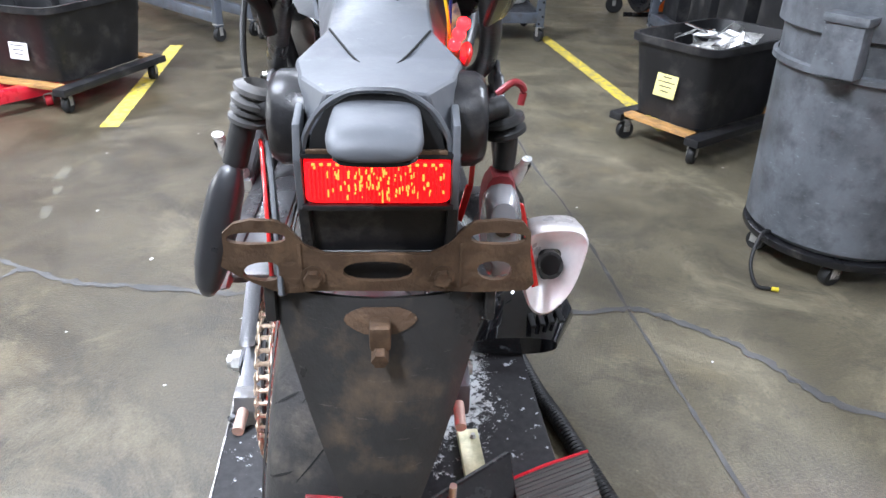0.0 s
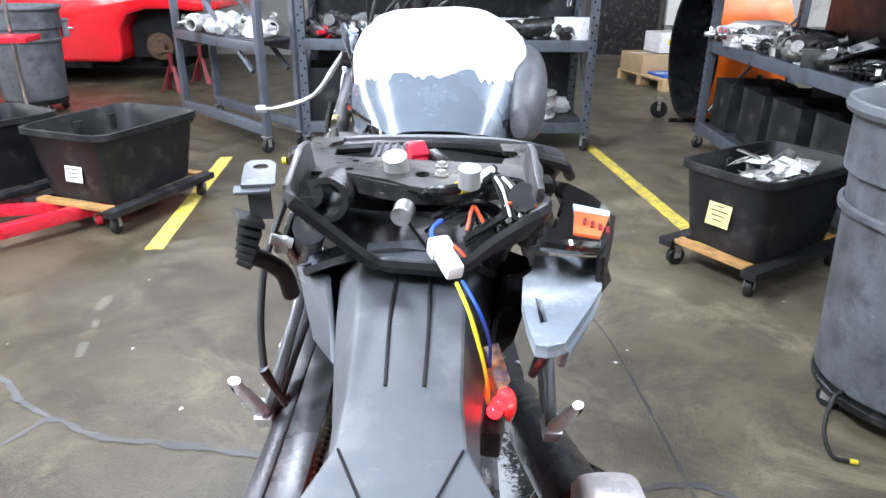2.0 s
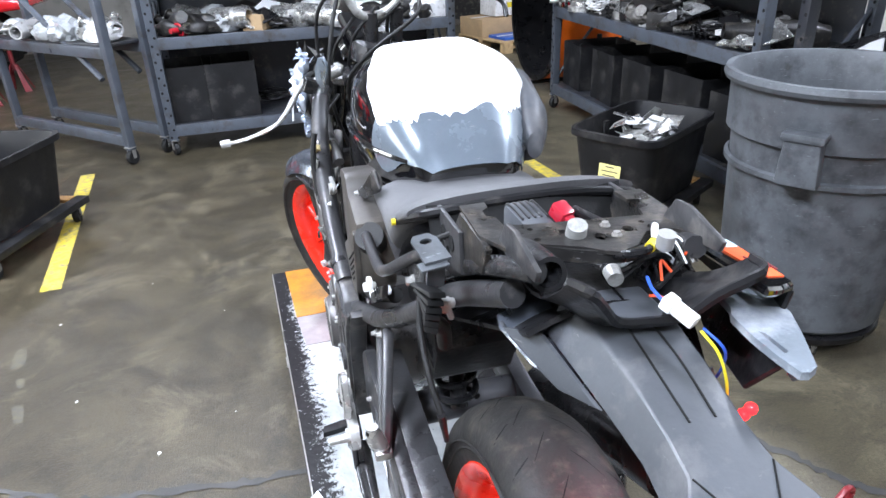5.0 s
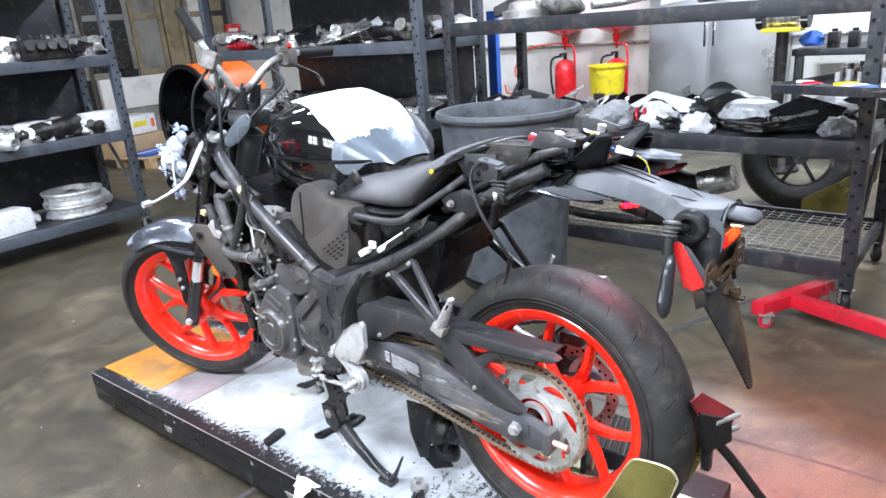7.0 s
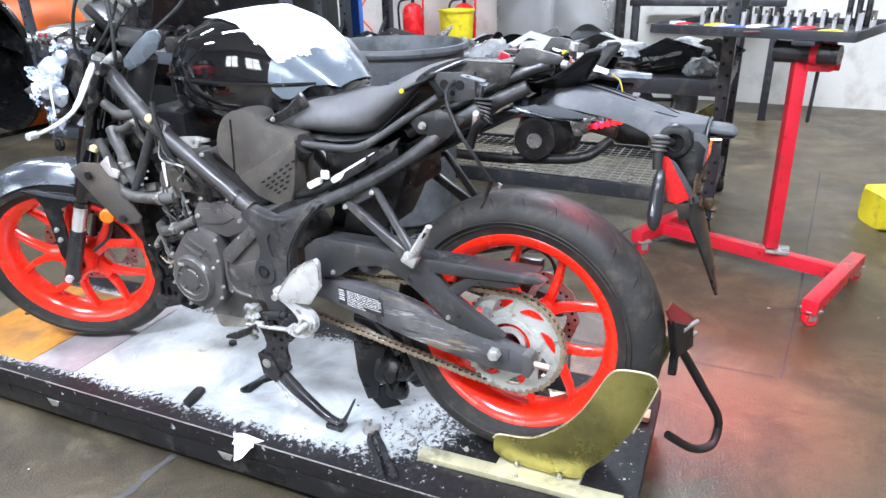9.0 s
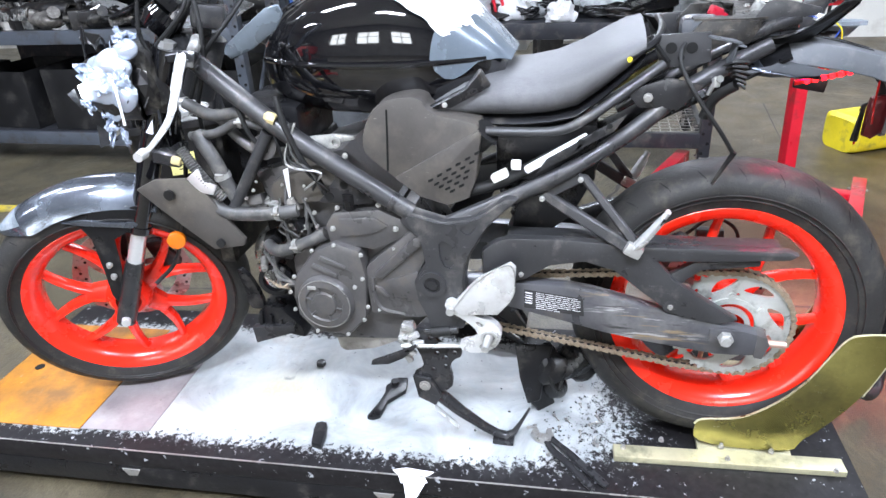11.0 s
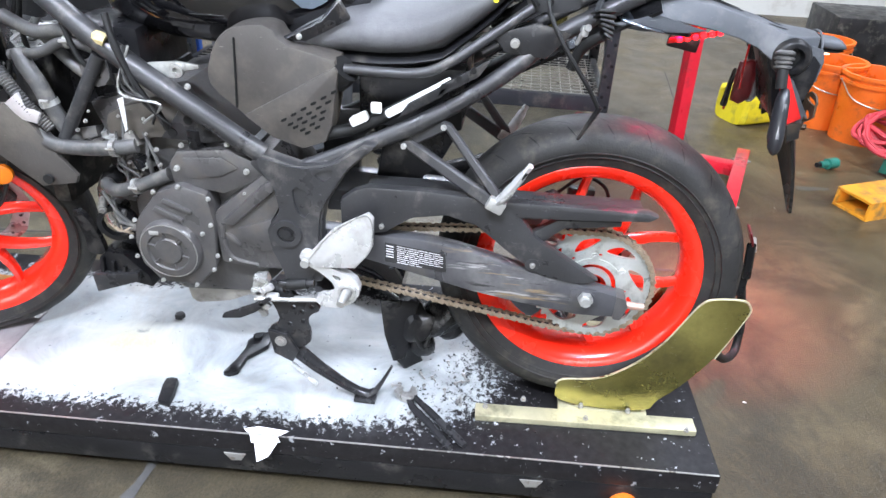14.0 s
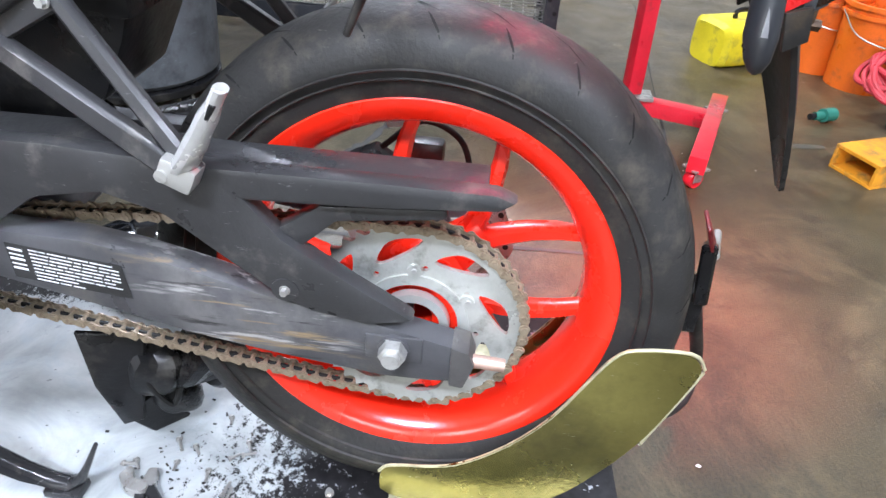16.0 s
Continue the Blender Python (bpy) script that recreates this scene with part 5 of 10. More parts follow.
part("conduit_plug", moved(box((0, 0, 0), (0.016, 0.020, 0.015), 0.003), pose(-0.122, 1.133, 0.843, 20, 0, 10)), "yellowed", bike, "yellowed plastic connector")
part("hanger_lug", plate(rounded([(0.965, 0.885), (0.935, 0.900), (0.905, 0.885), (0.915, 0.850), (0.945, 0.840), (0.965, 0.86)], 1), [circle((0.935, 0.872), 0.010, 14)], -0.104, -0.098), "engine", bike, "cast lug with an eye")
part("cam_cover", prism(rounded([(0.93, 0.800), (0.80, 0.835), (0.775, 0.795), (0.79, 0.760), (0.92, 0.735), (0.945, 0.765)], 1), -0.100, -0.070, 0.006), "cover", eng, "dusty cylinder head cover")
part("throttle_bodies", add(rod((-0.05, 0.84, 0.80), (0.15, 0.84, 0.80), 0.028), box((-0.04, 0.86, 0.83), (0.05, 0.07, 0.05), 0.008), box((-0.055, 0.80, 0.765), (0.03, 0.10, 0.03), 0.005)), "enginegrime", bike)
part("mount_plate", prism([(0.83, 0.755), (0.78, 0.82), (0.75, 0.815), (0.70, 0.765), (0.74, 0.752)], -0.110, -0.103, 0.002), "blackmetal", eng, "black triangular engine hanger plate")
for y, z in ((0.805, 0.768), (0.770, 0.795), (0.735, 0.772)):
    part("plate_hole", rod((-0.1105, y, z), (-0.1115, y, z), 0.009, n=14), "shadeblack", eng)
for y, z in ((0.70, 0.755), (0.715, 0.795), (0.79, 0.745)):
    bolt(eng, (-0.112, y, z), 1.4)
for i in range(26):
    y, z = rnd.uniform(0.86, 1.0), rnd.uniform(0.54, 0.77)
    at = pose(rnd.uniform(-0.10, -0.05), y, z, rnd.uniform(-30, 30), rnd.uniform(-20, 20), rnd.uniform(-30, 30))
    if i % 3 == 0:
        fit_bm = add(rod((-0.012, 0, 0), (0.02, 0, 0), rnd.uniform(0.008, 0.014), n=12, bev=0.002), rod((-0.018, 0, 0), (-0.012, 0, 0), 0.006, n=6))
    else:
        fit_bm = box((0, 0, 0), (rnd.uniform(0.02, 0.04), rnd.uniform(0.012, 0.04), rnd.uniform(0.010, 0.034)), 0.003)
    part("fitting", moved(fit_bm, at), ("engine", "enginegrime", "zinc", "black", "engine")[i % 5], eng)
for i in range(6):
    y0, z0 = 0.86 + 0.012 * i, 0.78 - 0.02 * (i % 4)
    p0 = Vector((-0.085 - 0.012 * (i % 3), y0, z0))
    p1 = p0 + Vector((rnd.uniform(-0.015, 0.01), rnd.uniform(-0.03, 0.05), -rnd.uniform(0.08, 0.20)))
    part("engine_wire", tube([p0, p0.lerp(p1, 0.35) + Vector((-0.012, rnd.uniform(-0.03, 0.03), 0)), p0.lerp(p1, 0.7) + Vector((0.0, rnd.uniform(-0.03, 0.03), 0)), p1], rnd.choice((0.0025, 0.0035, 0.005)), 6), "hosegrey", eng)
part("filler_box", box((0.06, 0.96, 0.86), (0.20, 0.16, 0.16), 0.02), "black", bike, "dark airbox behind the fork")
for i in range(14):
    bolt(eng, (-0.105, rnd.uniform(0.83, 1.0), rnd.uniform(0.68, 0.80)), rnd.uniform(0.7, 1.3), BOLT if i % 2 else BOLT_DARK)
for i in range(3):
    a = [(-0.09, 0.99 - 0.02 * i, 0.62 - 0.02 * i), (-0.10, 0.96, 0.58 - 0.02 * i), (-0.095, 0.93 - 0.01 * i, 0.54), (-0.085, 0.90, 0.50 - 0.02 * i)]
    part("wire_loom", tube(a, 0.004 + 0.001 * (i % 3), 6), "hosegrey", eng)
part("loom_ring", moved(ring_cut(0.030, 0.040, -0.008, 0.008, 0, 0, 24), pose(-0.085, 0.975, 0.545, 0, 0, 12)), "black", eng)
part("exhaust_header", tube([(0.05, 0.98, 0.64), (0.03, 1.06, 0.56), (0.04, 1.03, 0.44), (0.08, 0.90, 0.36), (0.12, 0.7, 0.35)], 0.022, 12), "partsilver", bike)
part("radiator", box((0.055, 1.10, 0.72), (0.24, 0.035, 0.30), 0.006, None), "partdark", bike)
part("lower_cowl_tab", prism(rounded([(1.078, 0.563), (1.058, 0.566), (1.033, 0.525), (1.018, 0.470), (1.030, 0.456), (1.062, 0.460), (1.060, 0.505)], 1), -0.085, -0.070, 0.003), "black", bike, "broken black plastic tab")
part("lower_cowl", prism([(1.052, 0.418), (1.030, 0.466), (0.985, 0.462), (0.935, 0.412), (0.930, 0.382), (1.030, 0.398)], -0.080, -0.010, 0.006), "black", bike, "black lower cowl stub before the engine")
for k in range(4):
    part("cowl_fin", prism([(1.040 - 0.024 * k, 0.412), (1.034 - 0.024 * k, 0.456 - 0.010 * k), (1.028 - 0.024 * k, 0.454 - 0.010 * k), (1.032 - 0.024 * k, 0.408)], -0.090, -0.080, 0.0015), "black", bike)
part("skid_strip", prism([(1.055, 0.414), (0.948, 0.428), (0.947, 0.408), (1.052, 0.368)], -0.100, -0.080, 0.003), "blackmetal", bike, "black metal strip under the cowl stub")
for k in range(3):
    part("brass_wire", tube([(-0.100, 0.990 - 0.015 * k, 0.548), (-0.112, 0.975 - 0.012 * k, 0.556 - 0.006 * k), (-0.112, 0.955 - 0.006 * k, 0.540), (-0.100, 0.936, 0.546 - 0.008 * k)], 0.0018, 6), "chain", bike)
part("tag_strip", prism([(0.892, 0.83), (0.880, 0.835), (0.884, 0.772), (0.889, 0.768)], -0.125, -0.124, 0), "label", bike, "white paper tag on a wire")
part("tag_wire", tube([(-0.122, 0.905, 0.935), (-0.126, 0.893, 0.88), (-0.124, 0.886, 0.84)], 0.003, 6), "black", bike)

# shock
sp = []
for i in range(90):
    a, f = i * 0.42, i / 89
    sp.append(Vector((0.045 + 0.034 * math.cos(a), 0.44 - 0.07 * (1 - f) + 0.034 * math.sin(a), 0.60 + 0.15 * f)))
shk = part("shock_absorber", rod((0.045, 0.37, 0.585), (0.055, 0.45, 0.77), 0.016), "blackmetal", bike, "black rear shock absorber")
part("spring", sweep(sp, 0.0065, 8), "black", shk)

# left footrest plate, pedal, side stand
rs = part("heel_plate", prism([(0.544, 0.545), (0.548, 0.553), (0.492, 0.622), (0.424, 0.662), (0.413, 0.652), (0.416, 0.590), (0.452, 0.538), (0.53, 0.531)], -0.160, -0.148, 0.004), "bright", bike, "bright bare alloy heel plate")
part("hanger", plate(rounded([(0.565, 0.552), (0.552, 0.562), (0.538, 0.556), (0.500, 0.528), (0.455, 0.514), (0.441, 0.482), (0.462, 0.446), (0.505, 0.432), (0.537, 0.442), (0.533, 0.460), (0.498, 0.468), (0.494, 0.490), (0.520, 0.516), (0.556, 0.536)], 1), [circle((0.470, 0.480), 0.013, 18), circle((0.487, 0.452), 0.006, 12), rounded([(0.500, 0.516), (0.482, 0.510), (0.484, 0.500), (0.496, 0.504)], 1)], -0.154, -0.136), "bright", rs, "cast alloy footrest hanger")
part("hanger_ring", moved(ring_cut(0.012, 0.018, -0.006, 0.004, 0, 0, 28), Matrix.Translation((-0.155, 0.470, 0.480))), "alloy", rs)
part("plate_edge", tube([(-0.161, 0.544, 0.547), (-0.161, 0.490, 0.618), (-0.161, 0.424, 0.657), (-0.161, 0.418, 0.592), (-0.161, 0.452, 0.541)], 0.0014, 6), "alloy", rs)
part("rider_peg", rod((-0.152, 0.470, 0.480), (-0.195, 0.474, 0.474), 0.010, 0.008, 12, 0.002), "alloy", rs)
part("hanger_bolt", rod((-0.158, 0.550, 0.541), (-0.167, 0.550, 0.541), 0.0085), "alloy", rs)
part("shift_rod", rod((-0.141, 0.612, 0.472), (-0.142, 0.540, 0.482), 0.007), "blackmetal", bike)
part("shift_sleeve", rod((-0.140, 0.596, 0.470), (-0.140, 0.556, 0.478), 0.0115), "rubber", bike)
part("link_rod", rod((-0.141, 0.585, 0.439), (-0.142, 0.530, 0.444), 0.005), "alloy", bike)
part("shift_joint", add(prism([(0.668, 0.48), (0.644, 0.483), (0.636, 0.46), (0.645, 0.425), (0.668, 0.420), (0.676, 0.45)], -0.138, -0.115, 0.004), rod((-0.140, 0.655, 0.44), (-0.146, 0.655, 0.44), 0.010)), "alloy", bike)
part("shift_pedal", prism([(0.742, 0.378), (0.740, 0.386), (0.67, 0.420), (0.634, 0.444), (0.630, 0.438), (0.664, 0.404), (0.70, 0.384)], -0.156, -0.144, 0.002), "blackmetal", bike, "thin black shift pedal")
sbr = part("stand_bracket", plate(rounded([(0.662, 0.452), (0.640, 0.470), (0.600, 0.465), (0.586, 0.436), (0.560, 0.432), (0.538, 0.424), (0.536, 0.406), (0.556, 0.396), (0.566, 0.372), (0.558, 0.345), (0.562, 0.315), (0.600, 0.298), (0.645, 0.312), (0.655, 0.345), (0.622, 0.368), (0.632, 0.410)], 1),
                                     [circle((y, z), 0.0058, 14) for y, z in ((0.592, 0.410), (0.573, 0.400), (0.574, 0.376), (0.552, 0.415), (0.603, 0.365), (0.605, 0.448))], -0.134, -0.124), "blackmetal", bike, "perforated side stand bracket")
part("stand_pivot", add(rod((-0.122, 0.622, 0.326), (-0.148, 0.622, 0.326), 0.013, n=18, bev=0.002), rod((-0.148, 0.622, 0.326), (-0.152, 0.622, 0.326), 0.008, n=6)), "steel", sbr)
part("stand_clevis", prism([(0.650, 0.350), (0.610, 0.345), (0.585, 0.300), (0.600, 0.270), (0.640, 0.290)], -0.146, -0.136, 0.003), "blackmetal", sbr)
for k, (y, z, a) in enumerate(((0.652, 0.482, 20), (0.640, 0.458, -30), (0.664, 0.445, 10), (0.648, 0.420, 50), (0.630, 0.440, 0), (0.656, 0.398, 70))):
    part("shift_link", moved(add(box((0, 0, 0), (0.012, 0.026, 0.014), 0.003), rod((-0.010, 0.006, 0), (0.008, 0.006, 0), 0.005, n=8)), pose(-0.146 + 0.003 * (k % 3), y, z, a, 0, 0)), ("alloy", "bright", "zinc")[k % 3], bike)
part("link_bar", rod((-0.148, 0.668, 0.431), (-0.148, 0.512, 0.448), 0.0045), "alloy", bike)
part("stand_blade", sweep([Vector(p) for p in ((-0.138, 0.612, 0.300), (-0.132, 0.555, 0.245), (-0.122, 0.492, 0.192), (-0.110, 0.455, 0.162))], [0.008, 0.008, 0.007, 0.006], 8, 0.6), "blackmetal", bike, "second blade of the side stand")
stnd = part("side_stand", sweep([Vector(p) for p in ((-0.122, 0.630, 0.325), (-0.119, 0.600, 0.290), (-0.115, 0.545, 0.236), (-0.110, 0.495, 0.192), (-0.106, 0.465, 0.170), (-0.103, 0.442, 0.163), (-0.101, 0.425, 0.176), (-0.100, 0.410, 0.205), (-0.098, 0.390, 0.248))], [0.018, 0.017, 0.014, 0.013, 0.013, 0.0125, 0.009, 0.006, 0.004], 12, 0.75), "blackmetal", bike, "black steel side stand, folded out to the deck")
ss = []
for i in range(70):
    f = i / 69
    c = Vector((-0.140, 0.602, 0.262)).lerp(Vector((-0.132, 0.556, 0.205)), f)
    ss.append(c + Vector((0.006 * math.cos(i * 1.3), 0.005 * math.sin(i * 1.3), 0.006 * math.sin(i * 1.3))))
part("stand_spring", sweep(ss, 0.0018, 5), "bright", stnd)
part("stand_foot", box((-0.104, 0.450, 0.1535), (0.032, 0.05, 0.014), 0.003), "blackmetal", stnd)

# side cover with slots, seat, tank
side = part("side_cover", prism(rounded([(0.728, 0.884), (0.713, 0.928), (0.693, 0.955), (0.660, 0.972), (0.602, 0.976), (0.586, 0.944), (0.52, 0.930), (0.481, 0.920), (0.500, 0.811), (0.512, 0.774), (0.563, 0.755), (0.621, 0.775), (0.679, 0.820), (0.722, 0.856)], 1), -0.100, -0.03, 0.008), "cover", bike, "dusty dark grey side cover with vent slots")
part("cover_lower", prism([(0.662, 0.812), (0.490, 0.912), (0.484, 0.905), (0.498, 0.811), (0.512, 0.774), (0.555, 0.757), (0.612, 0.774)], -0.107, -0.095, 0.003), "cover", side)
part("cover_seam", tube([(-0.1015, 0.668, 0.95), (-0.1025, 0.672, 0.88), (-0.103, 0.676, 0.825)], 0.002, 6), "shadeblack", side)
for (y0, z0), (y1, z1), n in (((0.588, 0.810), (0.493, 0.869), 6), ((0.576, 0.803), (0.504, 0.850), 5), ((0.567, 0.798), (0.514, 0.831), 4), ((0.554, 0.794), (0.517, 0.818), 3), ((0.545, 0.789), (0.526, 0.801), 2)):
    for i in range(n):
        f = i / (n - 1)
        y, z = y0 + (y1 - y0) * f, z0 + (z1 - z0) * f
        part("vent_slot", prism([(y + 0.0055, z - 0.0030), (y + 0.0042, z + 0.0006), (y - 0.0042, z + 0.0048), (y - 0.0062, z + 0.0036), (y - 0.0046, z - 0.0002), (y + 0.003, z - 0.0042)], -0.1082, -0.1072, 0), "shadeblack", side)
SEAT = []
for y, z0, z1, hw, p in ((0.604, 0.922, 0.932, 0.100, 2.6), (0.592, 0.917, 0.948, 0.128, 2.8), (0.565, 0.914, 0.966, 0.136, 3.0), (0.53, 0.912, 0.986, 0.140, 2.8), (0.485, 0.911, 0.998, 0.142, 2.6), (0.42, 0.911, 1.000, 0.146, 2.6), (0.36, 0.917, 1.011, 0.151, 2.6),
                         (0.31, 0.930, 1.030, 0.158, 2.6), (0.265, 0.966, 1.052, 0.164, 2.6), (0.225, 1.002, 1.070, 0.168, 2.5), (0.195, 1.035, 1.074, 0.160, 2.3)):
    SEAT.append((y, cx((z0 + z1) / 2), hw, z0, z1, p))
seat = part("seat", loft(SEAT, 32), "seat", bike, "dusty grey vinyl rider seat, lifted at the back", 60)
part("seat_base", loft([(y, c, hw * 0.95, z0 - 0.012, z0 + 0.01, 3) for y, c, hw, z0, z1, p in SEAT[2:]], 20), "black", seat)
part("rear_lip", tube([(-0.070, 0.225, 1.035), (-0.045, 0.182, 1.058), (0.03, 0.165, 1.070), (0.10, 0.163, 1.072), (0.17, 0.165, 1.068), (0.245, 0.182, 1.050), (0.27, 0.225, 1.02)], 0.0065, 8), "black", seat, "black rim at the seat's back edge")
part("yellow_plug", rod((-0.075, 0.222, 1.036), (-0.080, 0.222, 1.036), 0.0046), "yellow", seat)
TK = [(0.985, 0.045, 0.955, 1.035), (0.955, 0.095, 0.930, 1.085), (0.90, 0.132, 0.912, 1.130), (0.83, 0.156, 0.902, 1.160), (0.75, 0.165, 0.898, 1.176), (0.67, 0.163, 0.898, 1.180), (0.60, 0.148, 0.905, 1.162), (0.54, 0.124, 0.918, 1.118), (0.49, 0.100, 0.935, 1.065), (0.455, 0.078, 0.950, 1.020)]
tank = part("fuel_tank", loft([(y, cx((a + b) / 2) + 0.012, w, a, b, 2.7) for y, w, a, b in TK], 40), "blackgloss", bike, "glossy black bare fuel tank", 70)
lip = []
for sgn in (-1, 1):
    lip.append([(cx(1.025) + 0.012 + sgn * (w + 0.002), y, 1.024) for y, w, a, b in TK[1:-1]])
part("seam_flange", add(tube(lip[0], 0.0062, 8), tube(lip[1], 0.0062, 8)), "blackgloss", tank)


def tank_at(y, ang, off):
    for (ya, wa, a0, a1), (yb, wb, b0, b1) in zip(TK, TK[1:]):
        if yb <= y <= ya:
            f = (ya - y) / (ya - yb)
            w, z0, z1 = wa + (wb - wa) * f, a0 + (b0 - a0) * f, a1 + (b1 - a1) * f
            break
    w, hh, zc = w + off, (z1 - z0) / 2 + off, (z0 + z1) / 2
    c, s = math.cos(ang), math.sin(ang)
    return (cx(zc) + 0.012 + w * math.copysign(abs(c) ** (2 / 2.7), c), y, zc + hh * math.copysign(abs(s) ** (2 / 2.7), s))


def along(tab, a):
    """Reads a value off a short table of (angle, value)."""
    for (a0, v0), (a1, v1) in zip(tab, tab[1:]):
        if a <= a1:
            return v0 + (v1 - v0) * max(0.0, (a - a0) / (a1 - a0))
    return tab[-1][1]


FRONT_EDGE = ((20, 0.60), (44, 0.68), (56, 0.79), (90, 0.855), (110, 0.83), (126, 0.73), (140, 0.652), (158, 0.592), (163, 0.572))
REAR_EDGE = ((20, 0.56), (50, 0.515), (105, 0.508), (132, 0.518), (163, 0.562))


def tank_film(u, v):
    a = 20 + 143 * v
    y0, y1 = along(REAR_EDGE, a) + 0.004 * math.sin(0.9 * a), along(FRONT_EDGE, a) + 0.006 * math.sin(0.23 * a) + 0.003 * math.sin(0.6 * a)
    return tank_at(y0 + (y1 - y0) * u, radians(a), 0.007 + 0.002 * math.sin(0.15 * a + 4 * u))


part("protective_film", sheet(tank_film, 18, 60, 0.0015), "paper", bike, "torn white protective film over the tank", 60)
COVER_F = ((-12, 0.56), (20, 0.575), (50, 0.530), (105, 0.520), (132, 0.528), (160, 0.580), (182, 0.592), (190, 0.566))
COVER_R = ((-12, 0.50), (10, 0.470), (50, 0.458), (140, 0.458), (165, 0.485), (182, 0.520), (190, 0.548))


def rear_cover(u, v):
    a = -12 + 202 * v
    y0, y1 = along(COVER_R, a), along(COVER_F, a)
    y = y0 + (y1 - y0) * u
    k = max(0.0, 1 - (y - 0.456) / 0.07)
    return Vector(tank_at(y, radians(a), 0.004)) + Vector((0, -0.020 * k, -0.004 * k)) * math.sin(math.pi * min(1, max(0, v)))


part("tank_rear_cover", sheet(rear_cover, 8, 40, 0.003), "coversilver", bike, "silver blue cover between tank and seat", 60)
part("cover_tail", quad_slab([(-0.075, 0.60, 0.945), (-0.070, 0.52, 0.985), (-0.06, 0.49, 1.02), (-0.055, 0.47, 0.985), (-0.07, 0.55, 0.945)], 0.012, 0.004), "blackmetal", bike)
bolt(bike, (-0.082, 0.557, 0.955), 1.4)
part("right_shroud", loft([(0.50, 0.235, 0.015, 1.00, 1.05, 2.2), (0.56, 0.245, 0.038, 0.975, 1.10, 2.2), (0.66, 0.250, 0.048, 0.97, 1.13, 2.2), (0.76, 0.245, 0.042, 0.99, 1.12, 2.2), (0.83, 0.230, 0.018, 1.02, 1.08, 2)], 28), "cowl", bike, "dark grey side shoulder of the tank", 60)
part("left_scrap", quad_slab([(-0.095, 0.990, 1.058), (-0.103, 0.978, 1.074), (-0.108, 0.930, 1.108), (-0.102, 0.885, 1.140), (-0.092, 0.862, 1.146), (-0.086, 0.856, 1.128), (-0.088, 0.875, 1.100), (-0.091, 0.930, 1.064), (-0.093, 0.975, 1.046)], 0.006, 0.002), "coversilver", bike, "pale blue grey broken tank panel")
part("white_wrap", moved(box((0, 0, 0), (0.018, 0.135, 0.015), 0.006), pose(-0.087, 0.345, 0.864, -31, 0, 2)), "paper", bike, "white tape wrapped round the rail")
part("connector", add(moved(box((0, 0, 0), (0.022, 0.034, 0.017), 0.005), pose(-0.09, 0.452, 0.818, -28, 0, 0)), box((-0.093, 0.42, 0.842), (0.010, 0.020, 0.020), 0.004)), "whiteplastic", bike, "white plastic wiring connector")
part("intake_rubber", add(rod((-0.07, 0.50, 0.88), (-0.08, 0.475, 0.905), 0.026), tube([(-0.085, 0.52, 0.78), (-0.08, 0.45, 0.80), (-0.075, 0.37, 0.845), (-0.07, 0.30, 0.88)], 0.012)), "rubber", bike)
part("battery_box", box((0.09, 0.37, 0.84), (0.22, 0.20, 0.12), 0.01), "black", bike)
part("inner_fender", sheet(lambda u, v: (0.00 + 0.16 * v, 0.36 - 0.42 * u, 0.80 + 0.22 * u - 0.03 * math.cos(math.pi * (v - 0.5)) * 0 + 0.02 * math.sin(math.pi * v)), 8, 6, 0.006), "black", bike)

# front fork, fender, bars
AX = Vector((0.871, 0.443, 0.196))
LEG0, LEG1 = Vector((-0.094, 1.400, 0.418)), Vector((-0.040, 1.150, 1.060))
GAP = AX * 0.185


def leg(f, o=Vector()):
    return LEG0.lerp(LEG1, f) + o


for o in (Vector(), GAP):
    fk = part("fork_leg", rod(leg(-0.03, o), leg(0.235, o), 0.0235, 0.0225, 20, 0.003), "blackmetal", bike, "black fork lower with chrome slider")
    part("chrome_slider", rod(leg(0.235, o), leg(0.375, o), 0.0185, n=20), "slider", fk)
    part("outer_tube", add(rod(leg(0.36, o), leg(1.0, o), 0.0265, n=20), rod(leg(0.36, o), leg(0.385, o), 0.029, n=20)), "blackgloss", fk)
    part("fork_cap", rod(leg(1.0, o), leg(1.02, o), 0.018, n=6), "alloy", fk)
part("axle_cap", add(rod(leg(0.0) - AX * 0.034, leg(0.0) - AX * 0.018, 0.011), rod(leg(0.0) - AX * 0.018, leg(0.0) + GAP + AX * 0.03, 0.009)), "bright", bike)
part("lower_clamp", quad_slab([leg(0.66) - AX * 0.03, leg(0.66) - AX * 0.03 + Vector((0.02, -0.06, -0.02)), leg(0.66, GAP) + AX * 0.03 + Vector((0.0, -0.06, -0.02)), leg(0.66, GAP) + AX * 0.03], 0.035, 0.006), "blackmetal", bike)
part("upper_clamp", quad_slab([leg(0.98) - AX * 0.03, leg(0.98) - AX * 0.02 + Vector((0.03, -0.06, 0)), leg(0.98, GAP) + AX * 0.02 + Vector((0.0, -0.06, 0)), leg(0.98, GAP) + AX * 0.03], 0.025, 0.005), "blackmetal", bike)


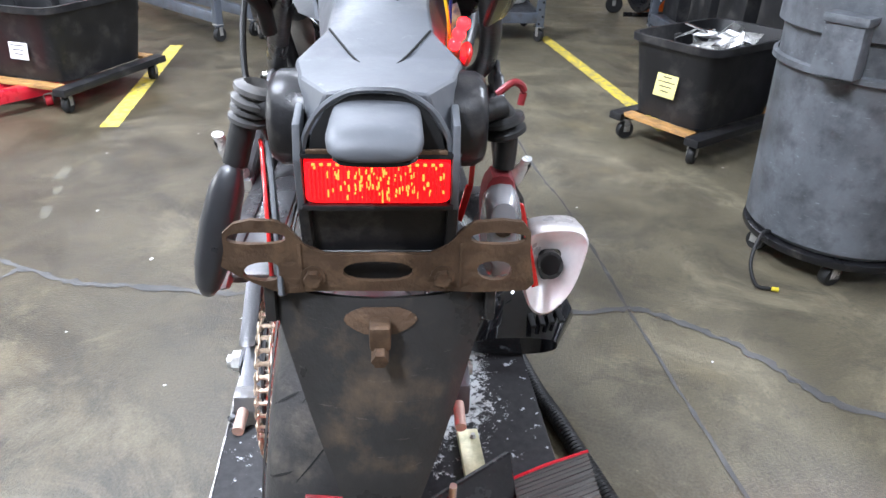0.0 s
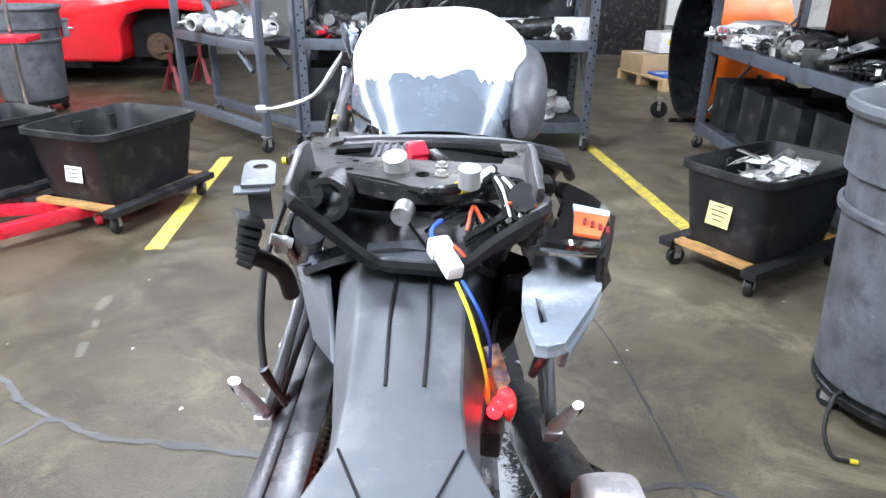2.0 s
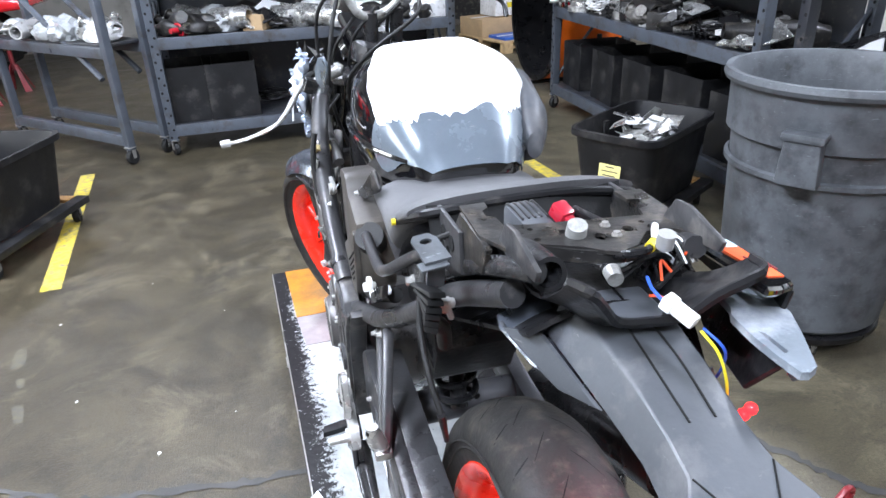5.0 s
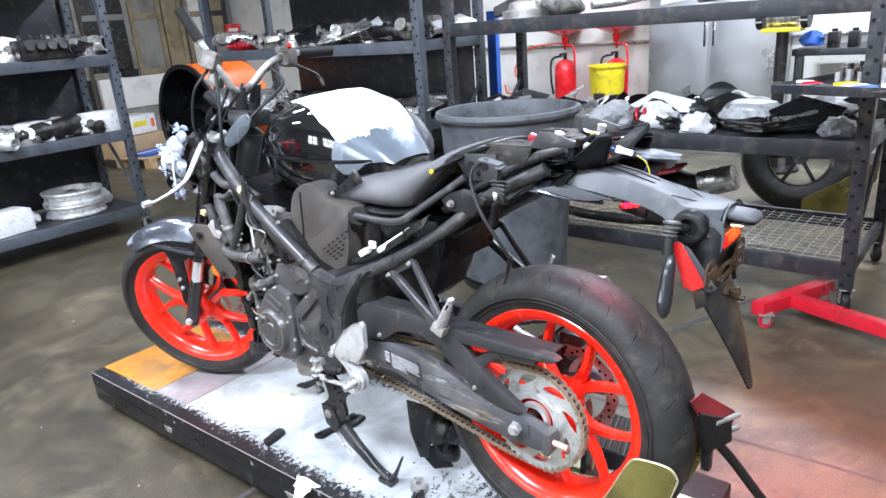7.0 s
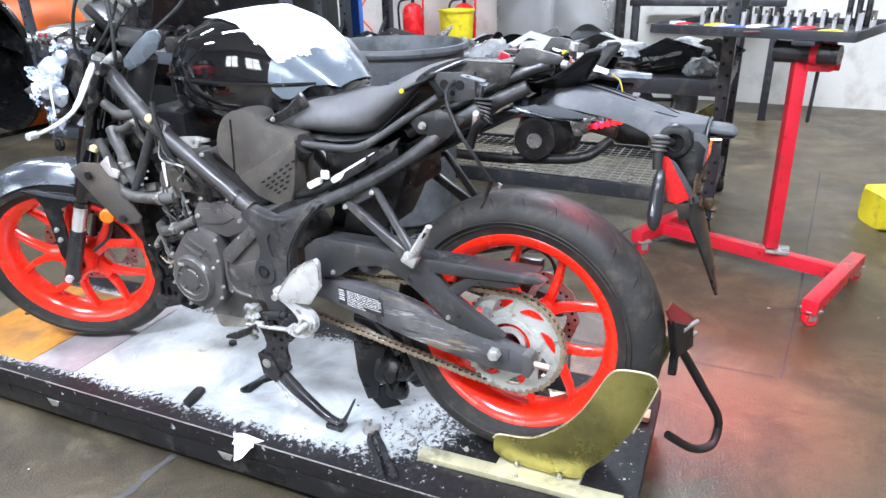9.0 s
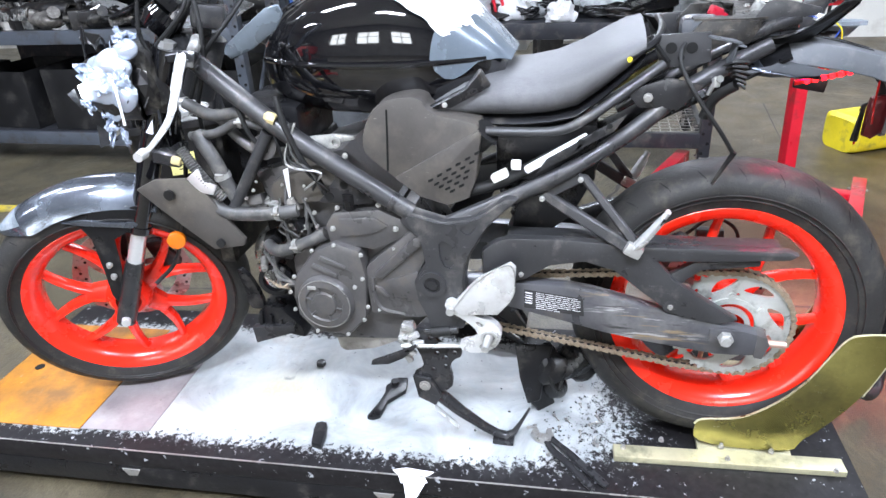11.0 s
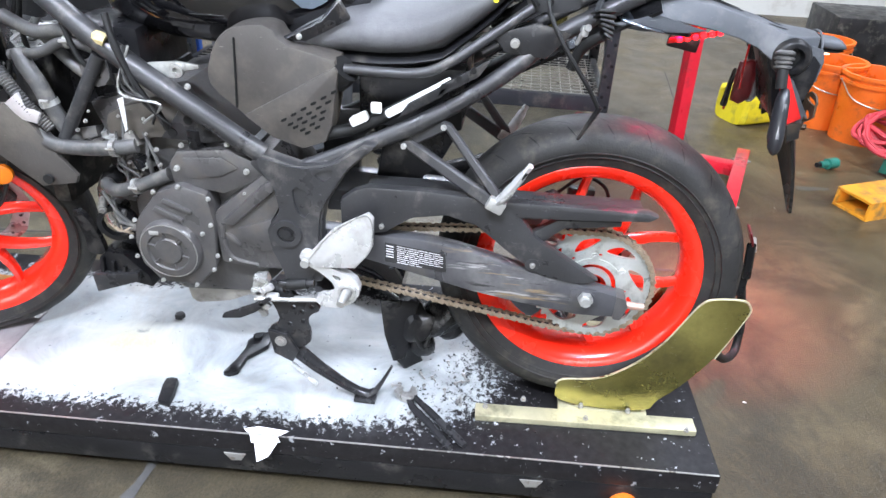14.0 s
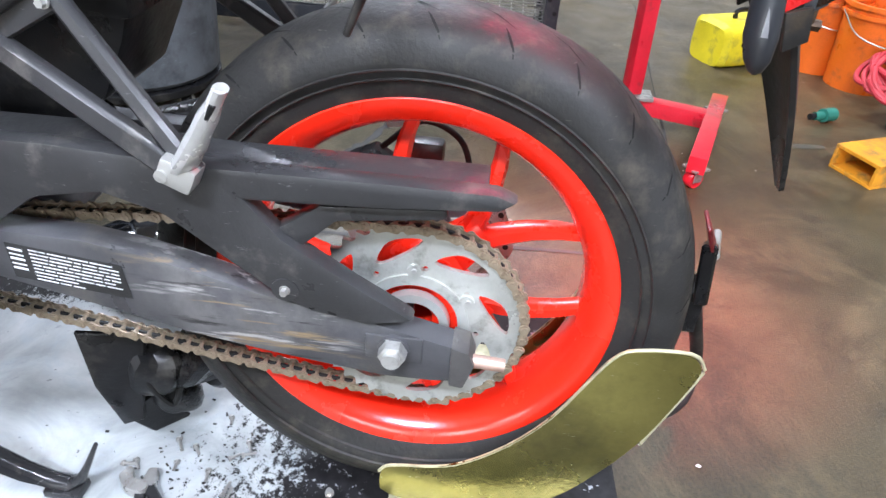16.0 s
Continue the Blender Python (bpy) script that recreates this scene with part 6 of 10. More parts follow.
def fend(u, v):
    a = radians(47 + 70 * u)
    b = (v - 0.5) * 2
    tip = max(0.0, 1 - u / 0.22)
    taper = (1 - 0.80 * tip ** 1.7) * (1 - 0.12 * max(0, (u - 0.8) / 0.2))
    r = 0.322 + 0.013 * min(1, u / 0.8) - 0.048 * abs(b) ** 2.4 * (1 - 0.7 * tip)
    return FRONT @ Vector((0.064 * b * taper, r * math.cos(a), r * math.sin(a)))


fen = part("front_fender", sheet(fend, 30, 18, 0.005), "fendergrey", bike, "satin silver blue front fender, scuffed at the tip", 60)
part("scuffed_tip", sheet(lambda u, v: FRONT @ (FRONT.inverted() @ fend(0.02 + 0.15 * u, 0.12 + 0.6 * v) * 1.012), 8, 8, 0.001), "greyscuff", fen, "scraped pale patch", 60)
for s in (-1, 1):
    part("fender_arm", moved(prism([(0.055, 0.268), (0.005, 0.283), (-0.100, 0.282), (-0.070, 0.222), (-0.025, 0.20), (-0.018, 0.12), (-0.002, 0.04), (-0.012, 0.01), (0.012, 0.0), (0.026, 0.04), (0.022, 0.12), (0.022, 0.21), (0.035, 0.245)], 0.058 * s - 0.005, 0.058 * s + 0.005, 0.003), FRONT), "black", fen)
    part("fender_fin", moved(prism([(0.07, 0.268), (0.02, 0.250), (-0.03, 0.238), (-0.09, 0.224), (-0.092, 0.240), (-0.03, 0.252), (0.02, 0.268)], 0.063 * s - 0.005, 0.063 * s + 0.005, 0.003), FRONT), "fendergrey", fen)
for z in (0.10, 0.135):
    bolt(fen, FRONT @ Vector((-0.066, 0.004, z)), 2.0, BOLT, (0, -11, 26.5))
rf = part("reflector_mount", rod((-0.055, 1.236, 0.622), (0.0, 1.26, 0.63), 0.008), "black", bike)
part("reflector", moved(lathe([(-0.004, 0.0), (-0.007, 0.012), (-0.004, 0.021), (0.006, 0.022), (0.006, 0)], 28, closed=False), pose(-0.06, 1.230, 0.618, 0, 0, 24)), "amber", rf, "round amber reflector")
part("brake_line", tube([(-0.07, 1.31, 0.50), (-0.04, 1.27, 0.54), (-0.045, 1.235, 0.60), (-0.04, 1.20, 0.70), (-0.02, 1.17, 0.85)], 0.005), "rubber", bike)
part("radiator_shroud", prism([(1.245, 0.776), (1.195, 0.800), (1.120, 0.805), (1.080, 0.775), (1.040, 0.715), (1.005, 0.668), (1.012, 0.652), (1.085, 0.638), (1.148, 0.690), (1.204, 0.738)], -0.130, -0.120, 0.003), "cover", bike, "dusty grey radiator side shroud")
for y, z, r in ((1.160, 0.770, 0.012), (1.062, 0.660, 0.010)):
    part("shroud_screw", rod((-0.135, y, z), (-0.141, y, z), r), "rubber", bike)
part("broken_edge", add(prism([(1.115, 0.806), (1.085, 0.828), (1.075, 0.800), (1.05, 0.79), (1.06, 0.77), (1.09, 0.775)], -0.13, -0.122, 0.002)), "silverpaint", bike, "snapped white edge of the shroud")
# handlebar turned to the left, clutch lever hanging low
hb = part("handlebar", tube([(-0.06, 1.155, 1.42), (-0.035, 1.13, 1.34), (0.0, 1.09, 1.235), (0.03, 1.09, 1.195), (0.09, 1.10, 1.20), (0.17, 1.08, 1.265), (0.28, 1.07, 1.285), (0.39, 1.06, 1.28)], 0.011), "zinc", bike, "bent bare alloy handlebar")
part("left_grip", rod((-0.065, 1.158, 1.435), (-0.036, 1.131, 1.345), 0.0175, 0.016, 16, 0.003), "rubber", hb)
part("right_grip", rod((0.27, 1.072, 1.283), (0.395, 1.06, 1.28), 0.0165, n=16, bev=0.003), "rubber", hb)
part("switch_housing", add(moved(box((0, 0, 0), (0.045, 0.05, 0.055), 0.008), pose(-0.018, 1.115, 1.285, 20, 15, 30)), moved(box((0.02, -0.02, -0.05), (0.04, 0.04, 0.04), 0.008), pose(-0.018, 1.115, 1.285, 20, 15, 30))), "enginegrime", hb)
part("right_switch", add(moved(box((0, 0, 0), (0.05, 0.05, 0.06), 0.01), pose(0.225, 1.075, 1.275, 0, 10, 10)), box((0.19, 1.05, 1.30), (0.03, 0.03, 0.02), 0.005)), "enginegrime", hb)
part("start_button", rod((0.215, 1.045, 1.305), (0.213, 1.038, 1.312), 0.008), "redlens", hb)
part("bar_riser", add(rod((0.045, 1.11, 1.07), (0.05, 1.095, 1.20), 0.017), rod((0.115, 1.14, 1.09), (0.115, 1.105, 1.205), 0.017)), "blackmetal", hb)
part("clutch_lever", sweep(smooth_path([(-0.122, 1.062, 1.064), (-0.144, 1.064, 1.036), (-0.165, 1.065, 1.006), (-0.187, 1.065, 0.978), (-0.212, 1.064, 0.958), (-0.252, 1.060, 0.943), (-0.296, 1.055, 0.933), (-0.326, 1.052, 0.930)], 5), [0.0125] * 5 + [0.0115] * 6 + [0.0095] * 6 + [0.0075] * 8 + [0.0065] * 10 + [0.0075], 12, 0.62), "bright", bike, "bright alloy clutch lever drooping forward")
part("lever_ball", rod((-0.318, 1.053, 0.931), (-0.340, 1.051, 0.930), 0.0098, 0.0088, 16, 0.003), "bright", bike)
part("lever_perch", rod((-0.04, 1.075, 1.075), (-0.13, 1.052, 1.045), 0.013, 0.010, 14, 0.003), "zinc", bike)
part("perch_clamp", moved(box((0, 0, 0), (0.036, 0.035, 0.034), 0.006), pose(-0.115, 1.056, 1.050, 10, 20, 15)), "blackmetal", bike)
part("ignition_block", moved(add(box((0, 0, 0), (0.15, 0.07, 0.05), 0.012), rod((0, 0, 0.02), (0, 0, 0.045), 0.020)), pose(0.075, 1.105, 1.105, 10, 5, 26)), "blackmetal", bike, "dark ignition block between the bars")
part("gauge_housing", moved(loft([(-0.02, 0, 0.055, -0.035, 0.035, 3), (0.0, 0, 0.06, -0.04, 0.04, 3), (0.03, 0, 0.045, -0.03, 0.03, 3)], 24), pose(0.03, 1.19, 1.11, -40, 0, 26)), "blackgloss", bike, "cracked dark gauge housing")
for i, (p, q) in enumerate((((0.02, 1.11, 1.20), (-0.05, 1.20, 0.98)), ((0.06, 1.09, 1.21), (0.0, 1.19, 1.0)), ((0.12, 1.08, 1.22), (0.05, 1.18, 1.02)), ((-0.02, 1.12, 1.27), (-0.07, 1.17, 1.05)), ((0.16, 1.07, 1.25), (0.10, 1.15, 1.08)))):
    p, q = Vector(p), Vector(q)
    part("bar_cable", tube([p, p.lerp(q, 0.4) + Vector((-0.03, -0.05 + 0.02 * i, 0.02)), p.lerp(q, 0.75) + Vector((-0.02, 0.02, 0)), q], 0.0045, 8), "rubber", bike)
part("brake_lever", tube([(0.25, 1.11, 1.265), (0.33, 1.15, 1.235), (0.40, 1.15, 1.20), (0.405, 1.13, 1.165)], 0.007), "blackmetal", bike, "dark right brake lever")
part("cable_left", tube([(-0.02, 1.10, 1.26), (-0.05, 1.06, 1.17), (-0.07, 1.05, 1.05), (-0.05, 1.10, 0.94), (-0.02, 1.12, 0.85)], 0.005), "rubber", bike)
part("cable_right", tube([(0.16, 1.08, 1.25), (0.14, 1.00, 1.20), (0.03, 1.02, 1.12), (-0.02, 1.08, 1.04), (0.0, 1.16, 0.92)], 0.005), "rubber", bike)
part("cable_back", tube([(-0.05, 1.06, 1.02), (-0.10, 0.99, 0.98), (-0.11, 0.96, 0.90), (-0.10, 0.93, 0.86)], 0.005), "rubber", bike)
# near-black blocks fill the engine's gaps with the shade between its parts
part("engine_gap_fill", add(box((0.09, 0.86, 0.56), (0.16, 0.34, 0.30), 0.02), box((0.09, 0.95, 0.74), (0.14, 0.16, 0.22), 0.02)), "enginegap", bike, "near-black fill for the shaded gaps behind the engine's covers")
# smashed headlight and instruments
hl = part("headlight", moved(loft([(0.0, 0, 0.075, -0.07, 0.07, 2.6), (0.05, 0, 0.07, -0.065, 0.06, 2.6), (0.085, 0, 0.05, -0.045, 0.04, 2.4), (0.10, 0, 0.02, -0.02, 0.02, 2)], 24), pose(-0.055, 1.225, 0.985, 0, 0, 26)), "partdark", bike, "smashed headlight with wires hanging out")
part("running_lamp", rod((-0.105, 1.290, 0.992), (-0.128, 1.312, 0.990), 0.016, 0.013), "drl", hl, "lit white running lamp")
rr = random.Random(9)


def foil(seed, w, h):
    return lambda u, v: Vector((0.020 * noise.noise(Vector((u * 3.1, v * 3.1, seed))) + 0.005 * noise.noise(Vector((u * 7, v * 7, seed + 7))), (u - 0.5) * w * (0.7 + 0.5 * noise.noise(Vector((v * 4, seed, 0)))), (v - 0.5) * h * (0.7 + 0.5 * noise.noise(Vector((u * 4, 0, seed))))))


for i, (c, r, sc) in enumerate((((-0.128, 1.255, 1.000), 0.042, (0.45, 1.0, 0.95)), ((-0.125, 1.225, 1.045), 0.040, (0.45, 1.1, 0.8)), ((-0.126, 1.215, 0.985), 0.034, (0.45, 1.0, 1.0)), ((-0.118, 1.288, 0.990), 0.028, (0.5, 0.9, 1.1)), ((-0.118, 1.190, 1.075), 0.026, (0.5, 1.1, 0.7)), ((-0.120, 1.250, 0.950), 0.026, (0.4, 0.9, 0.9)))):
    part("crushed_reflector", moved(crumple(r, 9 + 3 * i, 0.42, 26), pose(*c) @ Matrix.Diagonal((*sc, 1))), "foil", hl, "crushed bluish white reflector", 22)
for i, (c, w, h, ang) in enumerate((((-0.128, 1.262, 0.930), 0.030, 0.060, (5, 0, 15)), ((-0.122, 1.270, 0.895), 0.018, 0.060, (12, 0, 30)), ((-0.122, 1.240, 0.890), 0.016, 0.050, (-8, 0, 30)), ((-0.142, 1.235, 1.010), 0.07, 0.06, (0, 10, 20)), ((-0.120, 1.185, 1.095), 0.05, 0.04, (30, 10, 40)), ((-0.140, 1.275, 1.030), 0.05, 0.045, (20, -10, 35)), ((-0.138, 1.200, 1.020), 0.05, 0.05, (-20, 10, 10)), ((-0.136, 1.290, 0.965), 0.035, 0.04, (-20, 0, 50)))):
    part("crumpled_foil", moved(sheet(foil(i * 5.3 + 1, w, h), 16, 16, 0.0012), pose(*c, *ang)), "foil", hl, "crumpled bright reflector foil", 18)
part("torn_housing", moved(crumple(0.05, 4, 0.7, 22), pose(-0.07, 1.205, 1.0) @ Matrix.Diagonal((0.7, 1.0, 1.5, 1))), "partdark", hl, "torn black lamp housing", 20)
for i in range(56):
    c = Vector((rr.uniform(-0.125, -0.05), rr.uniform(1.18, 1.34), rr.uniform(0.88, 1.10)))
    k = rr.uniform(0.4, 1.0)
    q = [Vector((rr.uniform(-0.026, 0.026), rr.uniform(-0.02, 0.02), rr.uniform(-0.03, 0.03))) * k for n in range(3)]
    part("lens_shard", moved(quad_slab(q, 0.002, 0), Matrix.Translation(c)), ("partdark", "partdark", "black", "clear", "partdark", "foil", "black")[i % 7], hl)
for i in range(9):
    a = Vector((rr.uniform(-0.13, 0.0), rr.uniform(1.16, 1.28), rr.uniform(0.98, 1.12)))
    b = a + Vector((rr.uniform(-0.06, 0.05), rr.uniform(-0.05, 0.06), -rr.uniform(0.08, 0.2)))
    part("loom_wire", tube([a, a.lerp(b, 0.4) + Vector((rr.uniform(-0.04, 0.04), rr.uniform(-0.04, 0.04), 0)), b], 0.0028, 6), "black" if i % 3 else "label", hl)
part("headstay", prism([(1.26, 0.865), (1.235, 0.86), (1.19, 0.80), (1.20, 0.99), (1.25, 0.97)], -0.05, 0.02, 0.008), "blackgloss", bike)
part("instrument_panel", moved(box((0, 0, 0), (0.13, 0.03, 0.085), 0.012), pose(0.05, 1.19, 1.16, -40, 0, 26)), "black", bike, "dark instrument panel")

def skin(rings):
    bm = bmesh.new()
    V = [[bm.verts.new(p) for p in r] for r in rings]
    for a, b in zip(V, V[1:]):
        for k in range(len(a)):
            bm.faces.new((a[k], a[(k + 1) % len(a)], b[(k + 1) % len(b)], b[k]))
    return bm


# ---- subframe and tail ----
TX = 0.094
VEDGE = [(0.010, -0.128, 1.112), (0.018, -0.153, 1.114), (0.040, -0.137, 1.086), (0.065, -0.119, 1.057), (0.093, -0.124, 1.055), (0.128, -0.128, 1.057), (0.152, -0.138, 1.080), (0.180, -0.155, 1.108), (0.188, -0.128, 1.107)]
VP = smooth_path(VEDGE, 4)


def tray_fn(u, v):
    p = VP[min(len(VP) - 1, int(round(v * (len(VP) - 1))))]
    q = Vector((0.02 + 0.15 * v, 0.10, 1.015))
    return p.lerp(q, u) + Vector((0, 0, -0.022 * math.sin(math.pi * min(1, u * 1.6)) if u < 0.625 else 0))


tray = part("under_tray", sheet(tray_fn, 10, 36, 0.004), "black", bike, "black plastic under-seat tray full of wiring")
part("tray_rim", sweep(VP, 0.0035, 6, 1.6), "black", tray)
part("tray_skirt", sheet(lambda u, v: VP[min(len(VP) - 1, int(round(v * (len(VP) - 1))))] + Vector((0, 0.010 * u, -0.009 * u)), 2, 36, 0.003), "black", tray)
for s in (-1, 1):
    part("tail_rail", tube([(TX + s * 0.115, 0.24, 0.935), (TX + s * 0.108, 0.10, 1.02), (TX + s * 0.10, 0.0, 1.068), (TX + s * 0.085, -0.06, 1.088)], 0.012, 10), "blackmetal", frm)
    part("seat_bracket", prism([(0.185, 1.068), (0.085, 1.072), (0.080, 1.020), (0.11, 1.012), (0.165, 1.010)], TX + s * 0.118 - 0.003, TX + s * 0.118 + 0.003, 0.002), "frame", bike, "grey pressed seat bracket with cut-outs")
    for y, z, r in ((0.115, 1.045, 0.010), (0.15, 1.045, 0.010), (0.132, 1.028, 0.006)):
        part("bracket_hole", rod((TX + s * 0.1215, y, z), (TX + s * 0.1225, y, z), r, n=14), "shadeblack", bike)
    part("rear_bracket", prism([(0.02, 1.082), (-0.005, 1.118), (-0.03, 1.120), (-0.09, 1.105), (-0.085, 1.092), (-0.02, 1.085)], TX + s * 0.095 - 0.003, TX + s * 0.095 + 0.003, 0.002), "frame", bike)
LATCH = [(-0.017, 0.115), (0.014, 0.116), (0.013, 0.100), (0.004, 0.092), (0.003, 0.076), (0.012, 0.070), (0.013, 0.046), (0.040, 0.039), (0.168, 0.022), (0.172, 0.040), (0.186, 0.044), (0.186, 0.064), (0.173, 0.068), (0.172, 0.097), (0.204, 0.093), (0.203, 0.0), (0.194, -0.052), (0.181, -0.022), (0.165, -0.014), (0.148, -0.018), (0.124, -0.044), (0.100, -0.052), (0.088, -0.046), (0.070, -0.030), (0.034, -0.012), (-0.004, -0.008), (-0.020, 0.03)]
top = part("seat_latch_plate", plate(LATCH, [circle((0.098, -0.014), 0.0065, 14, 1.3), rounded([(0.128, -0.012), (0.139, -0.012), (0.139, 0.001), (0.128, 0.001)], 1), circle((0.036, 0.026), 0.0035, 8), circle((0.034, 0.000), 0.004, 8), circle((0.156, 0.006), 0.0035, 8), circle((0.160, -0.008), 0.005, 10), circle((0.066, 0.010), 0.005, 10)], 1.088, 1.092, "z"), "latchblack", bike, "grimy black stamped seat latch plate with bolts")
part("plate_front", sheet(lambda u, v: Vector((0.034 + 0.156 * v, -0.010 - 0.036 * math.sin(math.pi * v), 1.090 - 0.014 * u)), 2, 16, 0.003), "latchblack", top)
part("plate_flange", sheet(lambda u, v: Vector((0.014 + 0.154 * v, 0.0455 - 0.024 * v, 1.0885 - 0.022 * u)), 2, 8, 0.002), "latchblack", top)
shell = part("ribbed_shell", box((0.060, 0.088, 1.064), (0.040, 0.085, 0.040), 0.012), "cowl", bike, "ribbed dark plastic shell lying in the tail")
for i in range(5):
    part("shell_rib", tube([(0.045 + 0.0075 * i, 0.130, 1.072), (0.045 + 0.0075 * i, 0.118, 1.0845), (0.045 + 0.0075 * i, 0.070, 1.0845)], 0.0016, 6), "frame", shell)
for sx in (-0.018, 0.186):
    part("plate_post", prism([(0.10, 1.09), (0.125, 1.062), (0.115, 1.03), (0.02, 1.05), (0.0, 1.088)], sx - 0.003, sx + 0.003, 0.001), "latchblack", top)
for x, y in ((0.114, 0.008), (0.114, -0.018)):
    piece("bolt", BOLT_DARK, pose(x, y, 1.0925, 0, 90, 0) @ Matrix.Diagonal((0.9, 1.5, 1.5, 1)), top)
lock = rod((0.076, 0.000, 1.086), (0.074, -0.008, 1.106), 0.0115, 0.0105, 18, 0.002)
part("lock_barrel", lock, "zinc", top, "dull grimy lock barrel")
part("latch_knob", rod((0.136, -0.070, 1.100), (0.136, -0.073, 1.115), 0.0088, n=20, bev=0.002), "alloy", bike, "knurled alloy knob")
part("latch_ball", rod((0.086, -0.062, 1.078), (0.083, -0.077, 1.076), 0.0088, 0.008, 18, 0.002), "zinc", bike)
part("hollow_tube", moved(lathe([(-0.05, 0.0135), (-0.05, 0.0185), (0.05, 0.0185), (0.05, 0.0135)], 24), pose(0.022, -0.010, 1.076, 0, 0, 90) @ pose(0, 0, 0, 0, 8, 0)), "blackmetal", bike, "open black tube end")
part("tube_bore", rod((0.022, 0.02, 1.079), (0.022, 0.018, 1.079), 0.0136), "shadeblack", bike)
# sheet coloured near-black for the shade in the opening under the seat
part("seat_opening_shade", sheet(lambda u, v: (-0.040 + 0.268 * v, 0.190 - 0.030 * math.sin(math.pi * v) - 0.035 * u, 1.066 + 0.004 * math.sin(math.pi * v) - 0.045 * u), 3, 16, 0.004), "shadeblack", seat, "near-black sheet put in for the shaded opening under the seat's back")
part("connector_loom", tube([(0.098, -0.045, 1.085), (0.110, -0.060, 1.092), (0.125, -0.060, 1.094), (0.145, -0.040, 1.094), (0.158, -0.015, 1.098)], 0.0045, 8), "black", tray)
part("yellow_tape", rod((0.128, -0.058, 1.0945), (0.138, -0.050, 1.0945), 0.0056, n=10), "yellow", tray)
part("white_sleeve", rod((0.142, -0.045, 1.0945), (0.156, -0.020, 1.098), 0.0040, n=10), "whiteplastic", tray)
for i in range(5):
    part("grey_wire", tube([(0.156 + 0.003 * i, -0.030, 1.095), (0.160 + 0.004 * i, -0.048, 1.090), (0.166 + 0.004 * i, -0.062, 1.072)], 0.0014, 5), "label" if i % 2 else "black", tray)
for p in (((0.135, -0.075, 1.065), (0.140, -0.062, 1.080), (0.148, -0.070, 1.070)), ((0.168, -0.060, 1.082), (0.180, -0.052, 1.086), (0.190, -0.060, 1.080)), ((0.118, -0.082, 1.055), (0.126, -0.088, 1.056), (0.134, -0.094, 1.050))):
    part("red_wire", tube(p, 0.0016, 6), "redwire", tray)
rw = random.Random(21)
for i in range(12):
    a = Vector((rw.uniform(0.09, 0.195), rw.uniform(-0.05, 0.03), rw.uniform(1.055, 1.085)))
    b = Vector((rw.uniform(0.09, 0.19), rw.uniform(-0.08, -0.03), rw.uniform(1.03, 1.065)))
    part("loom_wire", tube([a, a.lerp(b, 0.5) + Vector((rw.uniform(-0.03, 0.03), rw.uniform(-0.02, 0.02), rw.uniform(0.0, 0.02))), b], rw.choice((0.0014, 0.002, 0.003)), 6), "label" if i == 4 else "black", tray)
fuse = part("red_fuse", add(moved(box((0, 0, 0), (0.019, 0.022, 0.018), 0.003), pose(0.090, 0.066, 1.088, 25, 0, 20)), moved(box((0, -0.016, -0.002), (0.013, 0.016, 0.014), 0.002), pose(0.090, 0.066, 1.088, 25, 0, 20))), "crimson", bike, "crimson fuse holder")
part("fuse_carrier", moved(box((0.010, -0.020, 0.002), (0.012, 0.036, 0.010), 0.002), pose(0.093, 0.062, 1.088, 15, 0, 40)), "black", fuse)
plug = part("white_plug", add(moved(box((0, 0, 0), (0.0125, 0.034, 0.011), 0.002), pose(0.119, -0.132, 1.066, 18, 0, 25)), moved(box((0, 0.012, 0), (0.016, 0.012, 0.013), 0.002), pose(0.119, -0.132, 1.066, 18, 0, 25))), "whiteplastic", bike, "white plastic plug dangling on its wires")
part("yellow_wire", tube([(0.126, -0.155, 1.058), (0.136, -0.172, 1.04), (0.147, -0.176, 1.00), (0.151, -0.160, 0.965)], 0.0015, 6), "yellowwire", plug)
part("blue_wire", tube([(0.130, -0.152, 1.058), (0.141, -0.170, 1.045), (0.150, -0.160, 1.015), (0.152, -0.145, 0.985)], 0.0014, 6), "bluewire", plug)
part("blue_wire", tube([(0.110, -0.117, 1.07), (0.108, -0.10, 1.075), (0.115, -0.08, 1.075)], 0.0018, 6), "bluewire", plug)
LB0, LB1 = Vector((0.142, -0.116, 0.940)), Vector((0.118, -0.196, 0.966))
# board coloured red, with the glow of its LEDs put into it
led = part("signal_board", quad_slab([LB0 + Vector((0.002, 0.008, 0.004)), LB1 + Vector((0.002, 0.004, 0.004)), LB1 + Vector((0.006, 0.004, -0.006)), LB0 + Vector((0.006, 0.008, -0.006))], 0.003, 0.001), "redlens", bike, "dangling LED board glowing red")
for i in range(6):
    bead = bmesh.new()
    bmesh.ops.create_icosphere(bead, subdivisions=2, radius=0.0062)
    part("led", moved(bead, Matrix.Translation(LB0.lerp(LB1, (i + 0.5) / 6) + Vector((-0.005, -0.005, 0.004)))), "ledhot" if i in (1, 3, 4) else "led", led)

for i in range(3):
    bead = bmesh.new()
    bmesh.ops.create_icosphere(bead, subdivisions=2, radius=0.0058)
    part("led", moved(bead, Matrix.Translation((0.1535 + 0.003 * i, -0.186 - 0.004 * i, 0.976 + 0.009 * i))), "ledhot", led)
part("lamp_shell", moved(box((0, 0, 0), (0.016, 0.060, 0.026), 0.004), pose(0.158, -0.140, 0.936, 8, 0, -10)), "black", led)
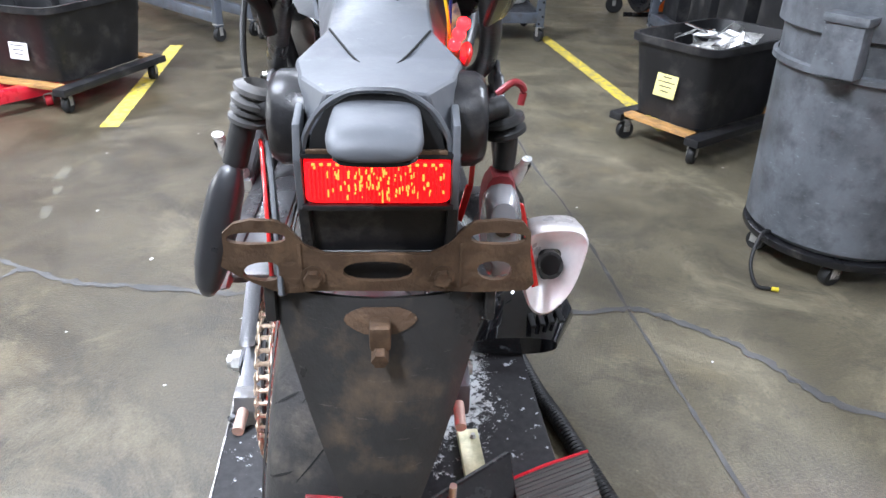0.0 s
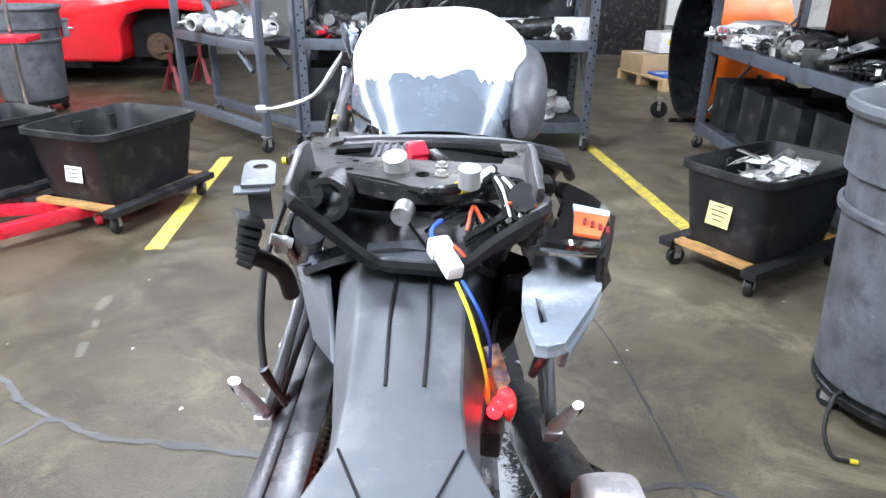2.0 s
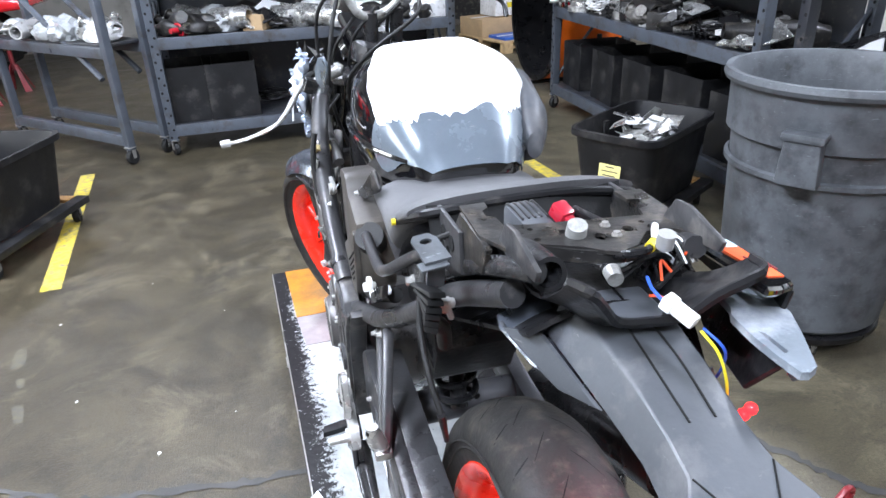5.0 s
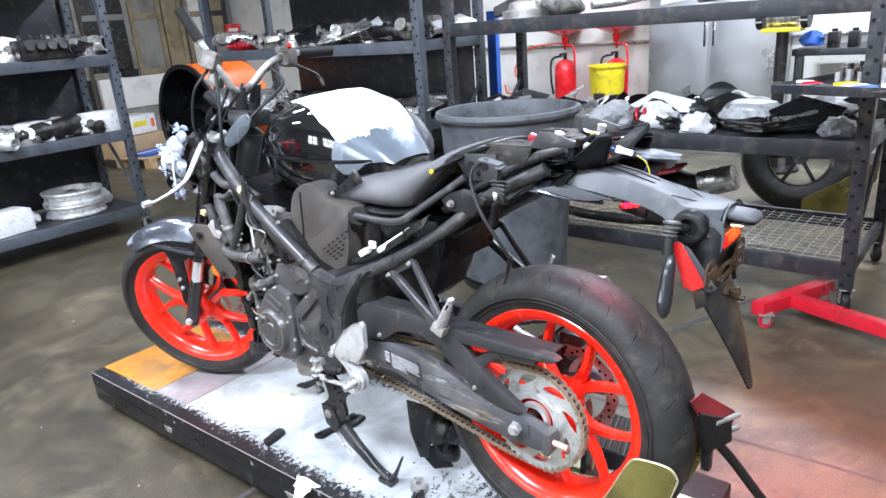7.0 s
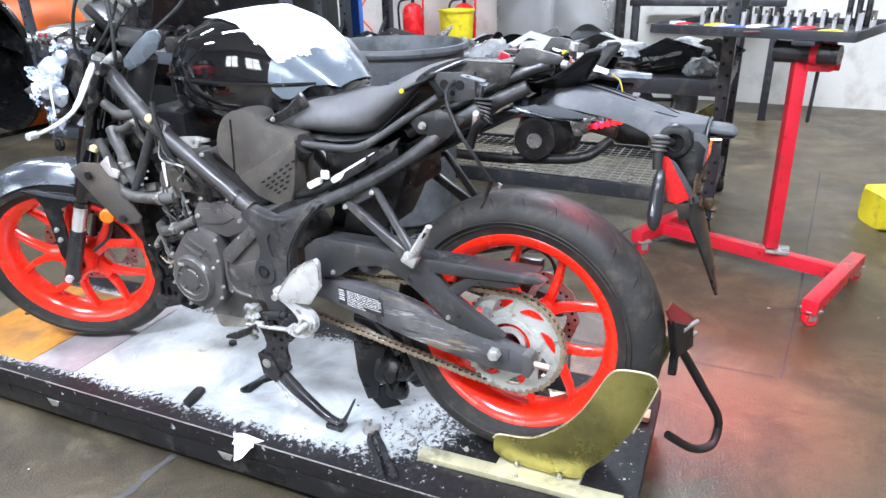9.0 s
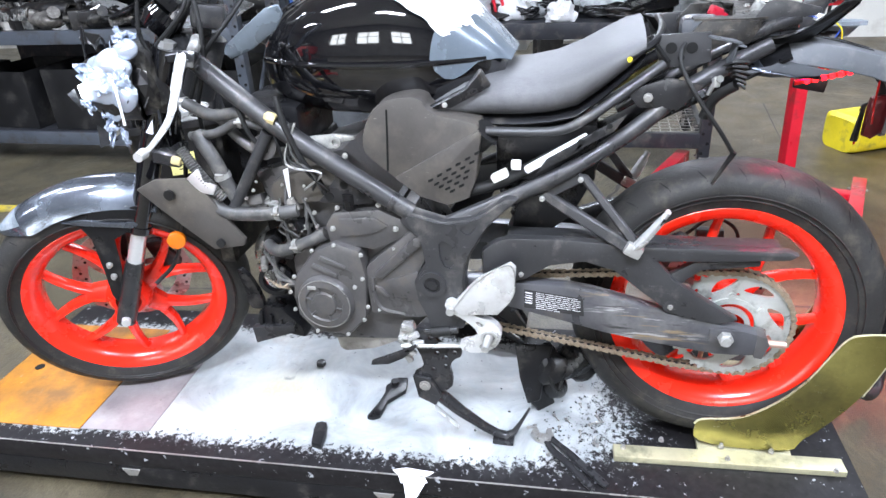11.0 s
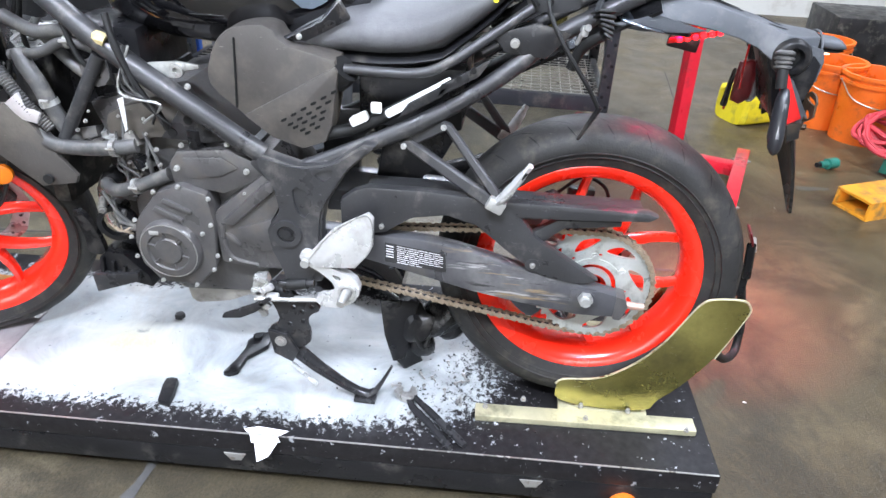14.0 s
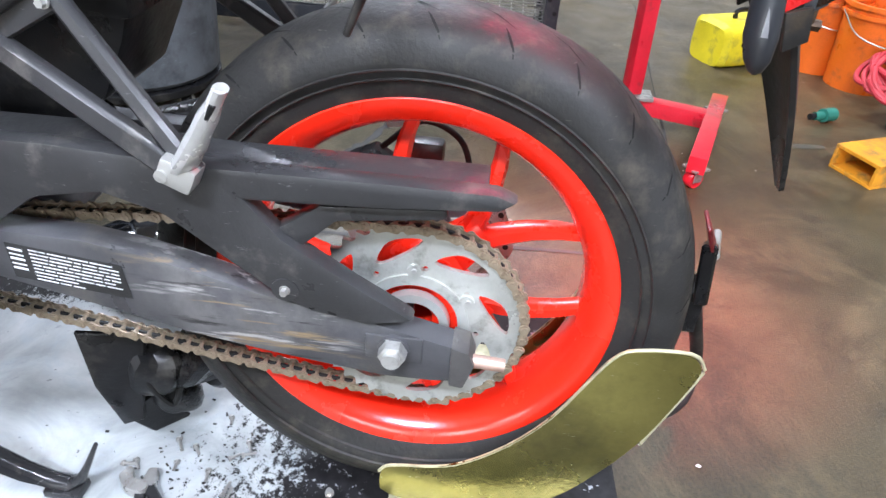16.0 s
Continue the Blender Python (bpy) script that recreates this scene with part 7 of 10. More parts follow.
part("torn_film", quad_slab([(0.146, -0.140, 0.998), (0.158, -0.138, 1.001), (0.168, -0.142, 0.972), (0.160, -0.146, 0.952), (0.150, -0.150, 0.955), (0.147, -0.146, 0.970)], 0.002, 0), "printfilm", led, "torn printed plastic film on the lamp board")
# clear plastic given the LEDs' red light as its own colour
part("clear_scrap", moved(crumple(0.011, 41, 0.6, 60), pose(0.166, -0.160, 0.960) @ Matrix.Diagonal((0.5, 1.0, 1.1, 1))), "redlens", led, "crushed clear scrap, red with the LEDs' glow", 20)

# the cowl's cross sections: top edge (y, half width, z) and lower edge (y, half width, z)
COWL = [((-0.03, 0.044, 1.036), (-0.04, 0.067, 1.006)), ((-0.10, 0.041, 1.038), (-0.10, 0.062, 0.998)), ((-0.16, 0.038, 1.028), (-0.155, 0.056, 0.988)), ((-0.22, 0.036, 1.011), (-0.21, 0.049, 0.974)), ((-0.256, 0.038, 1.001), (-0.245, 0.049, 0.960)),
        ((-0.290, 0.057, 0.988), (-0.278, 0.064, 0.938)), ((-0.322, 0.050, 0.985), (-0.312, 0.063, 0.932)), ((-0.354, 0.031, 0.984), (-0.346, 0.052, 0.934))]
shell_bm = bmesh.new()
prev = None
for (ya, wa, za), (yb, wb, zb) in COWL:
    row = [shell_bm.verts.new(p) for p in ((TX - wb, yb, zb), (TX - wa, ya, za), (TX, ya, za + 0.003), (TX + wa, ya, za), (TX + wb, yb, zb))]
    if prev:
        for a, b in zip(range(5), (1, 2, 3, 4, 0)):
            shell_bm.faces.new((prev[a], prev[b], row[b], row[a]))
    else:
        shell_bm.faces.new(row)
    prev = row
shell_bm.faces.new(list(reversed(prev)))
bmesh.ops.recalc_face_normals(shell_bm, faces=shell_bm.faces)
cowl = part("tail_cowl", bevel(shell_bm, 0.004, 3, 14), "cowl", bike, "matt dark grey plastic tail cowl", 22)
# right wing made black: the shadow it hangs in, as colour
for s, mt in ((-1, "cowl"), (1, "black")):
    part("cowl_wing", quad_slab([(TX + s * 0.092, 0.034, 0.994), (TX + s * 0.103, -0.024, 1.009), (TX + s * 0.074, -0.050, 1.014), (TX + s * 0.062, -0.110, 0.996), (TX + s * 0.054, -0.150, 0.985), (TX + s * 0.079, -0.107, 0.984), (TX + s * 0.092, -0.030, 0.985)], 0.005, 0.002), mt, cowl, "flat side wing of the tail cowl")
for s in (-0.0135, 0.0135):
    part("cowl_groove", tube([(TX + s * 0.9, -0.105, 1.0432), (TX + s, -0.16, 1.0312), (TX + s * 0.9, -0.215, 1.0148)], 0.0012, 6), "shadeblack", cowl)
part("cowl_seam", tube([(TX - 0.036, -0.258, 1.0012), (TX - 0.016, -0.296, 0.9896), (TX - 0.005, -0.311, 0.9878), (TX + 0.005, -0.311, 0.9878), (TX + 0.016, -0.296, 0.9896), (TX + 0.036, -0.258, 1.0012)], 0.0009, 6), "shadeblack", cowl)
for s in (-1, 1):
    MB = pose(TX + s * 0.058, -0.303, 0.951) @ Matrix.Diagonal((s, 1, 1, 1))
    ear = part("signal_mount", moved(lathe([(-0.014, 0.0), (-0.014, 0.034), (0.008, 0.0325), (0.0135, 0.029), (0.0150, 0.026), (0.0150, 0.019), (0.010, 0.017), (0.002, 0.0155), (0.002, 0.0)], 32, closed=False), MB), "black", cowl)
    part("mount_hole", moved(rod((0.0022, 0, 0), (0.0045, 0, 0), 0.0148, n=20), MB), "shadeblack", ear)
    part("cowl_leg", prism([(-0.275, 0.950), (-0.345, 0.955), (-0.360, 0.940), (-0.358, 0.905), (-0.345, 0.850), (-0.322, 0.822), (-0.300, 0.845), (-0.285, 0.895)], TX + s * 0.049 - 0.004, TX + s * 0.049 + 0.004, 0.003), "black", cowl)
part("cowl_wing", quad_slab([(0.050, 0.025, 1.020), (-0.008, 0.010, 1.004), (-0.011, -0.010, 0.999), (0.004, -0.062, 0.985), (0.040, -0.126, 0.972), (0.056, -0.118, 0.985)], 0.005, 0.002), "fendergrey", cowl, "pale grey side wing")
# right-hand copy in black to hold its shadow
part("cowl_wing", quad_slab([(0.138, 0.025, 1.020), (0.196, 0.010, 1.004), (0.199, -0.010, 0.999), (0.184, -0.062, 0.985), (0.148, -0.126, 0.972), (0.132, -0.118, 0.985)], 0.005, 0.002), "black", cowl)
part("undertail", prism([(-0.26, 0.955), (-0.345, 0.958), (-0.350, 0.908), (-0.340, 0.850), (-0.318, 0.822), (-0.300, 0.850), (-0.285, 0.90)], TX - 0.046, TX + 0.046, 0.005), "black", cowl)
tl = part("tail_light", loft([(-0.338, TX, 0.0462, 0.9125, 0.9435, 14), (-0.358, TX, 0.0466, 0.9130, 0.9440, 14), (-0.3615, TX, 0.0456, 0.9140, 0.9430, 12)], 60), "taillens", bike, "rectangular red tail light, lit")
gl = random.Random(8)
for i in range(90):
    x, z = gl.gauss(0.004, 0.020), gl.uniform(-0.012, 0.010)
    part("bulb_glow", box((TX + max(-0.042, min(0.042, x)), -0.3618, 0.9285 + z), (gl.uniform(0.0006, 0.0014), 0.002, gl.uniform(0.0012, 0.005)), 0.0003), "tailhot", tl)
for i in range(17):
    part("bulb_glow", box((TX - 0.040 + 0.005 * i, -0.3618, 0.9405), (0.0022, 0.002, 0.0016), 0.0003), "tailhot", tl)
for i in range(35):
    part("lens_rib", box((TX - 0.0425 + 0.0025 * i, -0.3622, 0.9275), (0.0009, 0.001, 0.023)), "redlens", tl)
part("lens_frame", add(box((TX, -0.351, 0.9462), (0.098, 0.024, 0.004), 0.0015), box((TX, -0.351, 0.9105), (0.098, 0.024, 0.004), 0.0015)), "black", tl)
part("amber_strip", box((TX, -0.3625, 0.9495), (0.088, 0.003, 0.0026), 0.0006), "rust", tl, "thin brown strip over the lens")
# solid arch in near-black, the shade of the recess as colour
part("recess", prism([(TX - 0.043, 0.947), (TX - 0.040, 0.960), (TX - 0.031, 0.974), (TX - 0.016, 0.9835), (TX, 0.9855), (TX + 0.016, 0.9835), (TX + 0.031, 0.974), (TX + 0.040, 0.960), (TX + 0.043, 0.947)], -0.3575, -0.352, 0.0005, "y"), "shadeblack", tl, "near-black arch for the shaded recess behind the tongue")
part("arch_lip", tube([(TX - 0.047, -0.357, 0.947), (TX - 0.043, -0.357, 0.961), (TX - 0.033, -0.357, 0.9755), (TX - 0.017, -0.358, 0.9855), (TX, -0.359, 0.9875), (TX + 0.017, -0.358, 0.9855), (TX + 0.033, -0.357, 0.9755), (TX + 0.043, -0.357, 0.961), (TX + 0.047, -0.357, 0.947)], 0.0022, 6), "cowl", tl)
for s in (-1, 1):
    part("lens_cheek", prism([(-0.335, 0.972), (-0.358, 0.965), (-0.364, 0.944), (-0.360, 0.908), (-0.345, 0.905), (-0.330, 0.935)], TX + s * 0.0495 - 0.0025, TX + s * 0.0495 + 0.0025, 0.0015), "cowl", tl)
part("lamp_tongue", loft([(-0.345, TX, 0.0262, 0.962, 0.981, 3.2), (-0.370, TX, 0.0275, 0.960, 0.980, 3.2), (-0.392, TX, 0.0280, 0.9585, 0.978, 3.0), (-0.400, TX, 0.0268, 0.9590, 0.975, 2.8), (-0.4055, TX, 0.0235, 0.9595, 0.970, 2.5), (-0.4075, TX, 0.0165, 0.961, 0.966, 2.2)], 32), "cowl", bike, "dark plastic lamp tongue over the tail light", 60)
part("tongue_underside", loft([(-0.360, TX, 0.024, 0.9525, 0.961, 2.4), (-0.395, TX, 0.0245, 0.9540, 0.961, 2.4), (-0.4045, TX, 0.020, 0.9565, 0.9605, 2.2)], 24), "black", bike, "", 60)
part("plate_lamp", box((TX, -0.372, 0.9515), (0.036, 0.020, 0.0025), 0.0008), "lampwarm", bike, "small lit plate lamp under the tongue")

# rusty plate bracket and mudguard
BR = [(-0.0145, 0.8616), (-0.0112, 0.875), (-0.0108, 0.8871), (-0.0028, 0.8944), (0.0086, 0.8973), (0.0244, 0.8965), (0.0322, 0.8923), (0.0428, 0.8784), (0.0565, 0.8708), (0.1283, 0.8706), (0.1399, 0.8769), (0.1503, 0.8897), (0.1585, 0.8957), (0.1777, 0.8975), (0.1918, 0.8958), (0.1979, 0.8879), (0.1986, 0.8723), (0.2035, 0.8465), (0.1983, 0.8408), (0.1614, 0.8395), (0.1451, 0.8406), (0.0488, 0.8413), (0.0249, 0.839), (0.0062, 0.8481), (-0.0029, 0.8533)]
BY = -0.352


HOLES = [rounded(h, 2) for h in ([(-0.0073, 0.888), (0.0315, 0.888), (0.0299, 0.8788), (-0.0092, 0.8789)],
                                [(-0.0015, 0.8551), (0.0042, 0.8642), (0.0242, 0.8655), (0.0247, 0.8541), (0.0196, 0.849), (0.0046, 0.8509)],
                                [(0.0689, 0.8654), (0.1166, 0.8652), (0.1167, 0.8489), (0.0682, 0.8492)],
                                [(0.1562, 0.8879), (0.1944, 0.8879), (0.1949, 0.8786), (0.1574, 0.8786)],
                                [(0.1613, 0.8646), (0.1856, 0.8659), (0.1877, 0.8495), (0.1637, 0.8501)])]
pbk = part("plate_bracket", plate(BR, HOLES, BY - 0.0018, BY + 0.0018, "y"), "rust", bike, "rust-brown steel number plate bracket")
for bx, bz in ((0.0396, 0.8614), (0.1503, 0.8619)):
    part("bracket_fold", box((bx, BY - 0.0022, bz), (0.0026, 0.0016, 0.036), 0.0005), "rust", pbk)
RUSTY_BOLT = mesh_of("rusty_bolt", hexhead(0.0065, 0.005), "rust")
for bx, bz in ((0.0476, 0.8535), (0.1378, 0.8535)):
    piece("bolt", RUSTY_BOLT, pose(bx, BY - 0.002, bz, 0, 0, 90), pbk)



def guardfn(u, v):
    b = 2 * v - 1
    hw = 0.083 - 0.075 * u ** 0.92 + 0.004 * math.sin(math.pi * u)
    return (TX + b * hw, -0.330 - 0.083 * u - 0.022 * (1 - b * b) * (1 - u) - 0.004 * math.sin(math.pi * u), 0.834 - 0.211 * u)


mg = part("mudguard", sheet(guardfn, 16, 14, 0.006), "mud", bike, "dusty black plastic rear mudguard", 50)
part("guard_bridge", quad_slab([(TX - 0.050, -0.340, 0.870), (TX + 0.050, -0.340, 0.870), (TX + 0.080, -0.336, 0.832), (TX - 0.080, -0.336, 0.832)], 0.008, 0.002), "mud", mg)
part("plate_bump", add(rod((TX, -0.366, 0.808), (TX, -0.390, 0.806), 0.0062, n=6), box((TX, -0.374, 0.818), (0.015, 0.016, 0.020), 0.003)), "rust", mg)
part("reflector_scar", sheet(lambda u, v: Vector(guardfn(0.02 + 0.09 * u, 0.5 + 0.34 * (v - 0.5) * math.sin(math.pi * (0.15 + 0.7 * u)))) + Vector((0, -0.0045, 0)), 6, 12, 0.0008), "rust", mg, "rusty scar where a reflector sat")
for s in (-1, 1):
    part("plate_stay", box((TX + s * 0.046, -0.346, 0.852), (0.020, 0.012, 0.016), 0.002), "rust", mg)
    part("guard_lug", prism([(-0.322, 0.835), (-0.345, 0.842), (-0.350, 0.812), (-0.330, 0.800)], TX + s * 0.080 - 0.004, TX + s * 0.080 + 0.004, 0.002), "mud", mg)


# turn signals hanging on torn rubber stalks
def boot(p, s, k=1.0):
    rings = lathe([(0, 0.008), (0.002, 0.0145), (0.005, 0.015), (0.007, 0.010), (0.010, 0.0145), (0.013, 0.0145), (0.016, 0.009)], 18)
    return moved(rings, pose(*p, 0, 74 * s, 0) @ Matrix.Scale(k, 4))


LS = part("turn_signal", add(rod((0.030, -0.298, 0.951), (0.006, -0.284, 0.955), 0.0085), tube([(0.010, -0.284, 0.955), (-0.001, -0.281, 0.946), (-0.008, -0.281, 0.928), (-0.014, -0.283, 0.908)], 0.0095, 12)), "rubber", bike, "drooping turn signal on a torn rubber stalk")
part("rubber_boot", boot((0.004, -0.281, 0.951), -1, 1.15), "hosegrey", LS)
part("boot_fold", boot((-0.002, -0.280, 0.938), -1, 1.0), "hosegrey", LS)
LSM = pose(-0.028, -0.288, 0.860, 4, 17, 4)
part("lens", moved(skin([[(0.0150 * k * math.cos(a) * (1.15 if math.cos(a) < 0 else 0.8), 0.0130 * k * math.sin(a) * (1.0 + 0.2 * (z < 0)) + dy, z) for a in [2 * math.pi * i / 20 for i in range(20)]]
                         for z, k, dy in ((0.052, 0.25, 0.0), (0.049, 0.55, 0.0), (0.032, 0.88, 0.0), (0.0, 1.0, -0.001), (-0.035, 0.93, -0.003), (-0.054, 0.72, -0.005), (-0.063, 0.40, -0.006), (-0.066, 0.10, -0.006))]), LSM), "smoked", LS, "smoked grey lens", 50)
part("lens_rib", moved(box((-0.0145, 0.0, -0.006), (0.003, 0.006, 0.062), 0.001), LSM), "clear", LS)
part("side_reflector", quad_slab([(0.006, -0.282, 0.928), (0.010, -0.298, 0.928), (0.017, -0.345, 0.848), (0.016, -0.322, 0.834), (0.010, -0.305, 0.842)], 0.003, 0.0008), "redlens", LS, "red reflecting back plate")
part("inner_half", quad_slab([(0.012, -0.290, 0.930), (0.018, -0.312, 0.915), (0.026, -0.362, 0.842), (0.024, -0.335, 0.826), (0.018, -0.312, 0.845)], 0.004, 0.0012), "cowl", LS)
RS = part("turn_signal", add(rod((0.158, -0.298, 0.951), (0.182, -0.286, 0.955), 0.0085), tube([(0.178, -0.286, 0.955), (0.186, -0.284, 0.944), (0.187, -0.285, 0.925), (0.186, -0.286, 0.908)], 0.0085, 12)), "rubber", bike, "drooping turn signal on a rubber stalk, clear lens")
part("rubber_boot", boot((0.182, -0.284, 0.948), 1, 1.1), "rubber", RS)
RSM = pose(0.185, -0.286, 0.866, 0, -3, 0)
# dark red housing: the red light falling on it is put into its colour
part("housing", moved(loft([(-0.012, 0, 0.013, -0.040, 0.040, 3), (0.004, 0, 0.015, -0.052, 0.042, 3), (0.020, 0, 0.010, -0.046, 0.036, 3)], 20), RSM), "darkred", RS)
part("lens", moved(loft([(-0.030, 0, 0.010, -0.030, 0.026, 3), (-0.020, 0, 0.0155, -0.044, 0.032, 3), (-0.011, 0, 0.0158, -0.046, 0.034, 3)], 20), RSM), "clear", RS, "clear lens with a bulb inside")
part("bulb", moved(rod((0, -0.022, 0.006), (0, -0.0325, 0.006), 0.009, 0.007, 16, 0.002), RSM), "chrome", RS)
for q in (((0.164, 0.945), (0.168, 0.945), (0.166, 0.885), (0.162, 0.885)), ((0.160, 0.885), (0.166, 0.885), (0.158, 0.852), (0.153, 0.855)), ((0.204, 0.870), (0.208, 0.868), (0.228, 0.790), (0.222, 0.788))):
    part("side_reflector", quad_slab([(x, -0.268, z) for x, z in q], 0.003, 0.0006), "redlens", RS, "red reflecting edge")
part("inner_half", quad_slab([(0.200, -0.264, 0.885), (0.208, -0.264, 0.872), (0.226, -0.262, 0.795), (0.200, -0.262, 0.802)], 0.008, 0.002), "black", RS)
part("stalk_grip", tube([(0.178, -0.280, 0.962), (0.190, -0.277, 0.970), (0.198, -0.275, 0.965), (0.197, -0.275, 0.953)], 0.0028, 8), "darkred", RS)

# left hand loose bracket, strap of cable, right hand loose panels
HK = pose(-0.066, 0.068, 1.066, 12, 0, 12)
part("loose_hook", add(moved(plate([(-0.016, -0.024), (0.016, -0.024), (0.017, 0.016), (0.011, 0.026), (-0.008, 0.026), (-0.014, 0.018)], [circle((0.002, 0.012), 0.0075, 14, 0.7)], -0.0015, 0.0015, "z"), HK), moved(box((-0.006, -0.024, -0.004), (0.034, 0.014, 0.003), 0.001), HK), moved(box((0.0, -0.020, -0.022), (0.022, 0.003, 0.036), 0.001), HK)), "can", bike, "bent dull steel hook bracket with an eye")
for k in range(6):
    part("bellows_fold", moved(prism([(-0.020 + 0.002 * k, 0.0), (0.016 - 0.0015 * k, 0.003), (0.012 - 0.001 * k, 0.007), (-0.016 + 0.002 * k, 0.005)], -0.013 + 0.001 * k, 0.013 - 0.001 * k, 0.001), pose(-0.076, 0.048 - 0.0025 * k, 1.024 - 0.0075 * k, 4 * k, 22, 28 - 7 * k)), "rubber", bike, "black folded rubber bellows")
part("bellows_stem", tube([(-0.074, 0.042, 0.990), (-0.064, 0.060, 0.975), (-0.052, 0.075, 0.955), (-0.048, 0.085, 0.925)], 0.0095, 10), "rubber", bike)
part("hanging_cable", tube([(-0.020, 0.125, 1.055), (-0.045, 0.135, 1.040), (-0.060, 0.128, 1.010), (-0.076, 0.096, 0.960), (-0.076, 0.055, 0.905), (-0.069, 0.028, 0.863)], 0.0040, 8), "rubber", bike, "black cable hanging over the tyre")
part("cable_tip", rod((-0.070, 0.027, 0.868), (-0.058, 0.056, 0.801), 0.0055, 0.0035, 10, 0.001), "black", bike)
part("cable_clip", add(box((-0.050, 0.070, 0.990), (0.015, 0.012, 0.018), 0.004), rod((-0.060, 0.066, 0.998), (-0.040, 0.072, 0.990), 0.006), rod((-0.046, 0.074, 0.985), (-0.040, 0.080, 0.965), 0.004)), "alloy", bike)
part("tail_mount", prism([(0.20, 0.945), (0.225, 0.975), (0.15, 1.00), (0.09, 0.985), (0.13, 0.94)], -0.058, -0.052, 0.003), "blackmetal", bike)
bolt(bike, (-0.062, 0.185, 0.965), 2.2, BOLT_DARK)
pn = part("side_panel", quad_slab([(0.237, 0.165, 1.029), (0.258, 0.168, 1.024), (0.273, 0.101, 1.032), (0.271, 0.020, 1.045), (0.246, -0.079, 1.065), (0.224, -0.147, 1.080), (0.196, -0.162, 1.088), (0.177, -0.166, 1.092), (0.182, -0.135, 1.087), (0.193, -0.122, 1.082), (0.226, 0.03, 1.052)], 0.010, 0.003), "blackgloss", bike, "loose black side panel with a coloured sticker")
part("sticker", quad_slab([(0.226, -0.036, 1.0685), (0.258, -0.026, 1.0600), (0.2265, -0.130, 1.0825), (0.207, -0.133, 1.0865)], 0.0012, 0), "orangelabel", pn, "orange-red part of the sticker")
part("sticker", quad_slab([(0.232, 0.003, 1.0610), (0.266, 0.005, 1.0535), (0.258, -0.026, 1.0602), (0.226, -0.036, 1.0687)], 0.0012, 0), "bluelabel", pn, "pale blue stripe of the sticker")
for k in range(4):
    part("sticker_mark", quad_slab([(0.2265 + 0.005 * k, -0.072 - 0.004 * k, 1.0755 - 0.0008 * k), (0.2295 + 0.005 * k, -0.071 - 0.004 * k, 1.0750 - 0.0008 * k), (0.2235 + 0.005 * k, -0.096 - 0.004 * k, 1.0795 - 0.0008 * k), (0.2205 + 0.005 * k, -0.097 - 0.004 * k, 1.0800 - 0.0008 * k)], 0.001, 0), "darkred", pn)
part("panel_side", quad_slab([(0.273, 0.101, 1.030), (0.271, 0.020, 1.043), (0.246, -0.079, 1.062), (0.224, -0.147, 1.076), (0.228, -0.135, 1.040), (0.258, -0.050, 1.010), (0.272, 0.060, 1.005)], 0.006, 0.002), "black", pn)
part("scuffed_panel", plate([(0.187, -0.092), (0.235, -0.095), (0.228, -0.145), (0.216, -0.172), (0.190, -0.222), (0.179, -0.227), (0.172, -0.225), (0.170, -0.201), (0.170, -0.167), (0.174, -0.133), (0.182, -0.120)], [[(0.179, -0.163), (0.183, -0.168), (0.183, -0.197), (0.178, -0.199)]], 1.044, 1.052, "z"), "greyscuff", pn, "scuffed pale grey lower panel with a slot")
part("scuffed_side", quad_slab([(0.235, -0.095, 1.046), (0.228, -0.145, 1.046), (0.216, -0.172, 1.046), (0.190, -0.222, 1.046), (0.192, -0.200, 1.020), (0.214, -0.150, 1.012), (0.230, -0.100, 1.008)], 0.005, 0.002), "greyscuff", pn)
part("panel_skirt", quad_slab([(0.225, -0.10, 1.030), (0.190, -0.19, 1.030), (0.180, -0.16, 0.985), (0.210, -0.06, 0.975), (0.240, 0.02, 0.99)], 0.006, 0.002), "black", pn)
part("panel_clip", box((0.222, 0.125, 1.042), (0.02, 0.035, 0.012), 0.003), "black", pn)

# silencer on the far side
ex = part("silencer", rod((0.26, 0.50, 0.49), (0.302, 0.09, 0.610), 0.044, 0.043, 28), "blackmetal", bike, "black silencer with a silver end cap")
E0 = Matrix.Translation((0.318, 0.03, 0.632)) @ Matrix.Rotation(radians(-14), 4, "X") @ Matrix.Rotation(radians(-6), 4, "Z") @ Matrix.Diagonal((0.82, 0.8, 0.92, 1))
OUTC = [(-0.052, 0.040), (-0.030, 0.056), (0.028, 0.060), (0.050, 0.048), (0.052, 0.025), (0.034, -0.030), (0.008, -0.064), (-0.018, -0.076), (-0.040, -0.062), (-0.052, -0.02)]


def cap_ring(k, y, dx=0.0, dz=0.0):
    P = smooth_path([(x * k + dx, y, z * k + dz) for x, z in OUTC + OUTC[:1]], 4)[:-1]
    return P


part("end_cap", moved(skin([cap_ring(1.0, 0.08), cap_ring(1.03, 0.03), cap_ring(1.0, -0.015), cap_ring(0.94, -0.022), cap_ring(0.86, -0.018), cap_ring(0.55, 0.006, -0.004), cap_ring(0.36, 0.012, -0.006)]), E0), "silverpaint", ex, "dull silver end cap with an offset outlet", 60)
part("tail_pipe", moved(lathe([(-0.012, 0.0165), (-0.012, 0.0215), (0.03, 0.0215), (0.03, 0.0165)], 28), E0 @ Matrix.Translation((-0.006, 0.004, 0)) @ Matrix.Rotation(radians(90), 4, "Z")), "blackmetal", ex)
part("pipe_mouth", moved(rod((-0.006, -0.004, 0), (-0.006, -0.002, 0), 0.0168, n=24), E0), "shadeblack", ex)

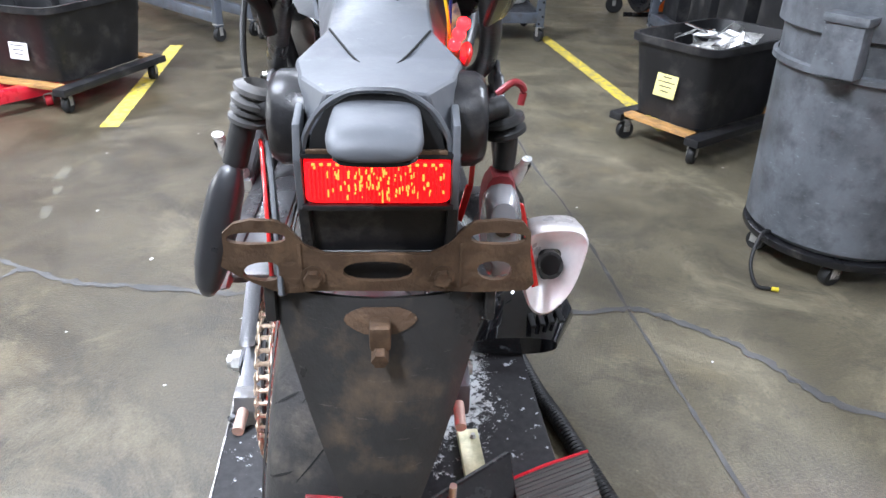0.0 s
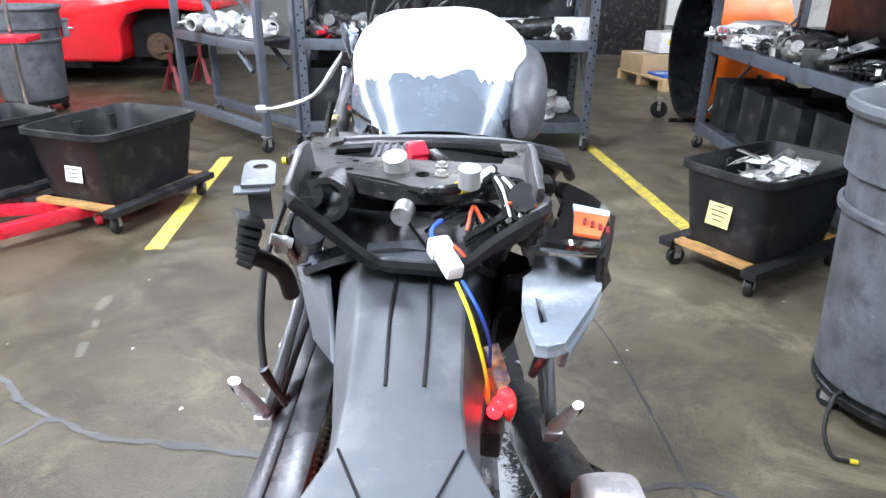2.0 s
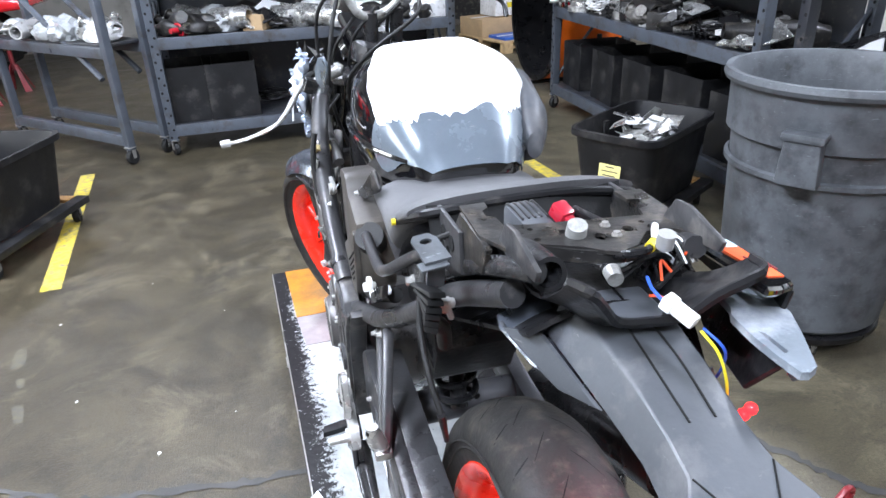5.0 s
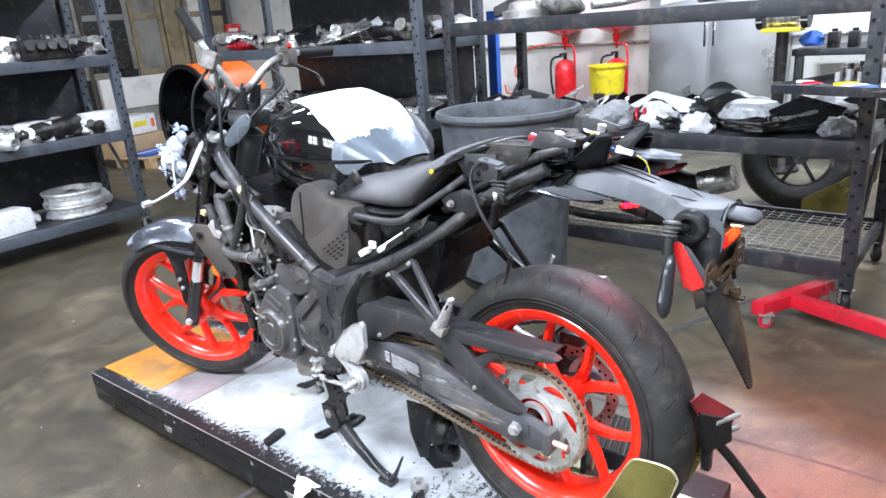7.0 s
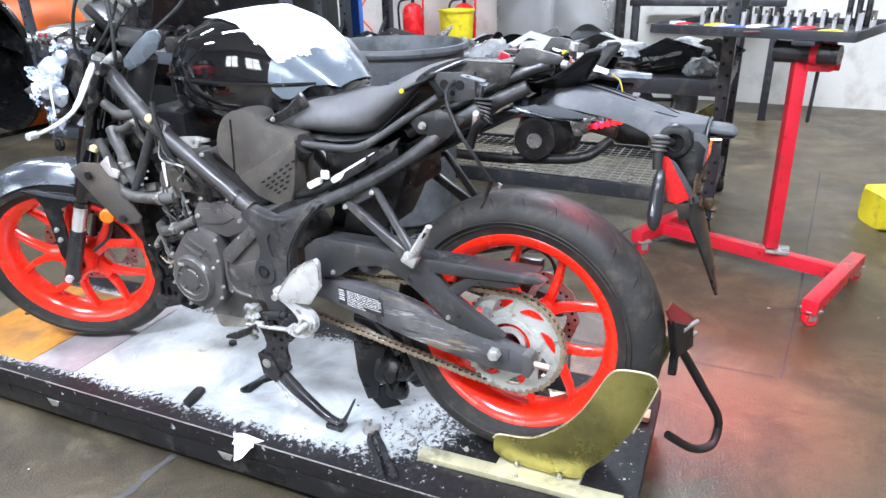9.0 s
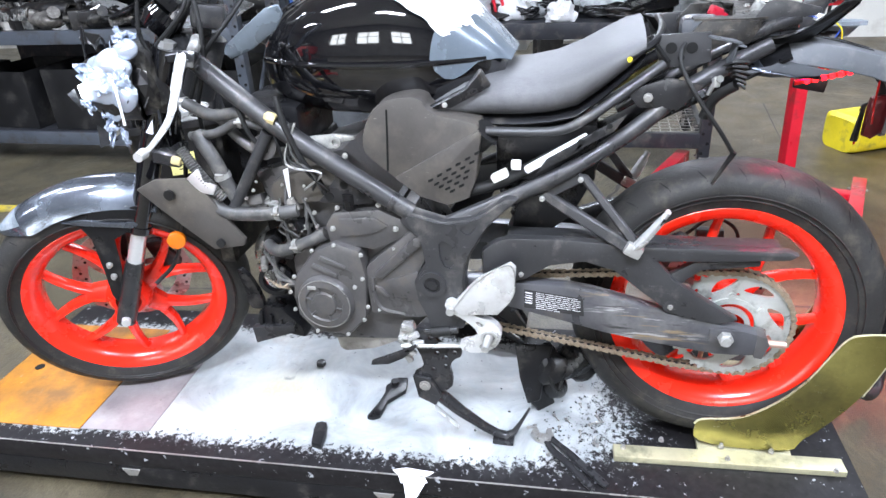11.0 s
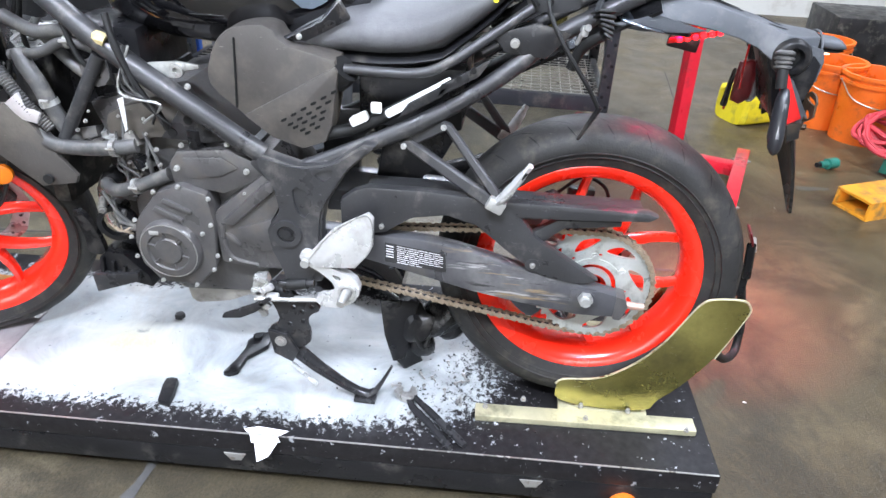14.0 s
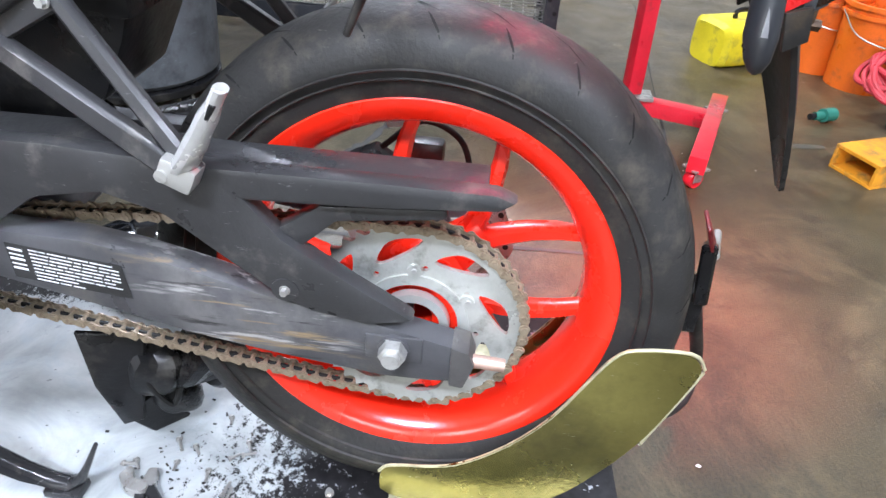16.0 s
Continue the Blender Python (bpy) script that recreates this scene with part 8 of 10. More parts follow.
part("rear_mud_panel", prism([(0.44, 0.66), (0.465, 0.615), (0.36, 0.665), (0.315, 0.70), (0.285, 0.76), (0.25, 0.86), (0.29, 0.84), (0.42, 0.775)], -0.015, 0.125, 0.006), "black", bike, "black plastic mud panel before the tyre")
part("valve_ring", moved(ring_cut(0.003, 0.0055, -0.002, 0.0, 0, 0, 20), pose(-0.0205, -0.268, 0.494, 0, 5, 16)), "label", rear, "small pale ring mark on the sidewall")


# ---- things on the lift and the floor near it ----
DK = 0.145
pl = thing("pliers", (-0.14, 0.29, DK), "dark steel slip-joint pliers on the deck", "pliers")
part("handle", sweep(smooth_path([(-0.095, 0.350, DK + 0.010), (-0.125, 0.335, DK + 0.010), (-0.170, 0.290, DK + 0.010), (-0.228, 0.240, DK + 0.009)], 4), [0.008] * 4 + [0.0095] * 8 + [0.0075], 8, 0.75), "blackmetal", pl)
part("handle", sweep(smooth_path([(-0.085, 0.345, DK + 0.012), (-0.125, 0.303, DK + 0.012), (-0.165, 0.262, DK + 0.011), (-0.215, 0.210, DK + 0.009)], 4), [0.008] * 4 + [0.0095] * 8 + [0.0075], 8, 0.75), "blackmetal", pl)
part("jaw", prism([(-0.105, 0.345), (-0.098, 0.372), (-0.080, 0.388), (-0.062, 0.380), (-0.066, 0.372), (-0.080, 0.366), (-0.082, 0.352), (-0.062, 0.352), (-0.060, 0.340), (-0.085, 0.332)], DK + 0.001, DK + 0.018, 0.003, "z"), "steel", pl)
part("rivet", rod((-0.096, 0.346, DK + 0.010), (-0.096, 0.346, DK + 0.022), 0.007), "steel", pl)


def scrap(name, pts, z0, h, mt, lb, cat):
    t = thing(name, (pts[0][0], pts[0][1], z0), lb, cat)
    part("body", prism(pts, z0, z0 + h, min(h, 0.004) * 0.4, "z"), mt, t)
    return t


scrap("plastic_clip", [(-0.197, 0.903), (-0.150, 0.915), (-0.128, 0.917), (-0.122, 0.905), (-0.124, 0.891), (-0.165, 0.880), (-0.202, 0.876)], DK, 0.016, "black", "broken black plastic clip lying on the deck", "clip")
t = thing("plastic_bracket", (-0.03, 0.79, DK), "broken black plastic bracket lying on the deck", "bracket")
part("plate", prism([(0.081, 0.735), (0.078, 0.765), (0.040, 0.786), (0.012, 0.780), (-0.03, 0.786), (-0.083, 0.800), (-0.085, 0.785), (-0.074, 0.767), (-0.02, 0.764), (0.01, 0.742), (0.03, 0.728)], DK, DK + 0.014, 0.004, "z"), "black", t)
part("boss", rod((0.05, 0.762, DK + 0.012), (0.05, 0.762, DK + 0.024), 0.011), "black", t)
scrap("small_nut", [(0.105, 1.01), (0.105, 0.992), (0.12, 0.988), (0.127, 1.0), (0.12, 1.012)], DK, 0.014, "blackmetal", "small dark nut on the deck", "nut")
scrap("paper_scrap", [(-0.236, 0.690), (-0.225, 0.66), (-0.228, 0.592), (-0.248, 0.610), (-0.262, 0.60), (-0.262, 0.628), (-0.272, 0.66), (-0.25, 0.672)], DK + 0.0005, 0.001, "paper", "torn scrap of white film at the deck's edge", "scrap")
t = thing("hanging_film", (-0.27, 0.64, DK - 0.06), "torn end of white film hanging over the edge", "scrap")
part("flap", quad_slab([(-0.268, 0.655, DK + 0.001), (-0.262, 0.605, DK + 0.001), (-0.286, 0.620, DK - 0.02), (-0.290, 0.645, DK - 0.035)], 0.001, 0), "paper", t)
rb = random.Random(31)
for i in range(16):
    a, l = rb.uniform(0, 180), rb.uniform(0.012, 0.022)
    t = thing("loose_screw", (0, 0, 0), "small loose screw among grit on the deck", "screw", "loose screws")
    part("shank", rod((0, 0, 0.003), (l, 0, 0.003), 0.0022, n=8), "steel", t)
    part("head", rod((l, 0, 0.003), (l + 0.004, 0, 0.003), 0.0045, n=6), "steel", t)
    t.matrix_basis = pose(rb.uniform(-0.12, 0.05), rb.uniform(0.20, 0.38), DK + 0.0015, 0, 0, a)
crumbs = bmesh.new()
for i in range(150):
    s = rb.uniform(0.001, 0.0034)
    m4 = pose(rb.gauss(-0.04, 0.08), rb.gauss(0.27, 0.10), DK + s * 0.4, rb.uniform(0, 90), rb.uniform(0, 90), rb.uniform(0, 90)) @ Matrix.Diagonal((s, s * 1.6, s * 0.8, 1))
    bmesh.ops.create_cube(crumbs, size=1, matrix=m4)
tagged(part("debris", crumbs, "partdark"), "dark grit and plastic crumbs scattered on the deck", "debris", kind="stuff")
t = thing("fairing_scrap", (0.0, 0.40, DK), "broken black fairing bracket lying under the swingarm", "fairing")
part("panel", quad_slab([(-0.022, 0.432, 0.372), (-0.030, 0.420, 0.280), (-0.020, 0.402, 0.196), (-0.012, 0.372, 0.205), (-0.006, 0.362, 0.290), (0.0, 0.345, 0.362)], 0.008, 0.003), "black", t, "bent black plastic panel standing on its corner")
part("foot", quad_slab([(-0.020, 0.405, 0.215), (0.010, 0.380, 0.150), (0.050, 0.340, 0.150), (0.010, 0.362, 0.240)], 0.008, 0.003), "black", t)
for k, (c, r, sc) in enumerate((((0.010, 0.355, 0.290), 0.045, (0.6, 0.9, 1.2)), ((0.040, 0.310, 0.300), 0.050, (0.8, 1.1, 0.9)), ((0.030, 0.345, 0.215), 0.036, (0.8, 0.8, 1.2)), ((0.070, 0.275, 0.270), 0.045, (0.8, 1.0, 1.0)))):
    part("crushed_piece", moved(crumple(r, 20 + k, 0.75, 20), pose(*c) @ Matrix.Diagonal((*sc, 1))), "black", t, "", 20)
part("cable", tube([(-0.005, 0.375, 0.34), (-0.012, 0.350, 0.27), (0.0, 0.330, 0.23), (0.02, 0.31, 0.30), (0.01, 0.27, 0.33)], 0.005, 8), "rubber", t)
t = thing("fairing", (0.40, 0.56, DK), "black plastic fairing with vents, resting on the deck's edge", "fairing")
part("shell", loft([(0.44, 0.36, 0.10, DK + 0.004, DK + 0.05, 2.6), (0.52, 0.40, 0.11, DK + 0.004, DK + 0.10, 2.6), (0.60, 0.42, 0.09, DK + 0.004, DK + 0.10, 2.4), (0.70, 0.41, 0.04, DK + 0.004, DK + 0.06, 2.2)], 24), "blackgloss", t)
part("vent", add(*[box((0.40 + 0.022 * i, 0.462 + 0.006 * i, DK + 0.082), (0.012, 0.05, 0.008), 0.002) for i in range(4)]), "shadeblack", t)
t = thing("air_hose", (0.45, 0.3, 0.0), "ribbed black hose lying beside the lift", "hose")
hp = smooth_path([(0.405, 0.60, 0.02), (0.432, 0.466, 0.02), (0.461, 0.37, 0.02), (0.491, 0.251, 0.02), (0.518, 0.147, 0.02), (0.545, 0.03, 0.02)], 26)
part("sleeve", sweep(hp, [0.016 + (0.0035 if i % 2 else 0.0) for i in range(len(hp))], 12), "rubber", t)
t = thing("tie_strap", (0.30, 0.0, DK), "grey ribbed strap end with red edging and black buckle", "strap")
part("webbing", sheet(lambda u, v: (0.30 + 0.13 * u, -0.06 + 0.10 * v + 0.03 * u, DK + 0.05 + 0.03 * u + 0.0018 * math.cos(70 * v)), 6, 40, 0.004), "cover", t)
part("edging", tube([(0.298, 0.042, DK + 0.053), (0.36, 0.058, DK + 0.068), (0.432, 0.072, DK + 0.083)], 0.003, 6), "redpaint", t, "bright red edging")
part("buckle", quad_slab([(0.13, -0.02, DK + 0.06), (0.29, 0.06, DK + 0.10), (0.30, 0.02, DK + 0.03), (0.15, -0.07, DK + 0.01)], 0.02, 0.003), "blackmetal", t)
part("pin", rod((0.19, -0.01, DK + 0.02), (0.19, -0.02, DK + 0.11), 0.006), "copper", t)

# ---- things round the workshop ----
def caster(t, x, y, r=0.05, turn=0, mt="rubber", z0=0.0):
    c = part("caster", moved(lathe([(-0.014, 0.0), (-0.014, r * 0.55), (-0.016, r * 0.9), (-0.010, r), (0.010, r), (0.016, r * 0.9), (0.014, r * 0.55), (0.014, 0)], 24, closed=False), pose(x, y, r + z0, 0, 0, turn)), mt, t)
    part("fork", add(moved(box((-0.02, 0, r * 0.6), (0.004, 0.03, r * 1.5), 0.001), pose(x, y, r + z0, 0, 0, turn)), moved(box((0.02, 0, r * 0.6), (0.004, 0.03, r * 1.5), 0.001), pose(x, y, r + z0, 0, 0, turn)),
                     moved(box((0, 0, r * 1.35), (0.06, 0.06, 0.006), 0.001), pose(x, y, r + z0, 0, 0, turn))), "steel", c)


def tub_cart(m, w, l, paperbits, lb, sticker, dolly=True):
    t = thing("tub_cart", (0, 0, 0), lb, "tub cart", "black tub carts")
    z0 = 0.135
    if dolly:
        for s in (-1, 1):
            part("dolly_rail", box((s * (w / 2 - 0.01), 0, 0.112), (0.07, l + 0.06, 0.035), 0.004), "tub", t)
            part("cross_board", box((0, s * (l / 2 - 0.02), 0.125), (w - 0.08, 0.06, 0.02), 0.004), "dollywood", t, "orange-brown wooden board")
        for sx in (-1, 1):
            for sy in (-1, 1):
                caster(t, sx * (w / 2 - 0.03), sy * (l / 2 - 0.03), 0.042, 20 * sx, "rubber")
    top = z0 + 0.36
    prof = []
    bm = bmesh.new()
    rings = []
    for z, k, off in ((z0, 0.84, 0), (z0 + 0.32, 0.985, 0), (top - 0.03, 1.0, 0), (top - 0.03, 1.06, 0), (top, 1.06, 0), (top, 1.0, 0), (z0 + 0.32, 0.96, 0), (z0 + 0.02, 0.81, 0)):
        ring = []
        for k2 in range(24):
            a = 2 * math.pi * (k2 + 0.5) / 24
            c, s = math.cos(a), math.sin(a)
            ring.append(bm.verts.new((w / 2 * k * math.copysign(abs(c) ** 0.28, c), l / 2 * k * math.copysign(abs(s) ** 0.28, s), z)))
        rings.append(ring)
    for a, b in zip(rings, rings[1:]):
        for k2 in range(24):
            bm.faces.new((a[k2], a[(k2 + 1) % 24], b[(k2 + 1) % 24], b[k2]))
    bm.faces.new(rings[0])
    bm.faces.new(rings[-1])
    tub = part("tub", bm, "tub", t)
    for i in range(3):
        part("tub_rib", box((-w / 2 * 0.93, (i - 1) * l * 0.33, z0 + 0.27), (0.02, 0.05, 0.10), 0.006), "tub", tub)
    st = part("sticker", moved(box((0, 0, 0), (0.002, 0.11, 0.15), 0.0005), pose(*sticker[0], 0, 0, sticker[1]) @ pose(0, 0, 0, 0, 7, 0)), sticker[2], t, "printed warning label, not readable")
    for i in range(6):
        part("text_bar", moved(box((-0.002, 0.0, 0.05 - 0.02 * i), (0.001, 0.085 - 0.02 * (i % 3), 0.0045)), pose(*sticker[0], 0, 0, sticker[1]) @ pose(0, 0, 0, 0, 7, 0)), "ink", st)
    t.matrix_basis = m
    if paperbits:
        r2 = random.Random(77)
        q = thing("paper_waste", m @ Vector((0, 0, z0 + 0.25)), "crumpled white paper waste in the black tub", "paper")
        for i in range(40):
            part("sheet", moved(quad_slab([(-0.06, -0.035, 0), (0.05, -0.04, r2.uniform(-0.02, 0.02)), (0.055, 0.03, 0.01), (-0.05, 0.04, r2.uniform(-0.02, 0.02))], 0.0015, 0),
                                m @ pose(r2.uniform(-0.12, 0.12), r2.uniform(-0.2, 0.14), z0 + 0.23 + r2.uniform(0, 0.13), r2.uniform(-40, 40), r2.uniform(-40, 40), r2.uniform(0, 180))), ("paper", "partsilver", "label", "zinc")[i % 4], q)
        q2 = thing("waste_fill", m @ Vector((0, 0, z0 + 0.02)), "dark waste filling the tub", "waste")
        part("heap", moved(loft([(-l * 0.36, 0, w * 0.30, z0 + 0.022, z0 + 0.20, 3), (0, 0, w * 0.34, z0 + 0.022, z0 + 0.27, 3), (l * 0.36, 0, w * 0.30, z0 + 0.022, z0 + 0.20, 3)], 20), m), "partdark", q2)
    return t


CR = pose(1.526, 2.268, 0, 0, 0, -57)
tub_cart(CR, 0.44, 0.66, True, "black plastic tub on a wooden dolly, holding paper waste", ((0.0, -0.310, 0.325), 90, "palelabel"))
CL = pose(-1.635, 2.935, 0, 0, 0, -20)
tub_cart(CL, 0.54, 0.70, False, "empty black plastic tub on a wheeled dolly", ((0.03, -0.322, 0.315), 90, "label"))
tub_cart(pose(-2.36, 2.94, 0, 0, 0, -30), 0.46, 0.62, False, "black plastic tub on a dolly behind another tub", ((0.0, -0.30, 0.36), 90, "label"))

# grey waste can
def waste_can(x, y, s, lb, h=1.0):
    t = thing("waste_can", (x, y, 0), lb, "waste can", "grey waste cans")
    c = part("body", zlathe([(0.0, 0.105), (0.275 * s, 0.105), (0.29 * s, 0.12), (0.325 * s, 0.70), (0.330 * s, 0.705), (0.345 * s, 0.71), (0.350 * s, 0.86), (0.372 * s, 0.862), (0.378 * s, 0.875), (0.372 * s, 0.892), (0.350 * s, 0.892), (0.338 * s, 0.87), (0.318 * s, 0.70), (0.28 * s, 0.14), (0.0, 0.13)], (x, y, 0), 56), "can", t)
    c.data.transform(Matrix.Diagonal((1, 1, h, 1)))
    for a in (35, 215):
        part("handle", moved(add(box((0.372 * s, 0, 0.76 * h), (0.07, 0.12, 0.025), 0.01), prism([(-0.06, 0.62 * h), (0.06, 0.62 * h), (0.05, 0.76 * h), (-0.05, 0.76 * h)], 0.335 * s, 0.40 * s, 0.01)), pose(x, y, 0, 0, 0, a)), "can", t)
    part("rib", zlathe([(0.322 * s, 0.60 * h), (0.338 * s, 0.605 * h), (0.338 * s, 0.62 * h), (0.325 * s, 0.625 * h)], (x, y, 0), 56), "can", t)
    part("dolly", zlathe([(0, 0.075), (0.285 * s, 0.075), (0.292 * s, 0.085), (0.292 * s, 0.10), (0.285 * s, 0.104), (0, 0.104)], (x, y, 0), 40), "black", t)
    for i in range(5):
        a = 2 * math.pi * i / 5 + 0.5
        caster(t, x + 0.24 * s * math.cos(a), y + 0.24 * s * math.sin(a), 0.034, math.degrees(a) + 40, "rubber")
    return t


waste_can(1.535, 1.16, 0.925, "scuffed grey plastic waste can on a wheeled dolly", 1.05)
waste_can(-3.56, 5.50, 0.88, "grey plastic waste can beside a red car")

t = thing("wire_scrap", (1.28, 0.95, 0), "bent black wire with a yellow tip on the floor", "wire")
part("wire", tube([(1.33, 1.10, 0.10), (1.25, 1.06, 0.13), (1.20, 1.0, 0.06), (1.20, 0.94, 0.012), (1.24, 0.92, 0.008)], 0.006, 8), "rubber", t)
part("tip", rod((1.24, 0.92, 0.008), (1.26, 0.915, 0.008), 0.007), "yellow", t)

# racks
def post(t, x, y, z0, z1, mt="rack"):
    p = part("post", add(box((x, y, (z0 + z1) / 2), (0.05, 0.006, z1 - z0), 0.001), box((x - 0.022, y + 0.02, (z0 + z1) / 2), (0.006, 0.045, z1 - z0), 0.001)), mt, t)
    return p


HOLE = mesh_of("post_slot", rod((0, 0, 0), (0, -0.001, 0), 0.0085, n=8), "shadeblack")


def rack(name, m, length, depth, levels, top, lb, mt="rack", mesh_low=False, wheels=True, shelf="steel"):
    t = thing(name, (0, 0, 0), lb, "storage rack", "steel storage racks")
    zb = 0.10 if wheels else 0.0
    for x in (0, length):
        for y in (0, depth):
            p = part("post", add(box((x, y, (zb + top) / 2), (0.055, 0.055, top - zb), 0.004)), mt, t)
            for i in range(int((top - zb) / 0.05)):
                piece("slot", HOLE, Matrix.Translation((x + 0.012 * (1 if i % 2 else -1), -0.0285 + y, zb + 0.03 + 0.05 * i)), p)
            if wheels:
                caster(t, x, y, 0.045, 25)
        part("end_brace", rod((x, 0.02, zb + 0.15), (x, depth - 0.02, min(top, zb + 0.85)), 0.012, n=6), mt, t)
    for i, z in enumerate(levels):
        for y in (-0.012, depth + 0.012):
            part("beam", box((length / 2, y, z), (length, 0.03, 0.075), 0.004), mt, t)
        for x in (0, length):
            part("end_beam", box((x, depth / 2, z), (0.03, depth, 0.06), 0.003), mt, t)
        if mesh_low and i == 0:
            wires = bmesh.new()
            n1, n2 = int(length / 0.05), int(depth / 0.05)
            for k in range(1, n1):
                wires = add(wires, box((length * k / n1, depth / 2, z + 0.02), (0.004, depth, 0.004)))
            for k in range(1, n2):
                wires = add(wires, box((length / 2, depth * k / n2, z + 0.025), (length, 0.004, 0.004)))
            part("wire_shelf", wires, "steel", t, "open wire mesh shelf")
        else:
            part("shelf_board", box((length / 2, depth / 2, z + 0.028), (length - 0.02, depth - 0.02, 0.012), 0.002), "rackdark", t)
    t.matrix_basis = m
    return t


# salvaged parts lying on shelves: each a small built shape
def junk_pipe(r):
    l = r.uniform(0.16, 0.42)
    return add(tube([(-l / 2, 0, 0.03), (-l / 6, r.uniform(-0.04, 0.04), 0.035), (l / 6, r.uniform(-0.04, 0.04), 0.05), (l / 2, 0, 0.035)], r.uniform(0.012, 0.028), 10)), "exhaust_pipe", "bent salvaged pipe on a shelf", "pipe"


def junk_case(r):
    w, h = r.uniform(0.05, 0.085), r.uniform(0.45, 0.75)
    bm = moved(crumple(w, r.uniform(0, 90), 0.45, 15), Matrix.Translation((0, 0, w * h * 0.9)) @ Matrix.Diagonal((1.3, 0.95, h, 1)))
    a = r.uniform(0, 6)
    for k in range(2):
        d = Vector((math.cos(a + 2 * k), math.sin(a + 2 * k), 0.35))
        p = Vector((0, 0, w * h)) + d * w * 0.7
        bm = add(bm, rod(p, p + d * 0.04, 0.018, 0.018, 12), rod(p + d * 0.04, p + d * 0.046, 0.027, 0.027, 12))
    return bm, "engine_part", "salvaged engine casting on a shelf", "engine part"


def junk_clamp(r):
    w = r.uniform(0.09, 0.13)
    o = [(-w, -0.03), (-w * 0.8, -0.05), (0.0, -0.025), (w * 0.8, -0.05), (w, -0.03), (w, 0.02), (0.03, 0.045), (-0.03, 0.045), (-w, 0.02)]
    bm = plate(o, [circle((-w * 0.78, -0.012), 0.022, 16), circle((w * 0.78, -0.012), 0.022, 16), circle((0, 0.012), 0.015, 14)], 0.0, 0.022, "z")
    return moved(bm, pose(0, 0, 0.03, r.uniform(-25, 25), r.uniform(-25, 25), 0)), "triple_clamp", "bright alloy clamp plate among shelf parts", "engine part"


def junk_muffler(r):
    l = r.uniform(0.12, 0.2)
    bm = lathe([(-l, 0.020), (-l, 0.026), (-l * 0.5, 0.030), (-l * 0.3, 0.046), (l * 0.8, 0.048), (l, 0.040), (l + 0.02, 0.038), (l + 0.02, 0.030), (l * 0.7, 0.028), (-l * 0.5, 0.022)], 24)
    return moved(bm, pose(0, 0, 0.052, 0, r.uniform(-6, 6), 0)), "muffler", "short polished muffler with an open end", "exhaust"


def junk_wheelhub(r):
    R = r.uniform(0.06, 0.12)
    bm = zlathe([(R * 0.3, 0), (R, 0), (R, 0.03), (R * 0.8, 0.035), (R * 0.75, 0.06), (R * 0.4, 0.07), (R * 0.3, 0.07)], (0, 0, 0), 24, True)
    return bm, "hub", "salvaged round hub on a shelf", "hub"


def junk_bag(r):
    w = r.uniform(0.05, 0.085)
    bm = bmesh.new()
    bmesh.ops.create_icosphere(bm, subdivisions=3, radius=w)
    for v in bm.verts:
        k = 1 + 0.35 * noise.noise(v.co * 14 + Vector((r.random() * 9, 0, 0)))
        v.co = Vector((v.co.x * k * 1.2, v.co.y * k, max(-0.0, v.co.z * k * 0.8 + w * 0.5)))
    return bm, "plastic_bag", "crumpled clear plastic bag of parts", "bag"


def open_box(w, d, h, t=0.01):
    bm = bmesh.new()
    bmesh.ops.create_cube(bm, size=1, matrix=Matrix.Translation((0, 0, h / 2)) @ Matrix.Diagonal((w, d, h, 1)))
    top = max(bm.faces, key=lambda f: f.calc_center_median().z)
    bmesh.ops.inset_individual(bm, faces=[top], thickness=t)
    bmesh.ops.translate(bm, vec=(0, 0, -h + t), verts=top.verts)
    return bevel(bm, 0.004, 1, 40)


def junk_bin(r):
    return open_box(r.uniform(0.32, 0.37), r.uniform(0.40, 0.5), r.uniform(0.32, 0.38)), "storage_bin", "dark plastic storage bin on a shelf", "bin"


def junk_spring(r):
    pts = [Vector((0.0022 * i - 0.11, 0.03 * math.cos(i * 0.5), 0.035 + 0.03 * math.sin(i * 0.5))) for i in range(100)]
    return add(sweep(pts, 0.006, 6), rod((-0.15, 0, 0.035), (0.15, 0, 0.035), 0.013, n=10)), "shock_absorber", "salvaged shock absorber with its spring", "shock absorber"


def junk_panel(r):
    return moved(quad_slab([(-0.13, -0.05, 0.0), (0.10, -0.07, 0.03), (0.15, 0.02, 0.06), (0.02, 0.08, 0.10), (-0.12, 0.05, 0.04)], 0.01, 0.003), Matrix.Translation((0, 0, 0.012))), "panel_part", "broken plastic panel among shelf parts", "panel"


def junk_box(r):
    w, d, h = r.uniform(0.10, 0.2), r.uniform(0.1, 0.18), r.uniform(0.05, 0.12)
    return add(box((0, 0, h / 2), (w, d, h), 0.002), box((0, 0, h + 0.0008), (w * 0.18, d, 0.0015))), "small_box", "small carton among the shelf parts", "box"


def junk_coil(r):
    R = r.uniform(0.05, 0.09)
    pts = [Vector((R * (1 + 0.15 * math.sin(3.1 * i)) * math.cos(i * 0.7), R * 0.8 * (1 + 0.2 * math.sin(2.3 * i)) * math.sin(i * 0.7), 0.012 + 0.0011 * i + 0.012 * abs(math.sin(1.7 * i)))) for i in range(40)]
    return sweep(pts, r.uniform(0.004, 0.008), 6), "cable_bundle", "tangled cable bundle among shelf parts", "cable"


